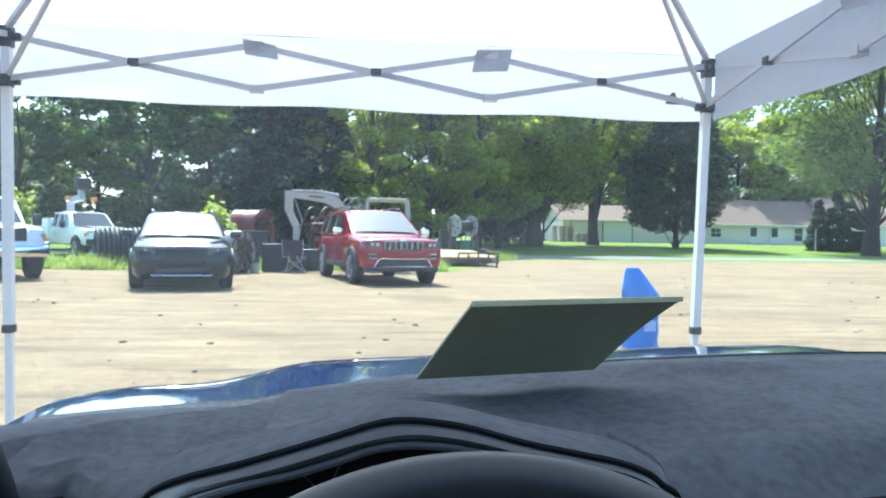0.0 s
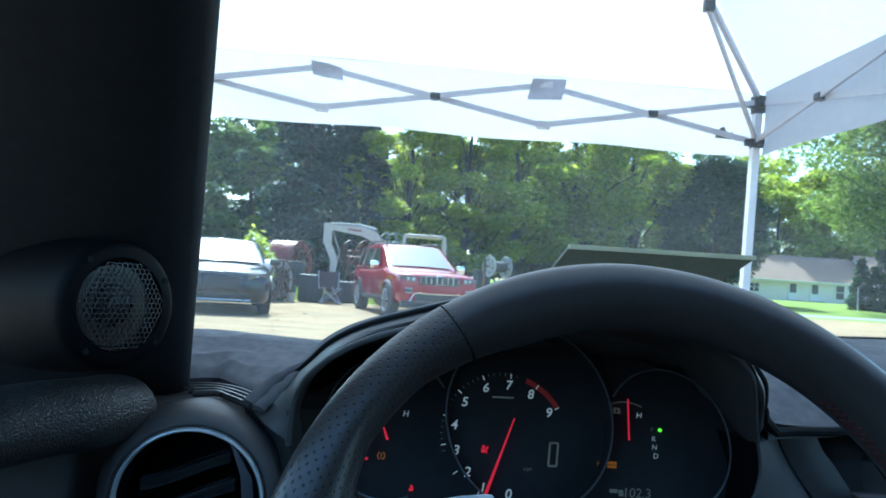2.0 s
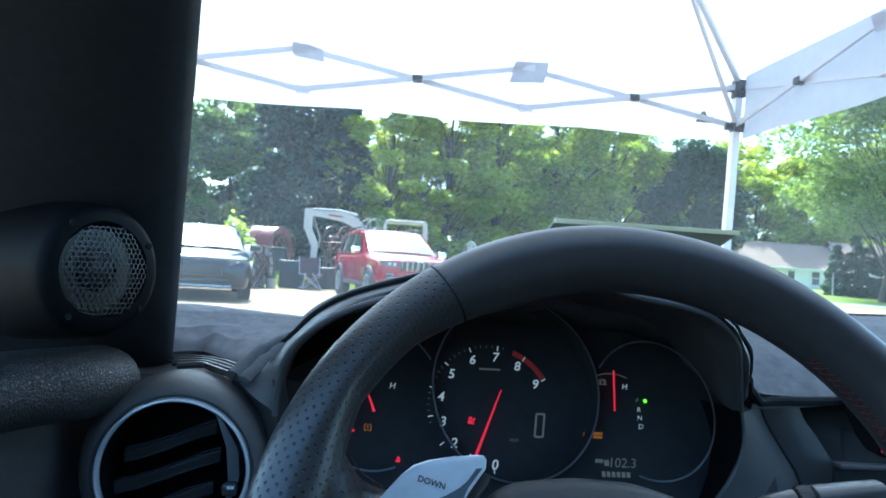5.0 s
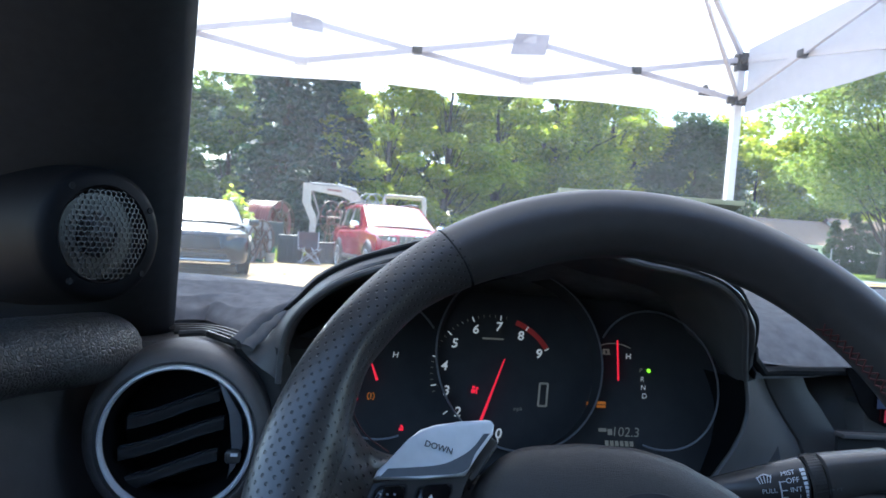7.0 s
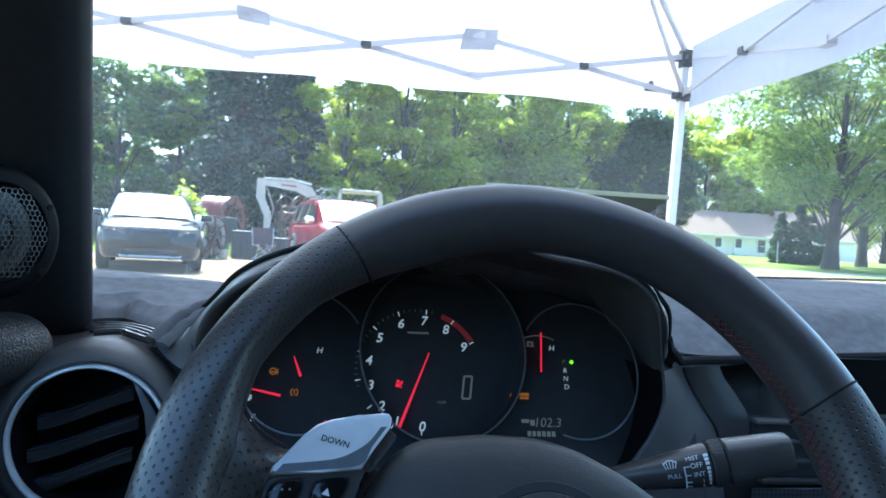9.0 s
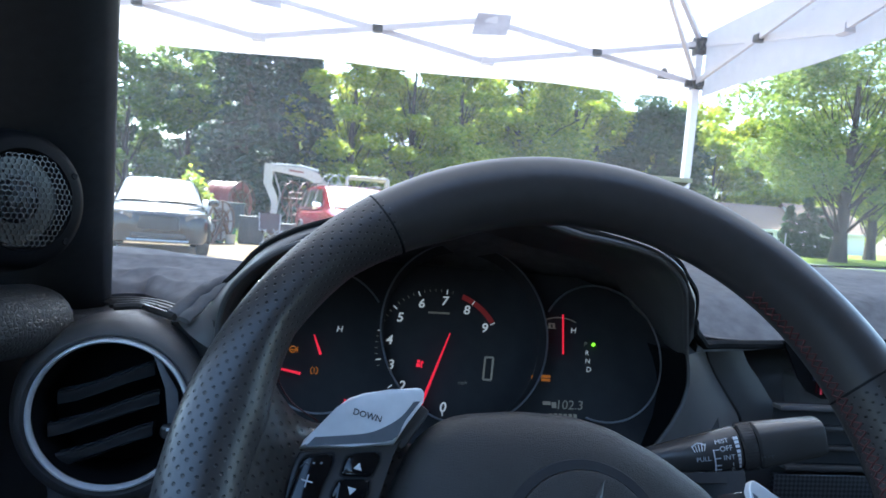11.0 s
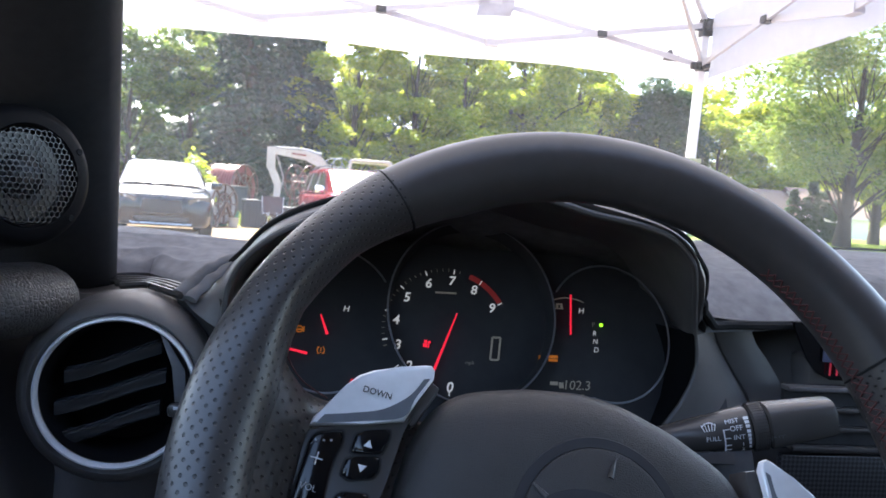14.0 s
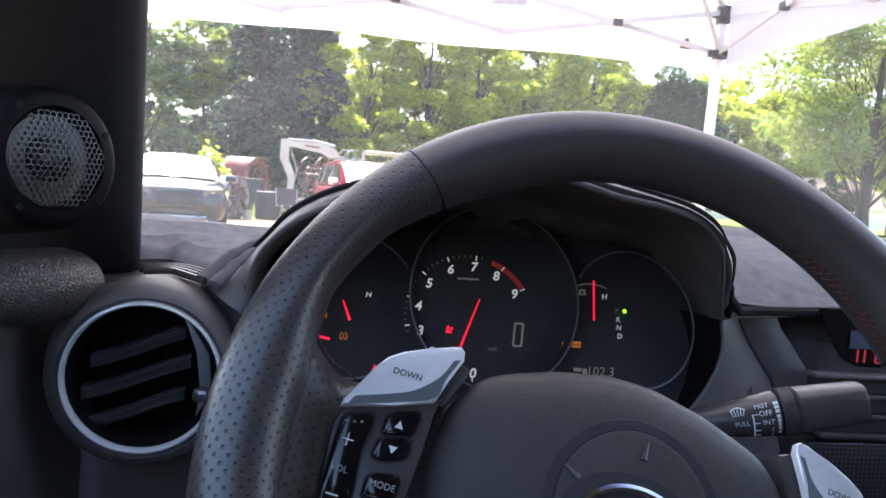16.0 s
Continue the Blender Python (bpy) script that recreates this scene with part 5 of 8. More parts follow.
# tweeter in its round pod
tw_n = Vector((0.76, -0.65, 0.05)).normalized()
TM = tw_n.to_track_quat("Z", "Y").to_matrix().to_4x4()
TM = TM @ Matrix.Diagonal((0.76, 0.80, 0.80, 1))
TM.translation = (0.0150, 0.450, 0.9645)
tweeter = thing("tweeter_speaker", TM, "round black tweeter speaker with a honeycomb metal grille", "speaker")
bm = bmesh.new()
lathe(bm, [(0.0338, -0.004), (0.0342, 0.0005), (0.0355, 0.0018), (0.0420, 0.0010), (0.0465, -0.002), (0.0480, -0.006), (0.0490, -0.014), (0.052, -0.045), (0.055, -0.09), (0.055, -0.13)], 56)
part("housing", bm, mk("black speaker plastic", (0.005, 0.005, 0.006), (0.004, 0.004, 0.005), 0.6, scale=80, spec=0.12), tweeter, "black plastic housing")
bm = bmesh.new()
lathe(bm, [(0.0335, -0.003), (0.032, -0.008), (0.030, -0.010), (0.016, -0.010), (0.0155, -0.008), (0.012, -0.0055), (0.006, -0.004), (0.0, -0.0036)], 40)
part("cone", bm, mk("grey tweeter dome", (0.030, 0.030, 0.032), (0.020, 0.020, 0.022), 0.22, scale=60), tweeter, "grey dome behind the grille")
bm = bmesh.new()
C = 0.0042
for i in range(-12, 13):
    for j in range(-12, 13):
        x, y = C * (i + 0.5 * (j % 2)), C * 0.866 * j
        if x * x + y * y > 0.0328 ** 2:
            continue
        ring = []
        for rr, dz in ((0.577 * C, 0.0), (0.577 * C, 0.0006), (0.49 * C, 0.0006)):
            ring.append([(x + rr * math.sin(radians(60 * k)), y + rr * math.cos(radians(60 * k)), 0.0025 + dz + 0.0055 * (1 - (x * x + y * y) / 0.0011)) for k in range(6)])
        vs = [[bm.verts.new(p) for p in r] for r in ring]
        for a, b in ((1, 2),):
            for k in range(6):
                bm.faces.new((vs[a][k], vs[a][(k + 1) % 6], vs[b][(k + 1) % 6], vs[b][k]))
        for k in range(6):
            p, q = vs[2][k], vs[2][(k + 1) % 6]
            lo = [bm.verts.new((v.co.x, v.co.y, v.co.z - 0.0014)) for v in (p, q)]
            bm.faces.new((p, q, lo[1], lo[0]))
bmesh.ops.delete(bm, geom=[v for v in bm.verts if not v.link_faces], context="VERTS")
part("grille", bm, mk("dark metal mesh", (0.13, 0.13, 0.135), (0.10, 0.10, 0.105), 0.25, 0.7, scale=80), tweeter, "honeycomb metal grille", smooth=False)
for a in (28, 128, 232, 318):
    bm = bmesh.new()
    lathe(bm, [(0.0, 0.0012), (0.0022, 0.0012), (0.0026, 0.0)], 12, Matrix.Translation((0.0415 * math.cos(radians(a)), 0.0415 * math.sin(radians(a)), 0.0008)))
    part("screw", bm, PIPING, tweeter, "small black screw")

# door on the driver's side: padded roll along its top
DOOR_GRAIN = mk("heavy grained black leatherette", (0.070, 0.066, 0.064), (0.045, 0.042, 0.041), 0.34, scale=120, bump=0.3, bscale=120, spec=0.5, cells=330)
door = thing("door_panel", Matrix.Translation((-0.14, 0.2, 0.4)), "black door panel with a heavily grained padded top", "car door")
bm = bmesh.new()
path = smooth_line([(-0.215, -0.6, 0.872), (-0.195, -0.2, 0.873), (-0.160, 0.2, 0.876), (-0.078, 0.48, 0.879), (-0.040, 0.545, 0.880), (-0.029, 0.575, 0.879), (-0.025, 0.590, 0.878)], 6)
tube(bm, path, [0.032] * (len(path) - 6) + [0.0315, 0.031, 0.030, 0.028, 0.024, 0.014], 20, flat=0.80)
part("padded_top", bm, DOOR_GRAIN, door, "grained padded door top", world=True)
bm = bmesh.new()
rows = []
for y in np.linspace(-1.0, 0.61, 18):
    x = float(np.interp(y, [-1.0, -0.2, 0.2, 0.5, 0.61], [-0.20, -0.19, -0.155, -0.075, -0.036]))
    rows.append([(x + dx, y, z) for dx, z in ((-0.02, 0.866), (0.004, 0.855), (0.006, 0.80), (0.016, 0.74), (0.010, 0.6), (0.0, 0.25))])
grid(bm, rows)
part("lower_panel", bm, SOFT_PLASTIC, door, "black lower door panel", world=True)

# the body: roof, far door, back, floor, nose
body = thing("car_body", Matrix.Translation((0.66, 0.0, 0.0)), "blue sports car body around the cabin", "car", kind="structure")


def slab(name, c, s, m, label=""):
    part(name, box(bmesh.new(), c, s, 0.004), m, body, label, world=True)


# unseen lining, kept dark so it bounces little light
slab("roof_lining", (0.66, -0.72, 1.315), (1.16, 1.78, 0.03), HEADLINER, "dark grey roof lining")
slab("cabin_floor", (0.66, -0.3, 0.22), (1.76, 2.9, 0.03), SEAT_CLOTH)
slab("far_door", (1.48, -0.25, 0.56), (0.06, 2.2, 0.66), SOFT_PLASTIC)
# unseen slabs added to shut out light from the sides and behind
for x in (-0.16, 1.40):
    slab("side_light_block", (x, -1.0, 1.10), (0.06, 1.20, 0.44), PILLAR_TRIM)
slab("rear_light_block", (0.66, -1.62, 0.76), (1.6, 0.05, 1.10), SEAT_CLOTH)
slab("seat_light_block", (0.66, -0.85, 0.60), (1.30, 0.16, 0.80), SEAT_CLOTH)
slab("firewall", (0.66, 1.12, 0.48), (1.5, 0.04, 0.56), HARD_PLASTIC)
slab("near_side", (-0.26, -0.2, 0.50), (0.04, 2.6, 0.70), CAR_BLUE)
bm = bmesh.new()
for z0, z1 in ((0.88, 1.30),):
    e0, e1 = E0, edge_at(1.32)
    m0, m1 = Vector((1.338, 0.752, 0.918)), Vector((1.20, e1.y, 1.32))
    tube(bm, [m0 + Vector((0.06, 0, 0)), m1 + Vector((0.05, 0, 0))], 0.055, 10)
part("far_windscreen_pillar", bm, PILLAR_TRIM, body, world=True)

# bonnet and wings
def nose(x, y):
    """Height of the bonnet: raised wings, low flanks, a soft bulge."""
    u = (x - 0.66) / 0.96
    crest = 1.70 - 0.55 * max(0.0, abs(x - 0.66) - 0.50)
    z = 0.868 + 0.035 * (x - 0.66) - 0.024 * u ** 4 - 0.42 * max(0.0, y - crest + 0.25) ** 2
    z += 0.008 * math.exp(-((abs(u) - 0.90) / 0.08) ** 2) - 0.012 * math.exp(-((abs(u) - 0.70) / 0.10) ** 2)
    return z - 0.10 * max(0.0, abs(u) - 0.93) / 0.07


bm = bmesh.new()
grid(bm, [[(x, y, nose(x, y) - (0.5 * (y - 2.1) if y > 2.1 else 0)) for x in np.linspace(-0.29, 1.61, 64)] for y in [*np.linspace(1.0, 2.1, 34), 2.2, 2.3, 2.4]])
part("bonnet", bm, CAR_BLUE, body, "glossy blue bonnet with raised wings", world=True)
bm = bmesh.new()
grid(bm, [[(x, cowl(x)[0] + dy, cowl(x)[1] - 0.006 + dz) for dy, dz in ((0.005, -0.03), (0.012, 0.0), (0.03, 0.003), (0.06, -0.002), (0.09, -0.012), (0.13, -0.05))] for x in np.linspace(-0.05, 1.38, 40)])
part("wiper_cowl", bm, HARD_PLASTIC, body, "black wiper cowl", world=True)

# windscreen: a clear curved pane
SCREEN = dusty_glass("dusty windscreen glass", (0.98, 0.99, 0.975), 0.25, 0.062)
bm = bmesh.new()
rows = []
for s in np.linspace(0, 1, 10):
    row = []
    for t in np.linspace(-1, 1, 24):
        x = 0.66 + t * (0.72 - 0.14 * s)
        yc = 1.10 - 0.33 * abs(t) ** 2.4
        row.append((x, yc - (0.60 + 0.17 * (1 - abs(t) ** 2)) * s, 0.895 + 0.42 * s))
    rows.append(row)
grid(bm, rows)
screen = part("windscreen", bm, SCREEN, body, "clear windscreen", world=True)
if screen.data.polygons[100].normal.y > 0:
    screen.data.flip_normals()
screen.visible_shadow = False

# ---- card propped between dash and glass ----
card = thing("card_pad", Matrix.Translation((0.42, 0.89, 0.937)), "pale green pad of paper propped on the dash", "paper pad")
bm = bmesh.new()
rows_f, rows_b = [], []
bl, br, tl, tr = Vector((0.316, 0.895, 0.938)), Vector((0.520, 0.900, 0.947)), Vector((0.3575, 0.770, 1.0325)), Vector((0.580, 0.808, 1.0355))
for s in np.linspace(0, 1, 12):
    l_, r_ = bl.lerp(tl, s), br.lerp(tr, s ** 0.8)
    row = []
    for t in np.linspace(0, 1, 16):
        p = l_.lerp(r_, t)
        p.y += 0.010 * math.sin(math.pi * s) * t * t
        row.append(p)
    rows_f.append(row)
nrm = Vector((0.05, 0.6, 0.8)).normalized() * 0.0035
vs_f = grid(bm, rows_f)
vs_b = grid(bm, [[p + nrm for p in r] for r in rows_f])
edge_f = vs_f[0] + [r[-1] for r in vs_f[1:]] + vs_f[-1][-2::-1] + [r[0] for r in vs_f[-2:0:-1]]
edge_b = vs_b[0] + [r[-1] for r in vs_b[1:]] + vs_b[-1][-2::-1] + [r[0] for r in vs_b[-2:0:-1]]
for i in range(len(edge_f)):
    j = (i + 1) % len(edge_f)
    bm.faces.new((edge_f[i], edge_f[j], edge_b[j], edge_b[i]))
part("paper_block", bm, PAPER, card, "pale green paper", world=True)
# top edge lit by the sky: its brightness is put into a paler strip
bm = bmesh.new()
bar(bm, tl + nrm * 0.5 - Vector((0, 0.002, 0)), tr + nrm * 0.5 - Vector((0, 0.002, 0)), 0.0060, 0.0050)
part("lit_edge", bm, mk("pale lit paper edge", (0.82, 0.82, 0.64), (0.74, 0.74, 0.56), 0.8, trans=0.6), card, "pale top edge in a lit tone", world=True)


# ---- parked vehicles ----
RED_PAINT = mk("red car paint", (0.23, 0.007, 0.022), (0.19, 0.005, 0.017), 0.09, 0.0, scale=40, coat=0.2, rvar=0.03)
BLACK_PAINT = mk("black car paint", (0.012, 0.014, 0.017), (0.010, 0.011, 0.013), 0.16, 0.0, scale=40, coat=0.0, rvar=0.02)
WHITE_PAINT = mk("white car paint", (0.74, 0.75, 0.76), (0.66, 0.67, 0.68), 0.22, scale=30, coat=0.6, rvar=0.05)
CAR_GLASS = mk("car window glass", (0.030, 0.036, 0.036), (0.022, 0.027, 0.027), 0.05, scale=20, spec=0.7, coat=0.5, rvar=0.02)
TYRE = mk("black tyre rubber", (0.022, 0.022, 0.022), (0.032, 0.030, 0.027), 0.85, scale=40, bump=0.3)
ALLOY = mk("silver alloy", (0.52, 0.53, 0.55), (0.42, 0.43, 0.45), 0.3, 0.8, scale=60)
CAR_TRIM = mk("black car trim", (0.020, 0.020, 0.021), (0.028, 0.027, 0.026), 0.6, scale=50)
LAMP_GLASS = mk("headlamp glass", (0.62, 0.64, 0.67), (0.34, 0.36, 0.38), 0.10, 0.4, scale=70, coat=1.0)
LAMP_DARK = mk("dark headlamp inside", (0.10, 0.105, 0.11), (0.05, 0.052, 0.055), 0.12, 0.2, scale=70, coat=0.6)
ORANGE_LAMP = mk("orange lamp", (0.75, 0.20, 0.02), (0.60, 0.14, 0.02), 0.3, scale=40)


def shell(bm, secs):
    """A hull through half sections of (x, z) at places along y, mirrored."""
    rows = []
    for y, half in secs:
        rows.append([(x, y, z) for x, z in half] + [(-x, y, z) for x, z in half[::-1][(1 if half[-1][0] < 1e-6 else 0):]])
    vs = grid(bm, rows)
    cap(bm, vs[0])
    cap(bm, vs[-1][::-1])
    return bm


def hull(secs, w, zb):
    """Sections (y, width scale, shoulder height, crown, bottom lift) to a car body."""
    out = []
    for y, k, zs, crown, lift in secs:
        h = w / 2 * k
        b = zb + lift
        out.append((y, [(0, b), (h * 0.90, b), (h * 0.975, b + 0.07), (h, b + 0.45 * (zs - b)), (h * 0.985, zs - 0.13), (h * 0.955, zs - 0.045), (h * 0.89, zs), (h * 0.45, zs + crown * 0.8), (0, zs + crown)]))
    return out


def road_wheel(parent, x, y, r, w, side, rim=None):
    m = Matrix.Translation((x, y, r)) @ turn(0, 90 * side, 0).to_4x4()
    bm = bmesh.new()
    lathe(bm, [(r * 0.62, -w / 2), (r * 0.93, -w / 2), (r, -w * 0.36), (r, w * 0.36), (r * 0.93, w / 2), (r * 0.68, w / 2), (r * 0.64, w * 0.42)], 32, m)
    wh = part("wheel", bm, TYRE, parent, "black tyre")
    bm = bmesh.new()
    lathe(bm, [(r * 0.67, w * 0.46), (r * 0.63, w * 0.42), (r * 0.60, w * 0.2), (0.0, w * 0.16)], 28, m)
    part("rim_well", bm, CAR_TRIM, wh)
    bm = bmesh.new()
    for i in range(7):
        a = i * 2 * math.pi / 7
        bar(bm, m @ Vector((0, 0, w * 0.40)), m @ Vector((r * 0.65 * math.cos(a), r * 0.65 * math.sin(a), w * 0.42)), 0.05, 0.03)
    tube(bm, [m @ Vector((r * 0.65 * math.cos(a), r * 0.65 * math.sin(a), w * 0.43)) for a in np.linspace(0, 6.283, 28, endpoint=False)], 0.018, 5, closed=True)
    part("rim", bm, rim or ALLOY, wh, "silver spoked rim")


def arch_ring(parent, x, y, r, side, m, wide=0.06):
    bm = bmesh.new()
    pts = [(x + side * 0.006, y + (r + 0.05) * math.cos(a), r + (r + 0.05) * math.sin(a)) for a in np.linspace(-0.25, math.pi + 0.25, 22)]
    tube(bm, pts, wide / 2, 6, flat=0.5)
    part("wheel_arch", bm, m, parent, "dark wheel arch")
    # flat black disc: shade of the wheel hollow put into colour
    bm = bmesh.new()
    lathe(bm, [(0, 0.0), (r + 0.035, 0.0), (r + 0.035, -0.02)], 26, Matrix.Translation((x + side * 0.002, y, r)) @ turn(0, 90 * side, 0).to_4x4())
    part("arch_shade_disc", bm, CAR_TRIM, parent)


def quad_pane(parent, name, pts, m, label="", off=0.004):
    """A pane through four corners, slightly proud along its normal and bowed."""
    a, b, c, d = (Vector(p) for p in pts)
    n = -(b - a).cross(d - a).normalized()
    bm = bmesh.new()
    rows = []
    for s in np.linspace(0, 1, 6):
        row = []
        for t in np.linspace(0, 1, 8):
            p = a.lerp(b, t).lerp(d.lerp(c, t), s)
            row.append(p + n * (off + 0.03 * math.sin(math.pi * t) * 0.6))
        rows.append(row)
    grid(bm, rows)
    return part(name, bm, m, parent, label)


def greenhouse(parent, w, belt, roof, y0, y1, y2, y3, paint, tuck=0.80, rear_tuck=0.80):
    """Cabin: windscreen foot y0, its head y1, roof end y2, rear foot y3 (y falls to the rear)."""
    hb, ht = w / 2 * 0.93, w / 2 * tuck
    secs = [(y3, [(0, belt - 0.02), (hb * 0.96, belt - 0.02), (hb * 0.955, belt), (0, belt + 0.01)]),
            (y2, [(0, belt - 0.02), (hb, belt - 0.02), (ht * 1.0, roof - 0.05), (ht * 0.88, roof - 0.005), (0, roof + 0.02)]),
            ((y1 + y2) / 2, [(0, belt - 0.02), (hb, belt - 0.02), (ht * 1.01, roof - 0.03), (ht * 0.88, roof + 0.02), (0, roof + 0.045)]),
            (y1, [(0, belt - 0.02), (hb, belt - 0.02), (ht * 0.98, roof - 0.06), (ht * 0.85, roof - 0.012), (0, roof + 0.015)]),
            (y0, [(0, belt - 0.02), (hb * 0.94, belt - 0.02), (hb * 0.93, belt), (0, belt + 0.01)])]
    full = []
    for y, h in secs:
        while len(h) < 5:
            h = h[:2] + [((h[1][0] + h[2][0]) / 2, (h[1][1] + h[2][1]) / 2)] + h[2:]
        full.append((y, h))
    bm = bmesh.new()
    shell(bm, full)
    part("cabin", bm, paint, parent, "painted cabin and roof")
    k = 0.90
    quad_pane(parent, "windscreen", [(-hb * 0.86, y0 - 0.05, belt + 0.035), (hb * 0.86, y0 - 0.05, belt + 0.035), (ht * 0.83, y1 + 0.04, roof - 0.045), (-ht * 0.83, y1 + 0.04, roof - 0.045)], CAR_GLASS, "reflecting windscreen", 0.012)
    for s in (1, -1):
        n_win = 3
        ys = [y0 - (y0 - y1) * 0.62, y1 - (y1 - y2) * 0.42, y1 - (y1 - y2) * 0.86, y2 - (y2 - y3) * 0.45]
        for i in range(n_win):
            ya, yb = ys[i] - 0.04, ys[i + 1] + 0.04
            top_a = ya if i else y1 - 0.10
            top_b = yb if i < n_win - 1 else y2 + 0.02
            zt = roof - 0.10
            xt = (hb + (ht - hb) * 0.80)
            p = [(s * (hb + 0.002), ya, belt + 0.03), (s * (hb + 0.002), yb, belt + 0.03), (s * xt, top_b, zt), (s * xt, top_a, zt)]
            quad_pane(parent, "side_window", p if s > 0 else [p[1], p[0], p[3], p[2]], CAR_GLASS, "dark side window", 0.006)


def suv():
    m = pose(0.60, 18.22, 0, 0, 0, 195)
    car = thing("parked_suv", m, "glossy red sport utility vehicle parked on the gravel", "car")
    w = 1.90
    secs = hull([(-2.38, 0.90, 0.98, 0.00, 0.12), (-2.30, 0.96, 1.08, 0.0, 0.02), (-1.6, 1.0, 1.10, 0.0, 0), (0.0, 1.0, 1.09, 0.0, 0), (0.95, 1.0, 1.12, 0.02, 0), (1.5, 0.99, 1.085, 0.04, 0), (2.10, 0.97, 1.02, 0.040, 0.0), (2.28, 0.95, 0.99, 0.02, 0.02), (2.345, 0.91, 0.95, 0.0, 0.06), (2.365, 0.84, 0.90, 0.0, 0.12)], w, 0.36)
    bm = bmesh.new()
    shell(bm, secs)
    part("body", bm, RED_PAINT, car, "glossy red body")
    greenhouse(car, w, 1.125, 1.69, 1.08, 0.16, -1.75, -2.28, RED_PAINT, 0.80)
    for sx in (1, -1):
        for y in (1.4575, -1.4575):
            arch_ring(car, sx * w / 2 * 0.985, y, 0.38, sx, CAR_TRIM, 0.09)
            road_wheel(car, sx * (w / 2 - 0.10), y, 0.38, 0.25, sx)
        bm = bmesh.new()
        box(bm, (sx * (w / 2 + 0.13), 0.72, 1.17), (0.22, 0.10, 0.17), 0.04)
        part("door_mirror", bm, CHROME, car, "bright door mirror")
        bm = bmesh.new()
        prism(bm, [(0.53, 0.835), (0.80, 0.845), (0.885, 0.895), (0.88, 0.955), (0.70, 0.960), (0.53, 0.940)], -0.12, 0.045)
        bm.transform(Matrix.Translation((0, 2.362, 0)) @ Matrix(((sx, 0, 0, 0), (0, 0, 1, 0), (0, 1, 0, 0), (0, 0, 0, 1))))
        for v in bm.verts:
            v.co.y -= 0.16 * max(0, abs(v.co.x) - 0.42) ** 1.2
        hl = part("headlight", bm, LAMP_DARK, car, "clear headlight with a dark inside")
        for lx, lz, lr in ((0.60, 0.892, 0.036), (0.71, 0.898, 0.032)):
            bm = bmesh.new()
            lathe(bm, [(0, 0.014), (lr * 0.6, 0.010), (lr, 0.0), (lr, -0.03)], 16, Matrix.Translation((sx * lx, 2.412 - 0.16 * (lx - 0.42) ** 1.2, lz)) @ turn(-90, 0, 0).to_4x4())
            part("lens", bm, LAMP_GLASS, hl, "bright round lens")
        part("fog_ring", tube(bmesh.new(), [(sx * 0.60, 2.385, 0.60), (sx * 0.615, 2.385, 0.685), (sx * 0.80, 2.35, 0.69), (sx * 0.81, 2.345, 0.66), (sx * 0.74, 2.36, 0.60)], 0.012, 6, closed=True), CHROME, car, "chrome fog lamp surround")
        part("fog_light", box(bmesh.new(), (sx * 0.70, 2.350, 0.645), (0.19, 0.05, 0.075), 0.02), CAR_TRIM, car)
        bm = bmesh.new()
        tube(bm, [(sx * 0.66, 0.1, 1.735), (sx * 0.67, -0.3, 1.775), (sx * 0.67, -1.4, 1.765), (sx * 0.66, -1.75, 1.72)], 0.022, 6)
        part("roof_rail", bm, CAR_TRIM, car, "dark roof rail")
        part("sill", box(bmesh.new(), (sx * 0.90, 0, 0.40), (0.10, 2.1, 0.12), 0.03), CAR_TRIM, car, "dark sill")
        for y in (0.0, -0.98):
            part("door_handle", box(bmesh.new(), (sx * 0.955, y - 0.25, 0.98), (0.03, 0.20, 0.035), 0.01), RED_PAINT, car)
            part("door_gap", box(bmesh.new(), (sx * 0.951, y + 0.62 if y == 0 else y + 0.55, 0.78), (0.008, 0.012, 0.60)), CAR_TRIM, car, smooth=False)
    grille = part("grille", box(bmesh.new(), (0, 2.366, 0.875), (0.92, 0.035, 0.20), 0.01), CAR_TRIM, car, "black grille with seven bright slots")
    for i in range(7):
        x = -0.378 + i * 0.126
        bm = bmesh.new()
        tube(bm, [(x - 0.050, 2.388, 0.792), (x + 0.050, 2.388, 0.792), (x + 0.050, 2.386, 0.960), (x - 0.050, 2.386, 0.960)], 0.0075, 5, closed=True)
        part("grille_slot", bm, CHROME, grille, "chrome slot frame")
    part("lower_grille", box(bmesh.new(), (0, 2.35, 0.50), (1.08, 0.05, 0.17), 0.03), CAR_TRIM, car, "dark lower grille")
    part("lower_bumper", box(bmesh.new(), (0, 2.27, 0.365), (1.66, 0.20, 0.10), 0.04), CAR_TRIM, car, "dark lower bumper")
    bm = bmesh.new()
    tube(bm, [(-0.66, 2.36, 0.40), (-0.56, 2.385, 0.575), (-0.44, 2.39, 0.605), (-0.36, 2.395, 0.585), (0.36, 2.395, 0.585), (0.44, 2.39, 0.605), (0.56, 2.385, 0.575), (0.66, 2.36, 0.40), (0.5, 2.38, 0.415), (-0.5, 2.38, 0.415)], 0.018, 6, closed=True)
    part("bumper_trim", bm, CHROME, car, "chrome lower grille frame")
    part("badge_bar", box(bmesh.new(), (0, 2.315, 0.985), (0.16, 0.02, 0.028), 0.006), CHROME, car, "plain chrome badge")
    return car


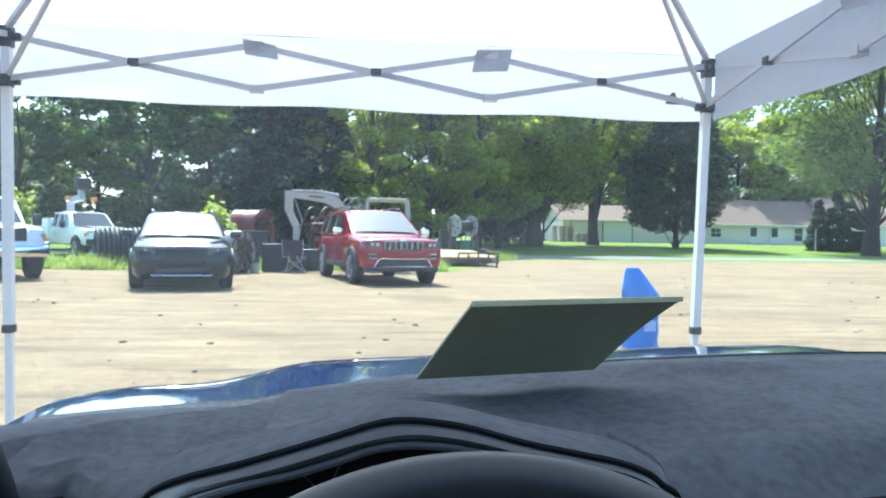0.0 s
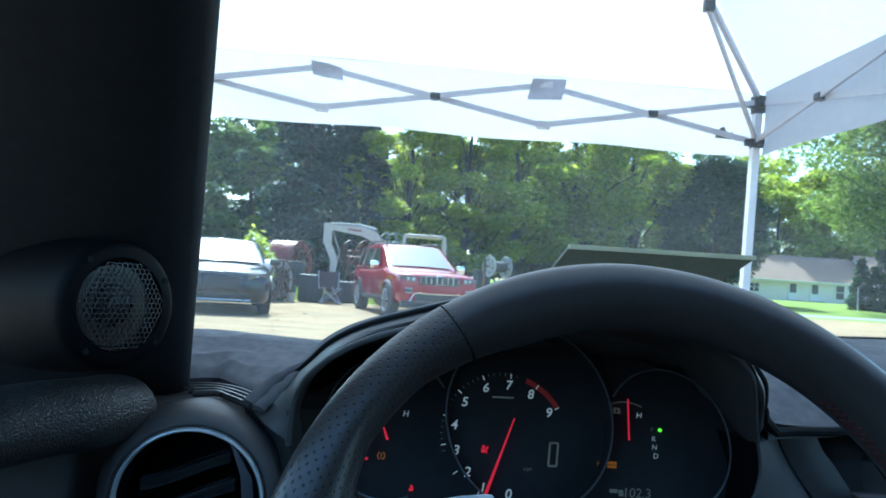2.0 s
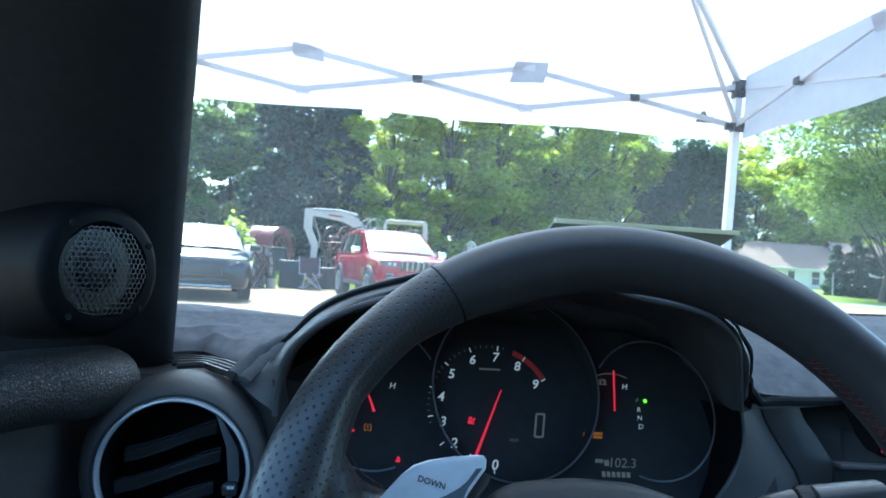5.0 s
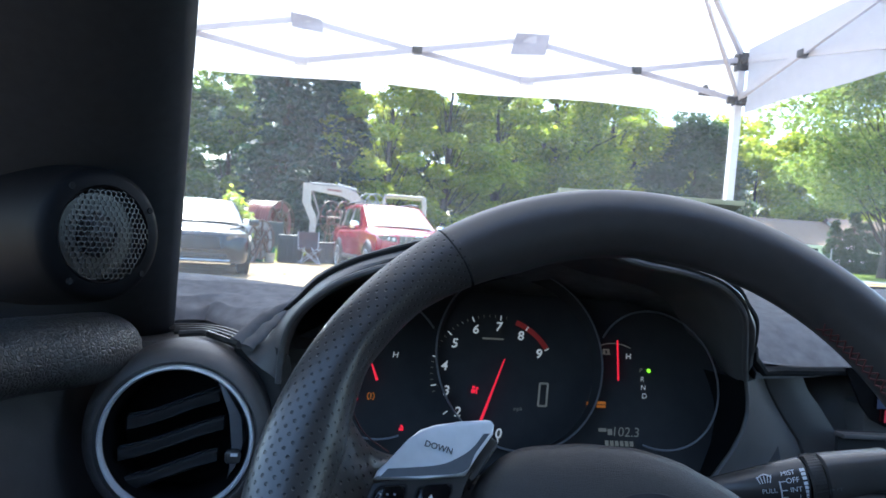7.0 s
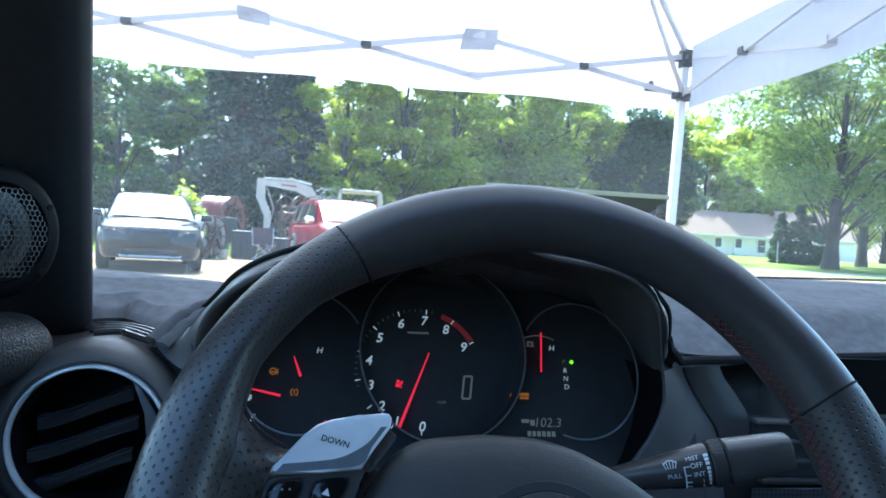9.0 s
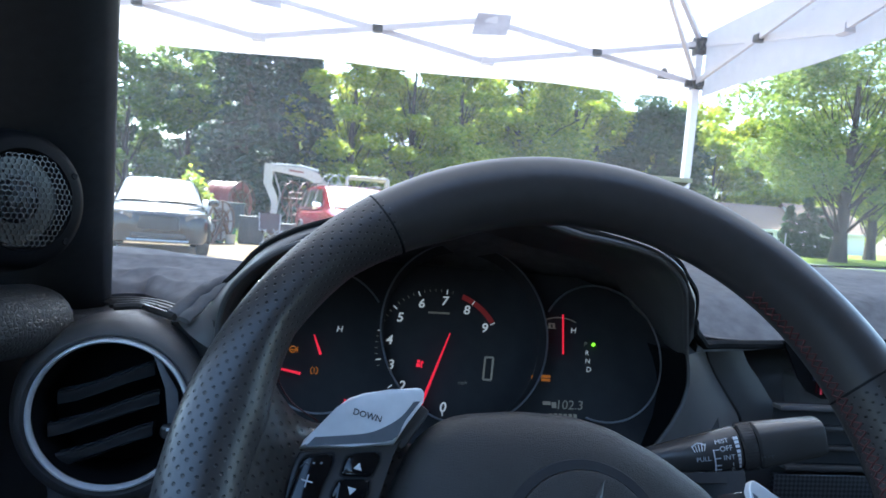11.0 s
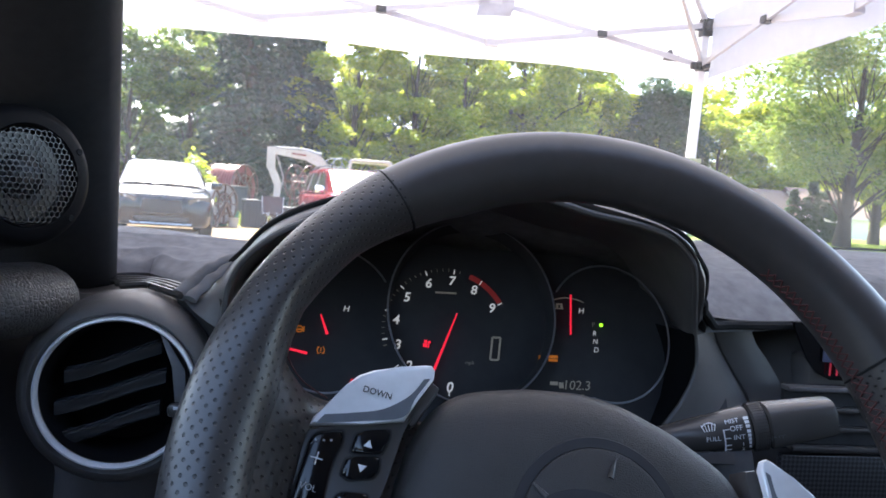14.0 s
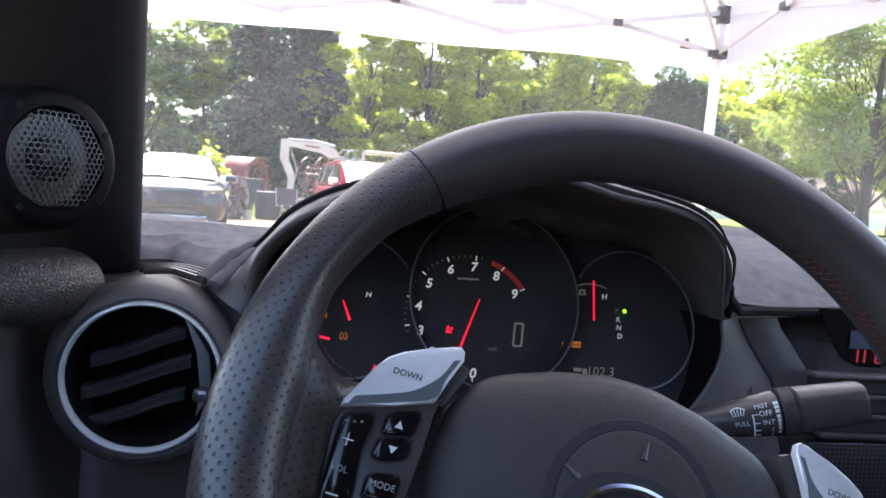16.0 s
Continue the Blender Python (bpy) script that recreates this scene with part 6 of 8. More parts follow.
def crossover():
    car = thing("parked_car", pose(-3.52, 16.30, 0, 0, 0, 193), "dark glossy estate car parked on the gravel", "car")
    w = 1.86
    secs = hull([(-2.30, 0.90, 0.90, 0.0, 0.14), (-2.2, 0.96, 1.0, 0.0, 0.02), (-1.4, 1.0, 1.0, 0.0, 0), (0.0, 1.0, 0.98, 0.0, 0), (0.9, 1.0, 0.97, 0.02, 0), (1.5, 0.99, 0.93, 0.04, 0), (2.05, 0.95, 0.84, 0.05, 0.0), (2.22, 0.91, 0.79, 0.04, 0.01), (2.30, 0.86, 0.72, 0.02, 0.03), (2.32, 0.78, 0.66, 0.02, 0.06)], w, 0.23)
    bm = bmesh.new()
    shell(bm, secs)
    part("body", bm, BLACK_PAINT, car, "glossy black body")
    greenhouse(car, w, 0.975, 1.50, 1.10, 0.16, -1.55, -2.18, BLACK_PAINT, 0.74)
    for sx in (1, -1):
        for y in (1.40, -1.38):
            arch_ring(car, sx * w / 2 * 0.985, y, 0.35, sx, CAR_TRIM, 0.08)
            road_wheel(car, sx * (w / 2 - 0.10), y, 0.35, 0.23, sx)
        part("door_mirror", box(bmesh.new(), (sx * (w / 2 + 0.12), 0.72, 1.05), (0.22, 0.10, 0.14), 0.035), BLACK_PAINT, car)
        bm = bmesh.new()
        prism(bm, [(0.46, 0.66), (0.84, 0.74), (0.86, 0.82), (0.62, 0.80), (0.45, 0.745)], -0.02, 0.02)
        bm.transform(Matrix.Translation((0, 2.315, 0)) @ Matrix(((sx, 0, 0, 0), (0, 0, 1, 0), (0, 1, 0, 0), (0, 0, 0, 1))))
        for v in bm.verts:
            v.co.y -= 0.30 * max(0, abs(v.co.x) - 0.45) ** 1.1
        hl = part("headlight", bm, LAMP_DARK, car, "clear headlight with a dark inside")
        bm = bmesh.new()
        lathe(bm, [(0, 0.012), (0.02, 0.009), (0.034, 0.0), (0.034, -0.03)], 16, Matrix.Translation((sx * 0.62, 2.322 - 0.30 * 0.17 ** 1.1, 0.752)) @ turn(-90, 0, 0).to_4x4())
        part("lens", bm, LAMP_GLASS, hl, "bright round lens")
        part("day_light", box(bmesh.new(), (sx * 0.70, 2.235, 0.42), (0.22, 0.05, 0.025), 0.008), CHROME, car)
        bm = bmesh.new()
        tube(bm, [(sx * 0.60, 0.0, 1.52), (sx * 0.61, -0.3, 1.57), (sx * 0.60, -1.3, 1.56), (sx * 0.58, -1.6, 1.50)], 0.018, 6)
        part("roof_rail", bm, ALLOY, car, "silver roof rail")
    part("grille", box(bmesh.new(), (0, 2.305, 0.60), (0.70, 0.06, 0.24), 0.03), CAR_TRIM, car, "black grille")
    bm = bmesh.new()
    tube(bm, [(-0.36, 2.34, 0.50), (-0.30, 2.342, 0.72), (0.30, 2.342, 0.72), (0.36, 2.34, 0.50)], 0.012, 5)
    part("grille_frame", bm, CAR_TRIM, car)
    part("lower_grille", box(bmesh.new(), (0, 2.306, 0.375), (0.96, 0.05, 0.09), 0.02), CAR_TRIM, car, "black lower grille")
    bm = bmesh.new()
    tube(bm, [(-0.62, 2.27, 0.34), (-0.5, 2.318, 0.285), (0.5, 2.318, 0.285), (0.62, 2.27, 0.34)], 0.020, 6)
    part("skid_trim", bm, ALLOY, car, "silver lower trim")
    return car


def pickup(name, m, label, hood_dark=False):
    """A crew-cab pickup, front at +y."""
    car = thing(name, m, label, "truck")
    w = 2.0
    secs = hull([(-2.9, 0.95, 1.18, 0.0, 0.1), (-2.8, 0.98, 1.22, 0, 0), (-0.9, 0.98, 1.22, 0, 0), (-0.85, 1.0, 1.20, 0, 0), (1.0, 1.0, 1.20, 0.01, 0), (1.6, 1.0, 1.20, 0.05, 0), (2.55, 0.97, 1.14, 0.05, 0), (2.75, 0.93, 1.06, 0.02, 0.05), (2.82, 0.88, 0.96, 0, 0.1)], w, 0.48)
    bm = bmesh.new()
    shell(bm, secs)
    part("body", bm, WHITE_PAINT, car, "white body")
    greenhouse(car, w, 1.20, 1.84, 1.30, 0.62, -0.72, -0.90, WHITE_PAINT, 0.80)
    for sx in (1, -1):
        for y in (1.85, -1.85):
            arch_ring(car, sx * w / 2 * 0.985, y, 0.41, sx, CAR_TRIM, 0.08)
            road_wheel(car, sx * (w / 2 - 0.11), y, 0.41, 0.28, sx)
        part("door_mirror", box(bmesh.new(), (sx * (w / 2 + 0.17), 1.0, 1.32), (0.20, 0.10, 0.28), 0.03), CAR_TRIM, car, "black tall mirror")
        part("headlight", box(bmesh.new(), (sx * 0.78, 2.76, 0.98), (0.28, 0.08, 0.22), 0.03), LAMP_GLASS, car)
        part("side_marker", box(bmesh.new(), (sx * 0.94, 2.66, 0.92), (0.06, 0.14, 0.16), 0.02), ORANGE_LAMP, car, "orange side marker")
    part("grille", box(bmesh.new(), (0, 2.80, 0.98), (1.15, 0.06, 0.30), 0.02), CAR_TRIM, car)
    part("bumper", box(bmesh.new(), (0, 2.88, 0.62), (1.96, 0.20, 0.24), 0.04), CAR_TRIM if hood_dark else CHROME, car, "front bumper")
    return car


suv()
crossover()
pickup("pickup_truck", pose(-8.9, 18.6, 0, 0, 0, 215), "white pickup truck parked at the yard's edge")
work = pickup("utility_truck", pose(-11.6, 33.0, 0, 0, 0, 222), "white utility truck with a folded lift boom", True)
part("hood_panel", box(bmesh.new(), (0, 2.0, 1.225), (1.5, 1.0, 0.03), 0.01, turn(-3, 0, 0)), CAR_TRIM, work, "dark damaged front of the hood")
part("utility_box", box(bmesh.new(), (0, -1.9, 1.15), (2.05, 2.0, 0.85), 0.03), WHITE_PAINT, work, "white utility box")
bm = bmesh.new()
bar(bm, (0, -1.2, 1.5), (0.1, -0.9, 2.35), 0.30)
bar(bm, (0.1, -0.9, 2.35), (0.1, 0.3, 2.50), 0.24)
bar(bm, (0.1, 0.2, 2.45), (0.1, 0.1, 3.0), 0.20)
part("lift_boom", bm, SHADED_STEEL, work, "white folded lift boom")
part("lift_bucket", box(bmesh.new(), (0.1, 0.35, 3.05), (0.55, 0.5, 0.5), 0.06), CAR_TRIM, work, "dark lift bucket")
for x in (-0.45, 0.65):
    part("beacon", box(bmesh.new(), (x, 0.2, 2.42), (0.22, 0.16, 0.16), 0.04), ORANGE_LAMP, work, "orange beacon")

# the wheels and outer skin of the car that the camera sits in
for sx in (-1, 1):
    for y in (1.62, -1.15):
        road_wheel(body, sx * 0.90, y, 0.32, 0.22, sx)
part("roof_skin", box(bmesh.new(), (0.66, -0.72, 1.350), (1.22, 1.86, 0.035), 0.016), CAR_BLUE, body, "blue roof", world=True)
part("side_skin", box(bmesh.new(), (1.58, -0.2, 0.55), (0.04, 2.6, 0.62), 0.015), CAR_BLUE, body, "blue side", world=True)
part("rear_skin", box(bmesh.new(), (0.66, -1.68, 0.62), (1.84, 0.06, 0.76), 0.02), CAR_BLUE, body, "blue tail", world=True)
part("front_skin", box(bmesh.new(), (0.66, 2.36, 0.42), (1.80, 0.14, 0.40), 0.05), CAR_BLUE, body, "blue front bumper", world=True)


# ---- machines and stores along the yard's edge ----
EXC_WHITE = mk("worn cream machine paint", (0.46, 0.43, 0.37), (0.34, 0.31, 0.25), 0.45, scale=14, bump=0.1, big=0.5)
PIPE_RED = mk("dark red conduit", (0.20, 0.030, 0.022), (0.13, 0.022, 0.018), 0.45, scale=12)
EXC_GREY = mk("dull grey machine steel", (0.30, 0.30, 0.29), (0.20, 0.20, 0.19), 0.6, scale=20)
DRUM_GREY = mk("weathered grey drum steel", (0.34, 0.34, 0.33), (0.22, 0.22, 0.22), 0.7, scale=9, bump=0.2)
RUST = mk("rusty dark steel", (0.07, 0.055, 0.045), (0.12, 0.06, 0.035), 0.8, scale=12, bump=0.3)
BIN_BLACK = mk("weathered black plastic", (0.025, 0.027, 0.028), (0.040, 0.040, 0.040), 0.55, scale=10)
GREEN_PLASTIC = mk("green plastic", (0.03, 0.16, 0.09), (0.025, 0.12, 0.07), 0.4, scale=20)
PLANK = mk("weathered planks", (0.36, 0.27, 0.17), (0.24, 0.18, 0.12), 0.8, scale=8, stretch=(1, 6, 1), bump=0.3, per=0.25)
DECK = mk("tan deck planks", (0.50, 0.36, 0.21), (0.38, 0.27, 0.16), 0.9, scale=8, stretch=(1, 6, 1), bump=0.3, per=0.2, spec=0.1)
GALV = mk("galvanised steel", (0.42, 0.44, 0.46), (0.32, 0.34, 0.36), 0.4, 0.7, scale=20)
BLUE_CLOTH = mk("bright blue nylon cloth", (0.045, 0.19, 0.62), (0.035, 0.15, 0.52), 0.6, scale=30, bump=0.3, bscale=18)


def excavator():
    ex = thing("mini_excavator", Matrix.Translation((0.6, 22.6, 0)), "cream mini excavator with a raised folded arm", "excavator")
    for y in (-0.62, 0.62):
        bm = bmesh.new()
        pts = [(math.copysign(0.7, math.cos(a)) + 0.25 * math.cos(a), y, 0.25 + 0.25 * math.sin(a)) for a in np.linspace(0, 6.283, 24, endpoint=False)]
        grid(bm, [[(x, y + s * 0.15, z) for s in (-1, 1)] for x, y, z in pts], close_u=True)
        prism(bm, [(x, z) for x, _, z in pts], -0.14, 0.14, Matrix.Translation((0, y, 0)) @ Matrix(((1, 0, 0, 0), (0, 0, 1, 0), (0, 1, 0, 0), (0, 0, 0, 1))))
        part("track", bm, RUST, ex, "dark rubber track")
    part("house_body", box(bmesh.new(), (0.15, 0, 0.92), (1.6, 1.35, 0.75), 0.12), EXC_WHITE, ex, "cream engine housing")
    for y in (-0.55, 0.55):
        bm = bmesh.new()
        tube(bm, smooth_line([(-0.15, y, 1.25), (-0.12, y, 2.05), (0.02, y, 2.16), (0.95, y, 2.15), (1.10, y, 2.05), (1.12, y, 1.3)], 4), 0.045, 6)
        part("cab_bar", bm, EXC_WHITE, ex, "cream roll bar")
    part("cab_roof", box(bmesh.new(), (0.5, 0, 2.17), (1.15, 1.2, 0.07), 0.03), EXC_WHITE, ex, "cream cab roof")
    part("operator_seat", box(bmesh.new(), (0.45, 0, 1.45), (0.5, 0.5, 0.5), 0.1), CAR_TRIM, ex)

    def beam(name, pts, ws, m, label):
        bm = bmesh.new()
        rows = []
        for (x, z), w in zip(pts, ws):
            rows.append([(x[0] if isinstance(x, tuple) else x, s * 0.10 - 0.6, z + t * w / 2) for s, t in ((-1, -1), (1, -1), (1, 1), (-1, 1))])
        vs = grid(bm, rows, close_v=True)
        cap(bm, vs[0])
        cap(bm, vs[-1])
        return part(name, bm, m, ex, label)

    beam("boom", [(-0.45, 0.9), (-0.62, 1.5), (-0.95, 2.0), (-1.4, 2.17), (-2.3, 2.24)], [0.34, 0.36, 0.34, 0.28, 0.16], EXC_WHITE, "cream bent boom")
    part("paint_bar", box(bmesh.new(), (-1.62, -0.704, 2.19), (0.42, 0.006, 0.045), 0, turn(0, 4, 0)), PIPE_RED, ex, "red bar painted on the boom", smooth=False)
    bm = bmesh.new()
    for a, b, w in (((-2.42, 2.36), (-2.42, 1.75), 0.24), ((-2.42, 1.78), (-2.20, 1.3), 0.22), ((-2.20, 1.32), (-2.22, 0.45), 0.17)):
        bar(bm, (a[0], -0.6, a[1]), (b[0], -0.6, b[1]), w, 0.2)
    part("dipper_arm", bm, EXC_WHITE, ex, "cream dipper arm hanging down")
    bm = bmesh.new()
    tube(bm, [(-0.98, -0.6, 2.24), (-1.55, -0.6, 2.355)], 0.050, 8)
    tube(bm, [(-1.55, -0.6, 2.355), (-2.34, -0.6, 2.36)], 0.030, 8)
    tube(bm, [(-2.30, -0.48, 2.2), (-2.05, -0.45, 1.5), (-2.15, -0.48, 0.9)], 0.025, 6)
    part("ram", bm, EXC_GREY, ex, "steel hydraulic ram and hose")
    bm = bmesh.new()
    prism(bm, [(-0.26, 0.25), (0.16, 0.30), (0.30, -0.05), (0.18, -0.36), (-0.30, -0.38), (-0.12, -0.1)], -0.32, 0.32, Matrix.Translation((-2.20, -0.6, 0.40)) @ Matrix(((1, 0, 0, 0), (0, 0, 1, 0), (0, 1, 0, 0), (0, 0, 0, 1))))
    part("digging_bucket", bm, RUST, ex, "rusty digging bucket")


excavator()


def conduit_reel(x, y, z, r, w, turns, m_pipe, label, yaw=0):
    reel = thing("conduit_reel", Matrix.Translation((x, y, 0)) @ turn(0, 0, yaw).to_4x4(), label, "cable reel", group="reels at the yard's edge")
    bm = bmesh.new()
    for k in range(turns):
        yy = -w / 2 + w * (k + 0.5) / turns
        for rr in (r * 0.96, r * 0.86, r * 0.76):
            tube(bm, [(rr * math.cos(a), yy + 0.02 * math.sin(a * 3 + k), z + rr * math.sin(a)) for a in np.linspace(0, 6.283, 30, endpoint=False)], w / turns * 0.52, 6, closed=True)
    part("conduit_coil", bm, m_pipe, reel, "coiled conduit")
    for s in (-1, 1):
        bm = bmesh.new()
        for rr in (r * 1.06, r * 0.55):
            tube(bm, [(rr * math.cos(a), s * w * 0.56, z + rr * math.sin(a)) for a in np.linspace(0, 6.283, 30, endpoint=False)], 0.025, 6, closed=True)
        for i in range(8):
            a = i * math.pi / 4
            bar(bm, (0.1 * math.cos(a), s * w * 0.56, z + 0.1 * math.sin(a)), (r * 1.06 * math.cos(a), s * w * 0.56, z + r * 1.06 * math.sin(a)), 0.04)
        part("flange", bm, RUST, reel, "spoked flange")
        bm = bmesh.new()
        bar(bm, (-r * 0.8, s * w * 0.66, 0.0), (0, s * w * 0.66, z + 0.05), 0.08)
        bar(bm, (r * 0.8, s * w * 0.66, 0.0), (0, s * w * 0.66, z + 0.05), 0.08)
        part("stand", bm, RUST, reel, "dark steel stand")


conduit_reel(-3.35, 25.0, 1.15, 0.68, 1.0, 9, PIPE_RED, "dark red conduit wound on a dark steel reel", 62)


def spoke_reel(x, y, z, r, w, m, label, yaw):
    """An empty reel: two thin hoops with spokes on a plain stand."""
    reel = thing("empty_reel", Matrix.Translation((x, y, 0)) @ turn(0, 0, yaw).to_4x4(), label, "cable reel", group="reels at the yard's edge")
    for s in (-1, 1):
        bm = bmesh.new()
        for rr in (r, r * 0.42):
            tube(bm, [(rr * math.cos(a), s * w / 2, z + rr * math.sin(a)) for a in np.linspace(0, 6.283, 36, endpoint=False)], 0.016, 6, closed=True)
        for i in range(8):
            a = i * math.pi / 4
            tube(bm, [(0.06 * math.cos(a), s * w / 2, z + 0.06 * math.sin(a)), (r * math.cos(a), s * w / 2, z + r * math.sin(a))], 0.012, 5)
        part("hoop", bm, m, reel, "thin spoked hoop")
        bm = bmesh.new()
        for u in (-0.5, 0.5):
            bar(bm, (u * r, s * w * 0.62, 0.0), (0, s * w * 0.62, z), 0.05)
        part("stand", bm, RUST, reel, "dark steel stand")
    bm = bmesh.new()
    tube(bm, [(0, -w * 0.64, z), (0, w * 0.64, z)], 0.035, 8)
    for i in range(6):
        a = i * math.pi / 3
        tube(bm, [(r * 0.42 * math.cos(a), -w / 2, z + r * 0.42 * math.sin(a)), (r * 0.42 * math.cos(a), w / 2, z + r * 0.42 * math.sin(a))], 0.012, 5)
    part("core", bm, m, reel, "open core of thin bars")


def drum_reel(x, y, z, r, w, yaw):
    """Solid grey flanges with holes, black cable between them."""
    reel = thing("cable_drum", Matrix.Translation((x, y, 0)) @ turn(0, 0, yaw).to_4x4(), "black cable wound on a grey steel drum over the trailer", "cable reel", group="reels at the yard's edge")
    lay = Matrix.Translation((0, 0, z)) @ turn(-90, 0, 0).to_4x4()
    bm = bmesh.new()
    for k in range(14):
        yy = -w * 0.47 + w * 0.94 * (k + 0.5) / 14
        tube(bm, [(r * 0.44 * math.cos(a), yy, z + r * 0.44 * math.sin(a)) for a in np.linspace(0, 6.283, 24, endpoint=False)], w / 28, 6, closed=True)
    part("cable", bm, BIN_BLACK, reel, "turns of black cable")
    for s in (-1, 1):
        bm = bmesh.new()
        o = s * w / 2
        lathe(bm, [(0, o - 0.012), (r * 0.97, o - 0.012), (r, o - 0.022), (r * 1.02, o), (r, o + 0.022), (r * 0.97, o + 0.012), (0, o + 0.012)], 40, lay)
        fl = part("flange", bm, DRUM_GREY, reel, "round grey steel flange")
        for i in range(6):
            a = i * math.pi / 3 + 0.3
            bm = bmesh.new()
            lathe(bm, [(0, 0.017), (r * 0.10, 0.017), (r * 0.10, -0.017), (0, -0.017)], 12, lay @ Matrix.Translation((r * 0.62 * math.cos(a), r * 0.62 * math.sin(a), o)))
            part("hole", bm, CAR_TRIM, fl, "dark round hole", smooth=False)
    bm = bmesh.new()
    tube(bm, [(0, -w * 0.80, z), (0, w * 0.75, z)], 0.035, 8)
    part("axle", bm, RUST, reel, "dark steel axle")
    for s, lean in ((-0.78, 0.06), (0.74, 0.24)):
        bm = bmesh.new()
        for u in (-lean, lean):
            bar(bm, (u, s * w, 0.0), (u * 0.2, s * w, z + 0.30), 0.07)
        bar(bm, (-lean * 0.7, s * w, 0.6), (lean * 0.7, s * w, 0.6), 0.05)
        part("stand", bm, RUST, reel, "black steel stand")


spoke_reel(-1.05, 25.4, 1.45, 0.58, 0.60, mk("dark red hoop paint", (0.13, 0.022, 0.020), (0.09, 0.016, 0.014), 0.5, scale=12), "empty dark red hose reel behind the machine", 58)
spoke_reel(0.10, 26.0, 1.86, 0.54, 0.40, EXC_GREY, "empty grey reel standing behind the machine", 40)
drum_reel(4.72, 31.6, 1.55, 0.46, 0.92, -58)
conduit_reel(-3.1, 20.6, 0.62, 0.50, 0.55, 5, EXC_GREY, "grey pipe coil beside the dark car", 60)


def crate(x, y, sx, sy, sz, label, m=BIN_BLACK, yaw=0.0):
    t = thing("storage_bin", Matrix.Translation((x, y, 0)) @ turn(0, 0, yaw).to_4x4(), label, "storage bin", group="bins at the yard's edge")
    part("bin_body", box(bmesh.new(), (0, 0, sz / 2), (sx, sy, sz), 0.05, taper=(0.94, 0.94)), m, t)
    part("bin_rim", box(bmesh.new(), (0, 0, sz - 0.02), (sx * 0.99, sy * 0.99, 0.07), 0.02), m, t)
    for i in range(4):
        part("bin_rib", box(bmesh.new(), (sx * (-0.36 + 0.24 * i), -sy * 0.49, sz * 0.45), (0.04, 0.04, sz * 0.8), 0.01), m, t)


crate(-2.15, 21.6, 0.72, 0.6, 0.78, "upright black plastic bin with ribs")
crate(-3.25, 24.2, 1.1, 0.9, 1.15, "large black crate below the conduit reel", yaw=10)
crate(-1.2, 22.3, 0.6, 0.6, 0.62, "dark bin behind the folding chair", yaw=20)


def camp_chair():
    t = thing("camp_chair", pose(-1.55, 20.9, 0, 0, 0, 15), "dark folding camp chair with crossed legs", "chair")
    cloth = mk("faded dark canvas", (0.05, 0.05, 0.05), (0.10, 0.05, 0.05), 0.9, scale=20)
    for s in (-1, 1):
        for a, b in (((-0.28, s * 0.25, 0.02), (0.28, s * 0.25, 0.46)), ((0.28, s * 0.25, 0.02), (-0.28, s * 0.25, 0.46))):
            part("leg", tube(bmesh.new(), [a, b], 0.014, 6), GALV, t)
        part("leg", tube(bmesh.new(), [(s * 0.28, -0.25, 0.02), (s * 0.1, 0.25, 0.46)], 0.014, 6), GALV, t)
        part("back_post", tube(bmesh.new(), [(s * 0.28, 0.25, 0.40), (s * 0.30, 0.34, 0.92)], 0.014, 6), GALV, t)
    bm = bmesh.new()
    grid(bm, [[(x, y, 0.44 - 0.07 * math.cos(x * 4) - 0.02 * math.sin(y * 6)) for x in np.linspace(-0.28, 0.28, 7)] for y in np.linspace(-0.25, 0.27, 5)])
    part("seat", bm, cloth, t, "sagging canvas seat")
    bm = bmesh.new()
    grid(bm, [[(x, 0.27 + z * 0.09 + 0.05 * math.cos(x * 4), 0.45 + z * 0.46) for x in np.linspace(-0.29, 0.29, 7)] for z in np.linspace(0, 1, 4)])
    part("backrest", bm, cloth, t, "canvas backrest")


camp_chair()


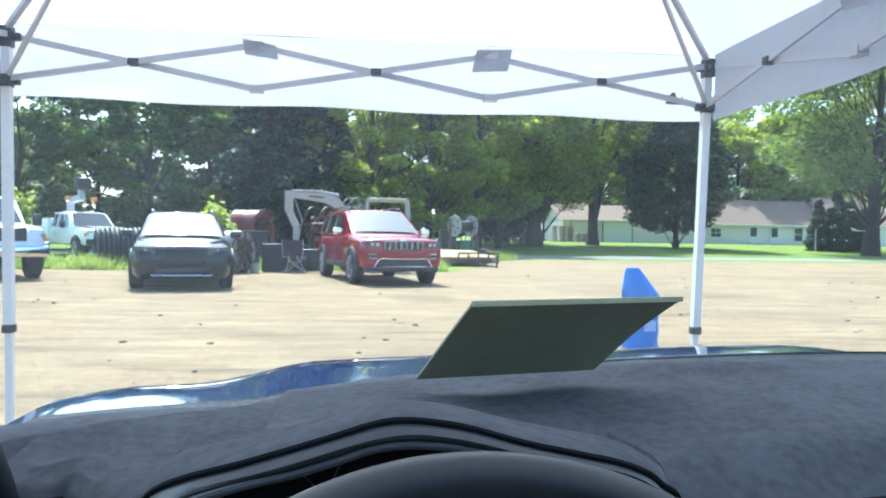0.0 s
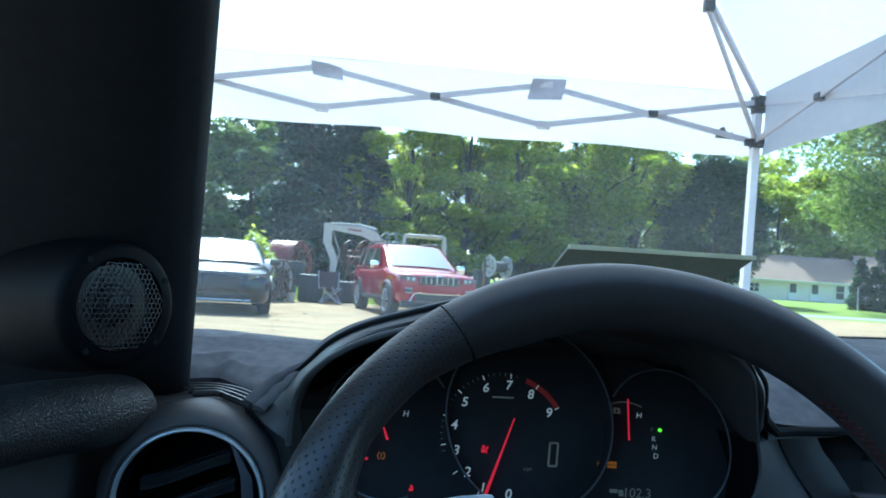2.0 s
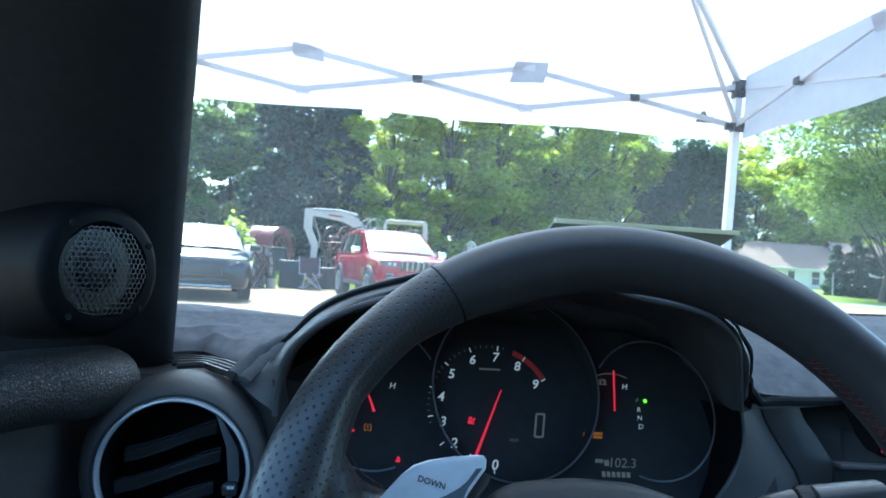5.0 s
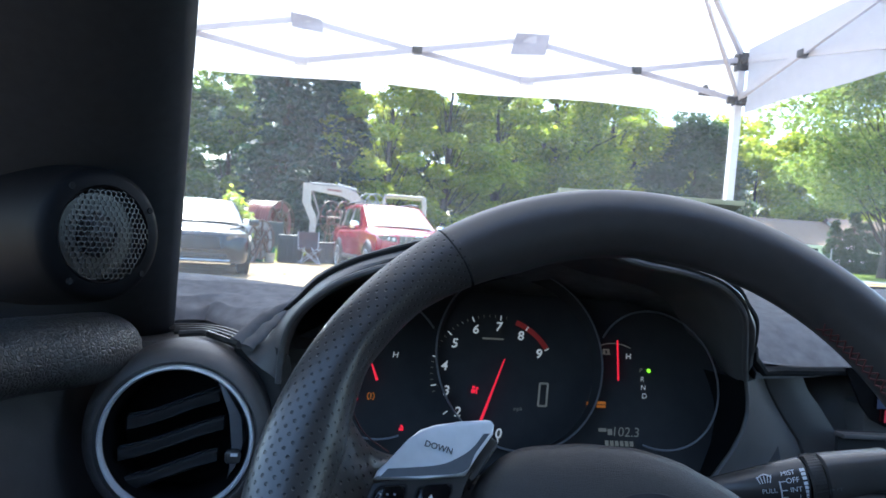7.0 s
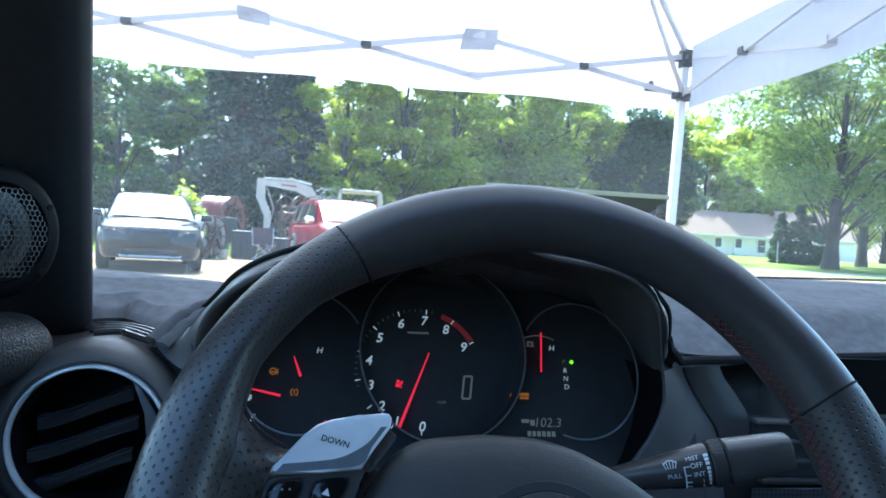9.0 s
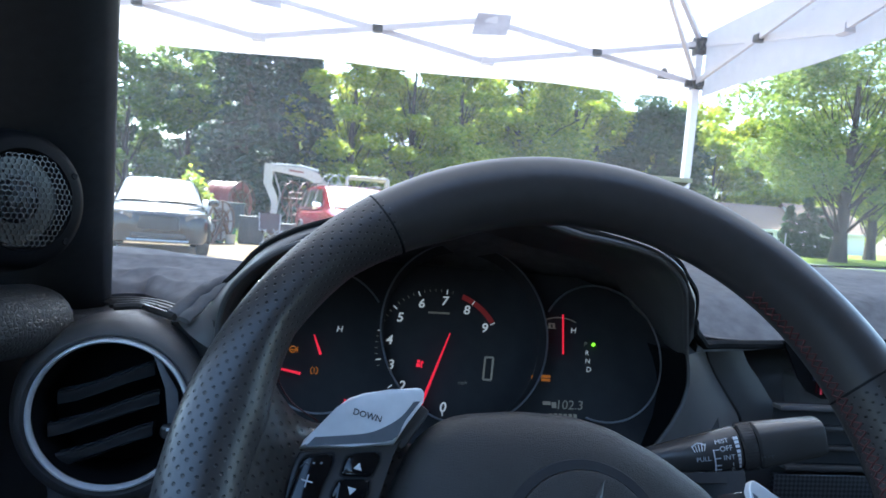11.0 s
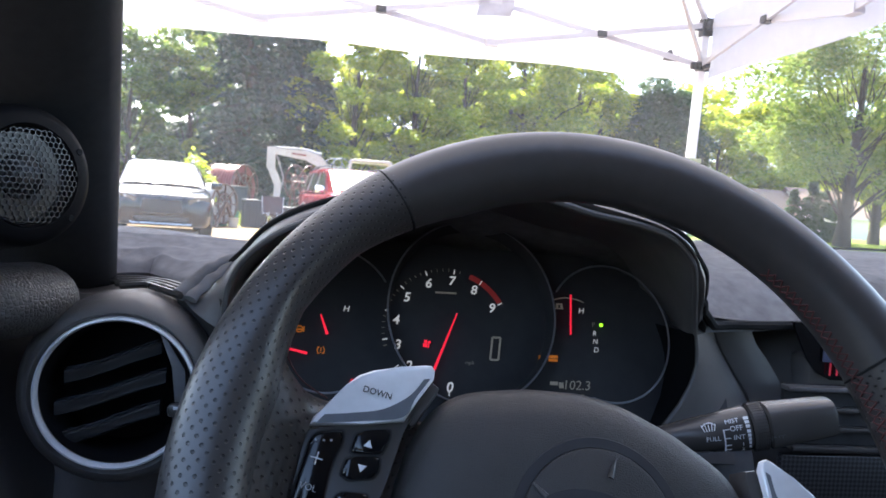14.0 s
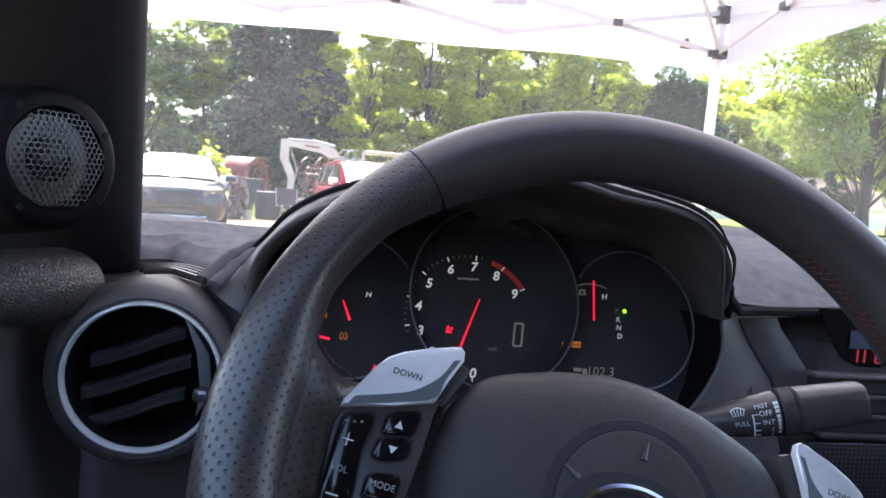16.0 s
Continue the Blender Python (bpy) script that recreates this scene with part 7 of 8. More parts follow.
def trailer():
    t = thing("flatbed_trailer", pose(4.0, 28.7, 0, 0, 0, 6), "low flatbed trailer with a tan plank deck and black rails", "trailer")
    tilt = turn(2.5, 0, 0)
    part("frame", box(bmesh.new(), (0, 0, 0.33), (2.3, 4.2, 0.12), 0.02, tilt), RUST, t, "dark steel frame")
    for i in range(8):
        part("plank", box(bmesh.new(), (-1.01 + i * 0.288, 0, 0.42), (0.27, 4.16, 0.05), 0.008, tilt), DECK, t)
    for s in (-1, 1):
        road_wheel(t, s * 1.30, 0.2, 0.28, 0.2, s)
        part("side_rail", tube(bmesh.new(), [(s * 1.14, -2.1, 0.34), (s * 1.14, -2.1, 0.50), (s * 1.14, -0.6, 0.54), (s * 1.14, -0.6, 0.38)], 0.03, 6), RUST, t)
        part("fender", box(bmesh.new(), (s * 1.30, 0.2, 0.60), (0.24, 0.80, 0.03), 0.01), RUST, t)
    part("front_rail", bar(bmesh.new(), (-0.35, -2.12, 0.49), (1.16, -2.12, 0.49), 0.06), RUST, t, "black front rail")
    for x in (-0.35, 0.02, 0.40, 0.78, 1.15):
        part("rail_post", bar(bmesh.new(), (x, -2.12, 0.12), (x, -2.12, 0.49), 0.05), RUST, t)
    part("front_beam", box(bmesh.new(), (0, -2.14, 0.21), (2.3, 0.08, 0.16), 0.01), RUST, t, "dark front beam")
    part("drawbar", bar(bmesh.new(), (0.9, -2.1, 0.22), (0.9, -2.9, 0.22), 0.10), RUST, t)
    part("jack", tube(bmesh.new(), [(0.9, -2.8, 0.0), (0.9, -2.8, 0.42)], 0.04, 8), RUST, t)


trailer()
crate(4.18, 32.6, 0.72, 0.6, 1.36, "dark grey machine box behind the trailer", yaw=6)
crate(5.10, 32.4, 0.66, 0.5, 0.92, "green box behind the trailer", GREEN_PLASTIC)
for i, (x, y, r, h, m) in enumerate(((-2.95, 20.9, 0.17, 0.34, GREEN_PLASTIC), (-2.70, 21.2, 0.16, 0.42, GREEN_PLASTIC), (-2.62, 20.7, 0.15, 0.26, EXC_WHITE), (-3.25, 20.4, 0.20, 0.22, GREEN_PLASTIC))):
    bm = bmesh.new()
    lathe(bm, [(0, 0), (r * 0.8, 0), (r, h * 0.9), (r * 1.06, h), (r * 0.9, h), (r * 0.85, h * 0.85), (0, h * 0.8)], 18, Matrix.Translation((x, y, 0)))
    solo("bucket", bm, m, "pale green plastic bucket among the weeds" if m is GREEN_PLASTIC else "cream plastic tub among the weeds", "bucket", group="buckets")

# roll of black drainage pipe in front of the utility truck
roll = thing("pipe_roll", Matrix.Translation((-7.55, 23.0, 0)) @ turn(0, 0, 24).to_4x4(), "upright roll of black drainage pipe in the weeds", "pipe roll")
for i in range(11):
    bm = bmesh.new()
    for rr in (0.56, 0.45):
        tube(bm, [(0.13 * i, rr * math.cos(a), 0.58 + rr * math.sin(a) + 0.012 * math.sin(3 * a + i)) for a in np.linspace(0, 6.283, 32, endpoint=False)], 0.060, 7, closed=True)
    part("pipe_turn", bm, BIN_BLACK, roll, "black ribbed pipe")
pipes = thing("steel_pipes", Matrix.Translation((-9.55, 22.6, 0)), "two grey steel pipes lying on a dark rack", "pipes")
for z in (0.42, 0.60):
    part("pipe", tube(bmesh.new(), [(-0.45, 0, z), (0.75, 0.1, z + 0.04)], 0.085, 12), GALV, pipes)
for x in (-0.3, 0.6):
    part("rack_leg", box(bmesh.new(), (x, 0.03, 0.18), (0.08, 0.5, 0.36), 0.01), RUST, pipes)

# blue bag that stands beyond the bonnet
bag = thing("blue_bag", Matrix.Translation((2.62, 6.0, 0)), "tall blue nylon bag standing on the gravel", "bag")
bm = bmesh.new()
rows = []
for s in np.linspace(0, 1, 26):
    z = 0.86 * s
    w = 0.150 * (1.04 - 0.10 * s) * (1 if s < 0.74 else 1 - 0.62 * ((s - 0.74) / 0.26) ** 1.3)
    lean = -0.085 * max(0, (s - 0.70)) / 0.30
    row = []
    for a in np.linspace(0, 2 * math.pi, 30, endpoint=False):
        k = 1 + 0.22 * noise.noise(Vector((math.cos(a) * 1.8, math.sin(a) * 1.8, s * 3.2))) + 0.12 * noise.noise(Vector((math.cos(a) * 4, math.sin(a) * 5, s * 9)))
        row.append((lean + w * k * math.cos(a), 0.7 * w * k * math.sin(a), z))
    rows.append(row)
vs = grid(bm, rows, close_v=True)
cap(bm, vs[-1])
part("bag_cloth", bm, BLUE_CLOTH, bag, "creased blue cloth")
bm = bmesh.new()
for z, w, h in ((0.34, 0.10, 0.09), (0.52, 0.07, 0.03)):
    rows = [[(x, -0.118 - 0.004 * math.cos(x * 9), zz) for x in np.linspace(-w / 2 + 0.03, w / 2 + 0.03, 5)] for zz in (z, z + h)]
    grid(bm, rows)
part("pale_label", bm, mk("pale blue print", (0.30, 0.42, 0.75), (0.25, 0.36, 0.68), 0.6), bag, "pale printed patch")


# ---- houses across the lawn ----
SIDING = mk("white painted siding", (0.82, 0.78, 0.72), (0.74, 0.70, 0.65), 0.6, scale=3, bump=0.05)
ROOF = mk("grey brown shingles", (0.27, 0.195, 0.150), (0.20, 0.145, 0.110), 0.95, scale=4, bump=0.3, spec=0.1)
DARK_PANE = mk("dark window pane", (0.04, 0.05, 0.055), (0.03, 0.035, 0.04), 0.08, scale=10)
WHITE_TRIM = mk("white trim", (0.80, 0.81, 0.81), (0.74, 0.75, 0.75), 0.5, scale=10)


def house(name, x0, x1, y, z0, eave, ridge, depth, label):
    h = thing(name, Matrix.Translation(((x0 + x1) / 2, y, z0)), label, "house")
    n = int((eave - z0) / 0.20)
    bm = bmesh.new()
    box(bm, ((x0 + x1) / 2, y + depth / 2, (z0 + eave) / 2 - 0.2), (x1 - x0, depth, eave - z0 + 0.4))
    w = part("wall", bm, SIDING, h, "white clapboard wall", world=True, smooth=False)
    for i in range(n):
        z = z0 + 0.10 + i * (eave - z0) / n
        part("clapboard", box(bmesh.new(), ((x0 + x1) / 2, y - 0.012, z), (x1 - x0, 0.03, (eave - z0) / n * 0.93), rot=turn(-4, 0, 0)), SIDING, w, world=True, smooth=False)
    bm = bmesh.new()
    o = 0.5
    yr = y + depth / 2
    rows = [[(x, y - o, eave - 0.10), (x, yr, ridge), (x, y + depth + o, eave - 0.10)] for x in (x0 - o, x1 + o)]
    grid(bm, rows)
    grid(bm, [[(p[0], p[1], p[2] - 0.14) for p in r] for r in rows])
    r = part("roof", bm, ROOF, h, "grey brown shingle roof", world=True, smooth=False)
    part("gutter", box(bmesh.new(), ((x0 + x1) / 2, y - o, eave - 0.16), (x1 - x0 + 2 * o, 0.10, 0.16)), WHITE_TRIM, h, "white gutter", world=True, smooth=False)
    bm = bmesh.new()
    for x in (x0, x1):
        vs = [bm.verts.new(p) for p in ((x, y, eave - 0.1), (x, yr, ridge - 0.1), (x, y + depth, eave - 0.1))]
        bm.faces.new(vs)
    part("gable", bm, SIDING, h, world=True, smooth=False)
    return h


def window(h, x, z, w, ht, y, panes=2):
    f = part("window", box(bmesh.new(), (x, y - 0.05, z), (w + 0.22, 0.10, ht + 0.22), 0.01), WHITE_TRIM, h, "white framed window", world=True, smooth=False)
    for i in range(panes):
        for j in range(2):
            part("pane", box(bmesh.new(), (x + (i - (panes - 1) / 2) * w / panes, y - 0.105, z + (j - 0.5) * ht / 2), (w / panes - 0.06, 0.02, ht / 2 - 0.06)), DARK_PANE, f, world=True, smooth=False)


Z0 = 0.70
DOOR_EDGE = mk("grey brown trim", (0.22, 0.20, 0.17), (0.17, 0.15, 0.13), 0.7, scale=8)
g = house("garage_building", 22.9, 38.4, 80, Z0, 3.30, 5.1, 8, "long white garage building with a brown roof")
for x0, x1 in ((27.6, 30.9), (23.9, 26.2)):
    part("door_surround", box(bmesh.new(), ((x0 + x1) / 2, 79.97, Z0 + 1.22), (x1 - x0 + 0.3, 0.08, 2.46)), DOOR_EDGE, g, "grey brown door surround", world=True, smooth=False)
    d = part("garage_door", box(bmesh.new(), ((x0 + x1) / 2, 79.94, Z0 + 1.15), (x1 - x0, 0.10, 2.3)), WHITE_TRIM, g, "white garage door", world=True, smooth=False)
    for i in range(4):
        part("door_panel_strip", box(bmesh.new(), ((x0 + x1) / 2, 79.88, Z0 + 0.30 + 0.56 * i), (x1 - x0 - 0.2, 0.03, 0.50), 0.01), WHITE_TRIM, d, world=True, smooth=False)
h2 = house("white_house", 38.9, 56.0, 80.5, Z0, 3.15, 6.15, 9, "white single-storey house with a brown roof and dark windows")
window(h2, 41.2, 2.05, 1.2, 1.0, 80.5)
for x in (45.8, 48.4):
    d = part("door", box(bmesh.new(), (x, 80.44, Z0 + 1.08), (1.15, 0.10, 2.16)), WHITE_TRIM, h2, "white door with a dark glazed upper half", world=True, smooth=False)
    part("door_glass", box(bmesh.new(), (x, 80.37, Z0 + 1.50), (0.75, 0.04, 1.05)), DARK_PANE, d, world=True, smooth=False)
    part("door_step", box(bmesh.new(), (x, 79.9, Z0 + 0.08), (1.6, 0.8, 0.16)), mk("grey concrete step", (0.42, 0.41, 0.39), (0.34, 0.33, 0.31), 0.9, scale=5), h2, world=True, smooth=False)
window(h2, 51.4, 2.0, 1.0, 1.55, 80.5, 1)
window(h2, 53.3, 2.0, 1.7, 1.55, 80.5, 1)
h3 = house("house_wing", 55.6, 63.0, 79.2, Z0, 3.3, 6.6, 10, "white gabled wing of the house")
window(h3, 59.6, 2.1, 1.4, 1.2, 79.2)
# stacked pallets by the garage
for k, (x, y, n) in enumerate(((21.9, 76.5, 9), (24.4, 76.2, 5))):
    t = thing("pallet_stack", Matrix.Translation((x, y, rise(x, y))), "stack of weathered wooden pallets", "pallets", group="pallet stacks")
    for i in range(n):
        part("pallet_board", box(bmesh.new(), (0, 0, 0.07 + i * 0.19), (2.2, 1.2, 0.09), 0.01), PLANK, t)
        for s in (-0.9, 0, 0.9):
            part("pallet_block", box(bmesh.new(), (s, 0, 0.135 + i * 0.19), (0.25, 1.1, 0.10)), PLANK, t)
post = bmesh.new()
tube(post, [(39.0, 58.5, 0.3), (39.0, 58.5, 2.3)], 0.06, 8)
solo("yard_post", post, GALV, "thin grey post on the lawn", "post")


# ---- trees, bushes, weeds ----
def leaf_material(name, c1, c2, c3, trans=0.45):
    m = bpy.data.materials.new(name)
    m.use_nodes = True
    n, l = m.node_tree.nodes, m.node_tree.links
    b = n["Principled BSDF"]
    geo, ramp = n.new("ShaderNodeNewGeometry"), n.new("ShaderNodeValToRGB")
    ramp.color_ramp.elements[0].color, ramp.color_ramp.elements[1].color = (*c1, 1), (*c3, 1)
    e = ramp.color_ramp.elements.new(0.5)
    e.color = (*c2, 1)
    l.new(geo.outputs["Random Per Island"], ramp.inputs["Fac"])
    l.new(ramp.outputs["Color"], b.inputs["Base Color"])
    b.inputs["Roughness"].default_value, b.inputs["Specular IOR Level"].default_value = 0.55, 0.35
    t, x = n.new("ShaderNodeBsdfTranslucent"), n.new("ShaderNodeMixShader")
    hs = n.new("ShaderNodeHueSaturation")
    hs.inputs["Value"].default_value, hs.inputs["Saturation"].default_value, hs.inputs["Hue"].default_value = 2.6, 1.05, 0.475
    l.new(ramp.outputs["Color"], hs.inputs["Color"])
    l.new(hs.outputs["Color"], t.inputs["Color"])
    x.inputs["Fac"].default_value = trans
    l.new(b.outputs[0], x.inputs[1])
    l.new(t.outputs[0], x.inputs[2])
    l.new(x.outputs[0], n["Material Output"].inputs["Surface"])
    return m


LEAF_BRIGHT = leaf_material("bright green leaves", (0.098, 0.155, 0.018), (0.165, 0.222, 0.028), (0.262, 0.285, 0.046), 0.48)
LEAF_MID = leaf_material("mid green leaves", (0.066, 0.118, 0.012), (0.124, 0.180, 0.020), (0.230, 0.262, 0.036), 0.46)
LEAF_DEEP = leaf_material("deep green leaves", (0.035, 0.075, 0.015), (0.058, 0.110, 0.020), (0.095, 0.150, 0.030), 0.36)
LEAF_RICH = leaf_material("rich green leaves", (0.055, 0.105, 0.018), (0.092, 0.145, 0.028), (0.150, 0.190, 0.042), 0.42)
LEAF_DARK = leaf_material("dark green leaves", (0.018, 0.045, 0.018), (0.028, 0.062, 0.022), (0.045, 0.085, 0.03), 0.25)
NEEDLES = leaf_material("dark blue green needles", (0.012, 0.030, 0.018), (0.018, 0.042, 0.024), (0.028, 0.055, 0.03), 0.12)
BARK = mk("grey brown bark", (0.060, 0.049, 0.040), (0.032, 0.027, 0.022), 0.95, scale=8, bump=0.8, bscale=18, stretch=(1, 1, 0.25))


def leaf_mesh(name, pts, size, rng, droop=0.3):
    """Many small bent leaves at points, as one mesh."""
    n = len(pts)
    a = rng.uniform(0, 2 * np.pi, n)
    tilt = rng.normal(0.0, 0.75, n)
    s = size * rng.uniform(0.6, 1.35, n)
    u = np.stack([np.cos(a), np.sin(a), -droop * rng.uniform(0, 1.5, n)], 1)
    v = np.stack([-np.sin(a) * np.cos(tilt), np.cos(a) * np.cos(tilt), np.sin(tilt)], 1)
    q = np.stack([pts - u * s[:, None] * 0.6, pts + v * s[:, None] * 0.38, pts + u * s[:, None] * 0.75, pts - v * s[:, None] * 0.38], 1)
    q[:, 1::2, 2] += (s * 0.12)[:, None]
    me = bpy.data.meshes.new(name)
    me.vertices.add(4 * n)
    me.vertices.foreach_set("co", q.reshape(-1).astype(np.float32))
    me.loops.add(4 * n)
    me.loops.foreach_set("vertex_index", np.arange(4 * n, dtype=np.int32))
    me.polygons.add(n)
    me.polygons.foreach_set("loop_start", np.arange(0, 4 * n, 4, dtype=np.int32))
    me.update(calc_edges=True)
    return me


def crown_points(blobs, count, rng, hollow=0.55):
    """Points scattered through clumps, mostly near their outsides."""
    w = np.array([b[3] ** 2 for b in blobs])
    pick = rng.choice(len(blobs), count, p=w / w.sum())
    B = np.array(blobs)[pick]
    d = rng.normal(size=(count, 3))
    d /= np.linalg.norm(d, axis=1)[:, None]
    r = B[:, 3] * (hollow + (1 - hollow) * rng.uniform(0, 1, count) ** 0.7) * rng.uniform(0.85, 1.2, count)
    return B[:, :3] + d * r[:, None] * np.array([1, 1, 0.58])


def limb(bm, a, b, r0, r1, rng, bend=0.12):
    a, b = Vector(a), Vector(b)
    L = (b - a).length
    pts = [a.lerp(b, t) + Vector((rng.normal(0, bend * L * 0.18), rng.normal(0, bend * L * 0.18), bend * L * math.sin(math.pi * t) * 0.5)) * (0 if t in (0, 1) else 1) for t in np.linspace(0, 1, 6)]
    tube(bm, pts, [r0 + (r1 - r0) * t for t in np.linspace(0, 1, 6)], 7)
    return pts


def tree(x, y, height, radius, leaf, seed, count=9000, size=0.26, base=0.28, trunk_r=None, label="leafy deciduous tree with a broad crown", clumps=52, lean=0.0, flat=1.0, name="tree", forks=(), puff=(0.15, 0.31)):
    rng = np.random.default_rng(seed)
    z0 = rise(x, y)
    t = thing(name, Matrix.Translation((x, y, z0)), label, "tree", group="trees round the yard")
    tr = trunk_r or height * 0.020
    bm = bmesh.new()
    zt = height * 0.80
    spine = [Vector((lean * s * height * 0.3 + rng.normal(0, 0.10) * s, rng.normal(0, 0.10) * s, -0.1 + zt * s)) for s in np.linspace(0, 1, 9)]
    tube(bm, spine, [tr * (1.35 if i == 0 else 1.05 - 0.105 * i) for i in range(9)], 10)
    blobs = []
    for i in range(clumps):
        f = (i + 0.5) / clumps
        h = base + (0.97 - base) * f
        prof = math.sin(math.pi * (0.14 + 0.80 * ((h - base) / (1 - base)) ** 0.85)) ** 0.7
        a = i * 2.39996 + rng.uniform(-0.5, 0.5)
        rr = radius * prof * rng.uniform(0.45, 1.0) * flat
        c = Vector((rr * math.cos(a) + lean * h * height * 0.3, rr * math.sin(a), h * height + rng.normal(0, 0.3)))
        blobs.append((c.x, c.y, c.z, radius * rng.uniform(*puff)))
        s = max(0.12, min(0.95, h * 0.80 - 0.08))
        k = spine[int(s * 8)]
        limb(bm, k, c, tr * 0.18 * (1.1 - s), tr * 0.03, rng)
    for a, reach, top in forks:
        limb(bm, spine[1], Vector((radius * reach * math.cos(a), radius * reach * math.sin(a), top * height)), tr * 0.52, tr * 0.14, rng, 0.22)
    part("trunk", bm, BARK, t, "rough grey brown trunk and limbs")
    me = leaf_mesh("crown", crown_points(blobs, count, rng), size, rng)
    me.materials.append(leaf)
    crown = new("crown", me)
    crown.parent = t
    crown["label"] = "crown of small leaves with gaps"
    return t


def spruce(x, y, height, radius, seed, count=12000, label="tall dark spruce with drooping boughs", leaf=None, base=0.03, name="spruce_tree", size=0.30):
    rng = np.random.default_rng(seed)
    z0 = rise(x, y)
    t = thing(name, Matrix.Translation((x, y, z0)), label, "tree", group="trees round the yard")
    bm = bmesh.new()
    tube(bm, [(0, 0, -0.1), (0, 0, height * 0.5), (0, 0, height)], [height * 0.018, height * 0.010, 0.02], 8)
    pts = []
    tiers = int(height * 2.6)
    for i in range(tiers):
        f = base + (1 - base) * (i + rng.uniform(0, 0.8)) / tiers
        R = radius * (1 - f) ** 0.72 * rng.uniform(0.75, 1.1) + 0.12
        for j in range(7):
            a = rng.uniform(0, 6.283)
            k = max(3, int(count / (tiers * 7)))
            u = rng.uniform(0.12, 1, k) ** 0.7
            w = rng.normal(0, 0.16 + 0.09 * R, k) * (1.1 - 0.5 * u)
            px = R * u * math.cos(a) - w * math.sin(a)
            py = R * u * math.sin(a) + w * math.cos(a)
            pz = f * height - 0.28 * R * u ** 1.4 + rng.normal(0, 0.10, k)
            pts.append(np.stack([px, py, pz], 1))
            if j < 3:
                tube(bm, [(0, 0, f * height), (R * 0.9 * math.cos(a), R * 0.9 * math.sin(a), f * height - 0.25 * R)], [0.05, 0.01], 4)
    part("trunk", bm, BARK, t, "dark trunk and boughs")
    me = leaf_mesh("crown", np.concatenate(pts), size, rng, 0.5)
    me.materials.append(leaf or NEEDLES)
    c = new("crown", me)
    c.parent = t
    c["label"] = "dense dark needles"
    return t


# left of the yard: a row with its skyline near ten metres
for i, (x, y, h, r, m) in enumerate(((-31, 47, 11, 4.0, LEAF_RICH), (-26.5, 44, 10.5, 3.6, LEAF_DEEP), (-22.5, 46, 10, 3.6, LEAF_RICH), (-18.6, 43, 10.2, 3.4, LEAF_DEEP), (-15.0, 45, 10.0, 3.2, LEAF_RICH), (-11.8, 44, 10.2, 3.1, LEAF_DEEP), (-9.0, 47, 11.0, 3.2, LEAF_RICH))):
    tree(x, y, h, r, m, 11 + i, 15000, 0.22, 0.06, label="leafy tree in the row behind the trucks")
spruce(-5.0, 41.5, 15.5, 3.3, 31, 16000)
spruce(-2.3, 43.0, 14.5, 3.0, 32, 14000)
spruce(-20.5, 41, 9.5, 2.4, 33, 8000, "dark spruce behind the trucks")
for i, (x, y, h, r, m, b) in enumerate(((0.9, 44, 13.5, 3.9, LEAF_BRIGHT, 0.10), (4.6, 46, 14.0, 4.0, LEAF_BRIGHT, 0.12), (8.2, 49, 14.5, 4.2, LEAF_MID, 0.16), (2.6, 52, 15.5, 4.0, LEAF_MID, 0.1), (-8.5, 53, 14.0, 4.2, LEAF_DARK, 0.1), (11.0, 56, 15.0, 4.0, LEAF_MID, 0.18))):
    tree(x, y, h, r, m, 41 + i, 20000, 0.23, b, label="bright green maple behind the machines" if m is LEAF_BRIGHT else "green tree behind the machines")
tree(14.8, 60, 16.5, 7.0, LEAF_MID, 61, 26000, 0.28, 0.24, 0.62, "large old tree with spreading limbs on the lawn", 64, forks=((3.5, 0.62, 0.62), (4.4, 0.30, 0.66), (5.6, 0.50, 0.60), (0.3, 0.45, 0.70)))
tree(21.8, 66, 16.5, 6.2, LEAF_MID, 62, 24000, 0.28, 0.42, 0.50, "tall lawn tree with a dark straight trunk", 56, forks=((3.3, 0.40, 0.72), (5.9, 0.45, 0.70)))
tree(28.1, 62, 12.6, 4.6, LEAF_DARK, 63, 36000, 0.27, 0.17, 0.24, "round dark-leaved tree in front of the garage", 60, puff=(0.22, 0.38))
tree(40.0, 53, 20.0, 9.5, LEAF_RICH, 64, 52000, 0.26, 0.27, 0.55, "tall spreading tree with a dark trunk", 64, lean=0.12)
tree(50.0, 62, 17.0, 7.0, LEAF_MID, 65, 14000, 0.30, 0.30, 0.45, "leafy tree beside the house", 40)
for i, (x, y, h, r) in enumerate(((26, 100, 19, 7), (34, 104, 18, 7), (42, 98, 18, 7), (52, 102, 21, 8), (66, 98, 20, 8), (80, 95, 20, 8), (18, 96, 16, 6), (50, 92, 16, 6.5), (58, 95, 18, 7), (45, 97, 15, 6), (37, 94, 15, 6))):
    tree(x, y, h, r, LEAF_BRIGHT if i % 2 else LEAF_MID, 71 + i, 16000, 0.42, 0.12, label="leafy tree behind the houses")
for i, (x, y, h, r) in enumerate(((40.6, 60.5, 4.4, 1.2), (42.0, 60.0, 5.6, 1.4), (43.7, 60.8, 4.6, 1.4), (45.2, 61.0, 3.9, 1.3))):
    spruce(x, y, h, r, 81 + i, 5200, "clipped dark arborvitae on the lawn", LEAF_DARK, 0.0, "arborvitae", 0.20)


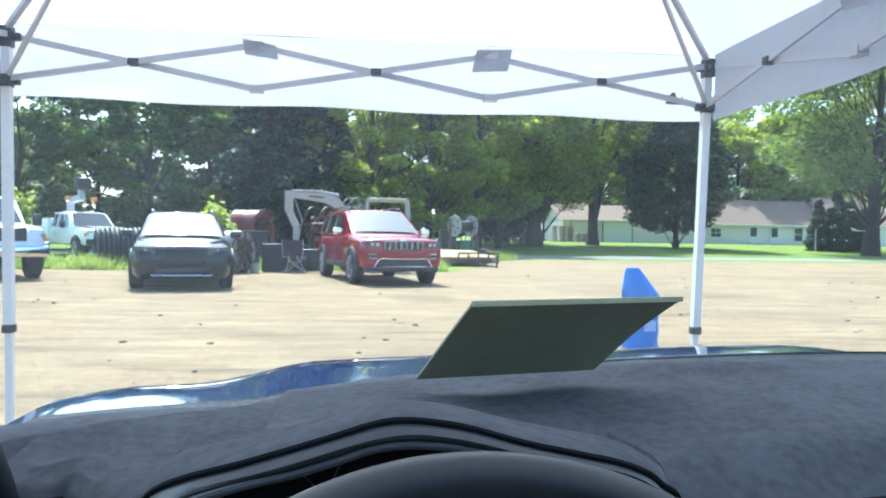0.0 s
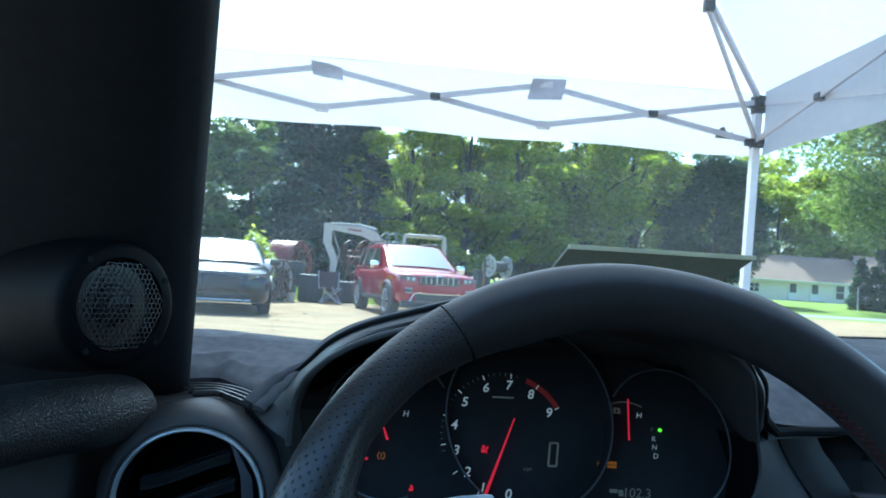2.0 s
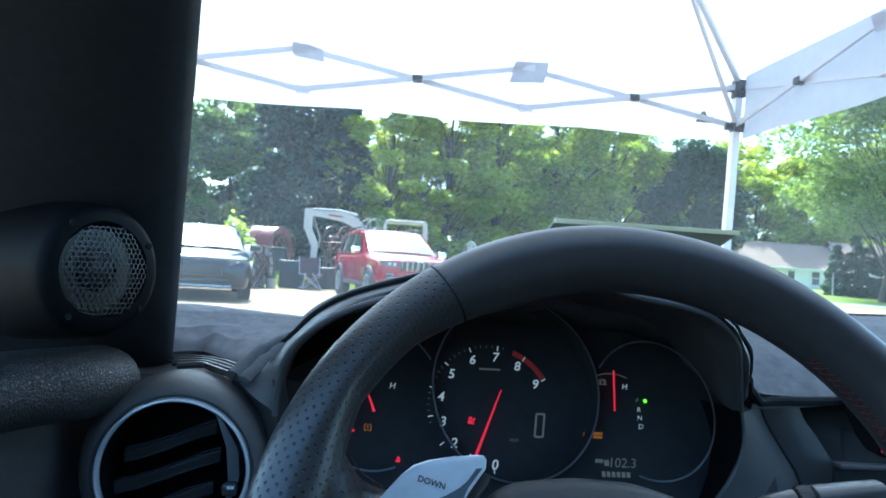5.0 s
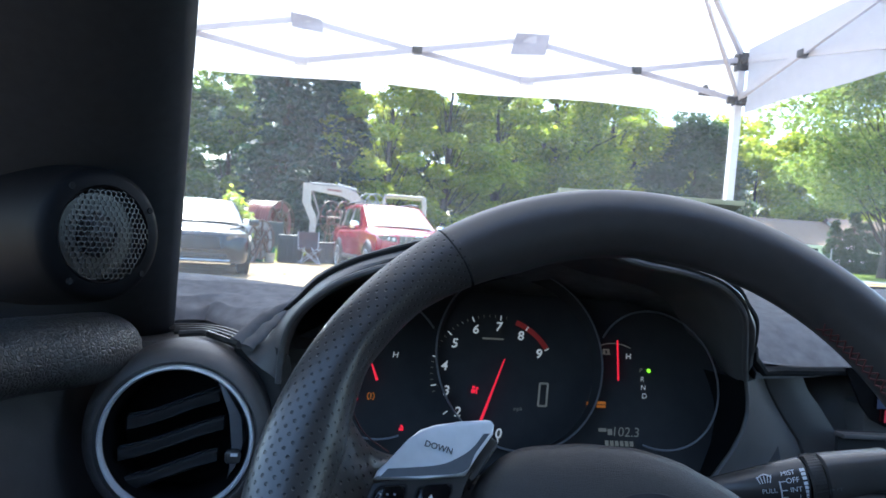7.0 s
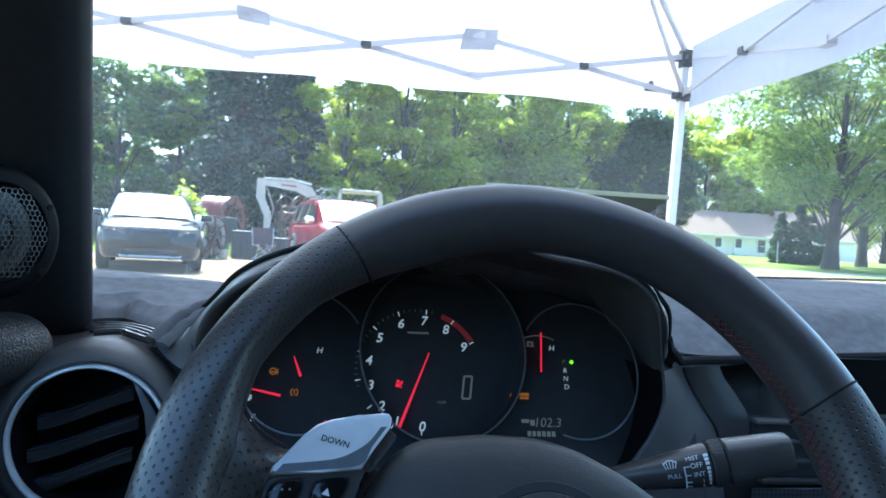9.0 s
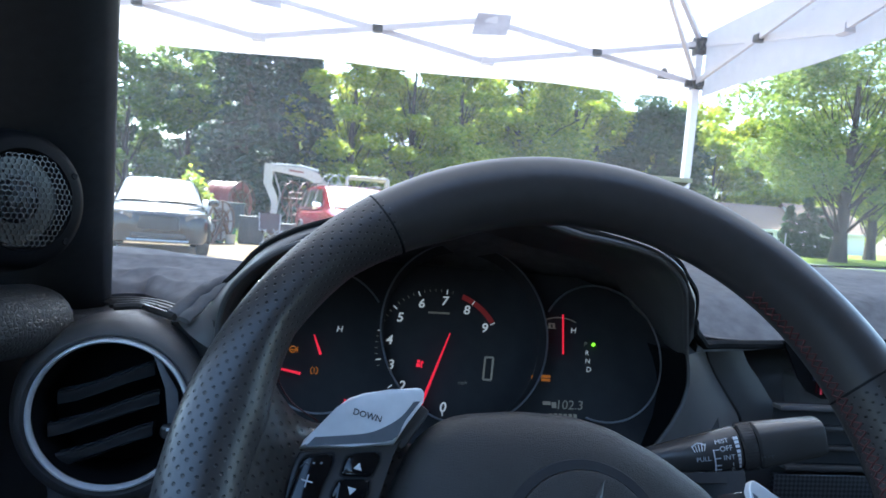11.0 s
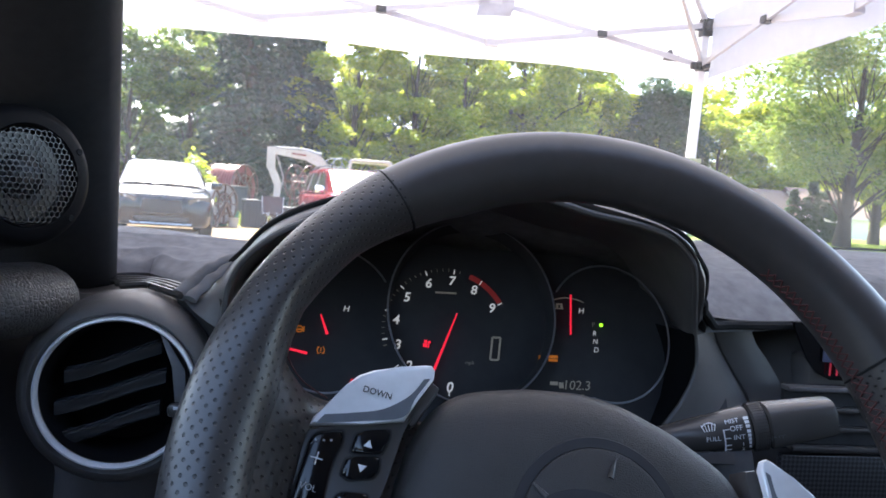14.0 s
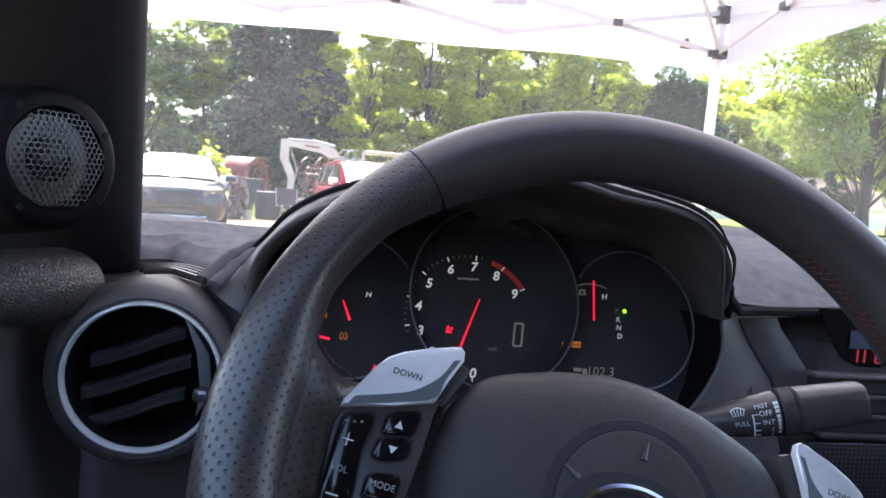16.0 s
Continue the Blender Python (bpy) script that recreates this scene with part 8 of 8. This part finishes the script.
def far_woods():
    """The wood that closes the view behind the row of trees."""
    rng = np.random.default_rng(5)
    blobs = []
    for i in range(330):
        x = rng.uniform(-70, 15)
        y = rng.uniform(60, 74)
        blobs.append((x, y, rng.uniform(0.5, 10.5 if x < -6 else 13), rng.uniform(1.6, 2.8)))
    me = leaf_mesh("far_woods", crown_points(blobs, 90000, rng, 0.3), 0.50, rng)
    me.materials.append(LEAF_DARK)
    return tagged(new("far_woods", me), "dense dark green wood behind the tree row", "woods", kind="stuff")


far_woods()


def bush(x, y, h, r, leaf, seed, count, label, size=0.10):
    rng = np.random.default_rng(seed)
    t = thing("bush", Matrix.Translation((x, y, rise(x, y))), label, "bush", group="bushes at the yard's edge")
    bm = bmesh.new()
    pts = []
    for i in range(16):
        a, s = rng.uniform(0, 6.283), rng.uniform(0.2, 1)
        tip = Vector((r * s * math.cos(a), r * s * math.sin(a), h * rng.uniform(0.55, 1.0)))
        tube(bm, [(0, 0, 0), tip * 0.5 + Vector((0, 0, 0.1 * h)), tip], [0.02, 0.012, 0.004], 5)
        k = count // 16
        u = rng.uniform(0.25, 1.05, k)[:, None]
        pts.append(np.array(tip)[None] * u + rng.normal(0, 0.10 * h, (k, 3)) * (1.1 - 0.6 * u))
    part("stems", bm, BARK, t)
    me = leaf_mesh("foliage", np.concatenate(pts), size, rng)
    me.materials.append(leaf)
    f = new("foliage", me)
    f.parent = t


bush(-3.75, 21.6, 1.85, 0.65, LEAF_BRIGHT, 91, 1500, "bright green sapling beside the dark car", 0.15)
bush(-11.7, 27.5, 2.5, 0.4, LEAF_BRIGHT, 92, 900, "bright green sapling between the trucks", 0.15)
bush(-4.9, 22.8, 1.3, 0.9, LEAF_MID, 93, 1400, "low green bush at the yard's edge", 0.13)


def weeds():
    """Rough grass along the yard's edge."""
    rng = np.random.default_rng(8)
    n = 26000
    x = rng.uniform(-16, 8, n)
    y = 22.4 + rng.exponential(1.6, n) + np.where(x > 3.0, 3.0 + 2.0 * (x - 3), 0) - np.where(x < -4.5, 1.2, 0)
    clump = np.array([noise.noise(Vector((a * 0.9, b * 0.9, 2))) for a, b in zip(x, y)])
    h = np.clip(0.10 + 0.28 * rng.uniform(0, 1, n) ** 2 + 0.25 * clump, 0.05, 0.7)
    a = rng.uniform(0, 2 * np.pi, n)
    lean = rng.normal(0, 0.35, (n, 2)) * h[:, None]
    w = 0.014
    base = np.stack([x, y, np.zeros(n)], 1)
    side = np.stack([np.cos(a) * w, np.sin(a) * w, np.zeros(n)], 1)
    tip = base + np.concatenate([lean, h[:, None]], 1)
    q = np.stack([base - side, base + side, tip + side * 0.2, tip - side * 0.2], 1)
    me = bpy.data.meshes.new("weeds")
    me.vertices.add(4 * n)
    me.vertices.foreach_set("co", q.reshape(-1).astype(np.float32))
    me.loops.add(4 * n)
    me.loops.foreach_set("vertex_index", np.arange(4 * n, dtype=np.int32))
    me.polygons.add(n)
    me.polygons.foreach_set("loop_start", np.arange(0, 4 * n, 4, dtype=np.int32))
    me.update(calc_edges=True)
    me.materials.append(leaf_material("weeds and rough grass", (0.09, 0.16, 0.03), (0.15, 0.22, 0.04), (0.26, 0.27, 0.09), 0.4))
    return tagged(new("weeds", me), "rough green weeds along the yard's edge", "grass", kind="stuff")


weeds()
# loose stones on the gravel
rng = np.random.default_rng(3)
bm = bmesh.new()
for i in range(700):
    x, y = rng.uniform(-9, 16), 5 + 16 * rng.uniform(0, 1) ** 1.3
    s = 0.008 + 0.026 * rng.uniform(0, 1) ** 4
    vs = bmesh.ops.create_icosphere(bm, subdivisions=1, radius=s)["verts"]
    for v in vs:
        v.co = Vector((v.co.x * 1.3, v.co.y, v.co.z * 0.6)) * (1 + 0.25 * noise.noise(v.co * 40 + Vector((i, 0, 0)))) + Vector((x, y, s * 0.25))
solo("loose_stones", bm, mk("grey brown stones", (0.16, 0.125, 0.085), (0.09, 0.07, 0.05), 0.9, scale=30), "scattered loose stones on the gravel", "stones", kind="stuff")
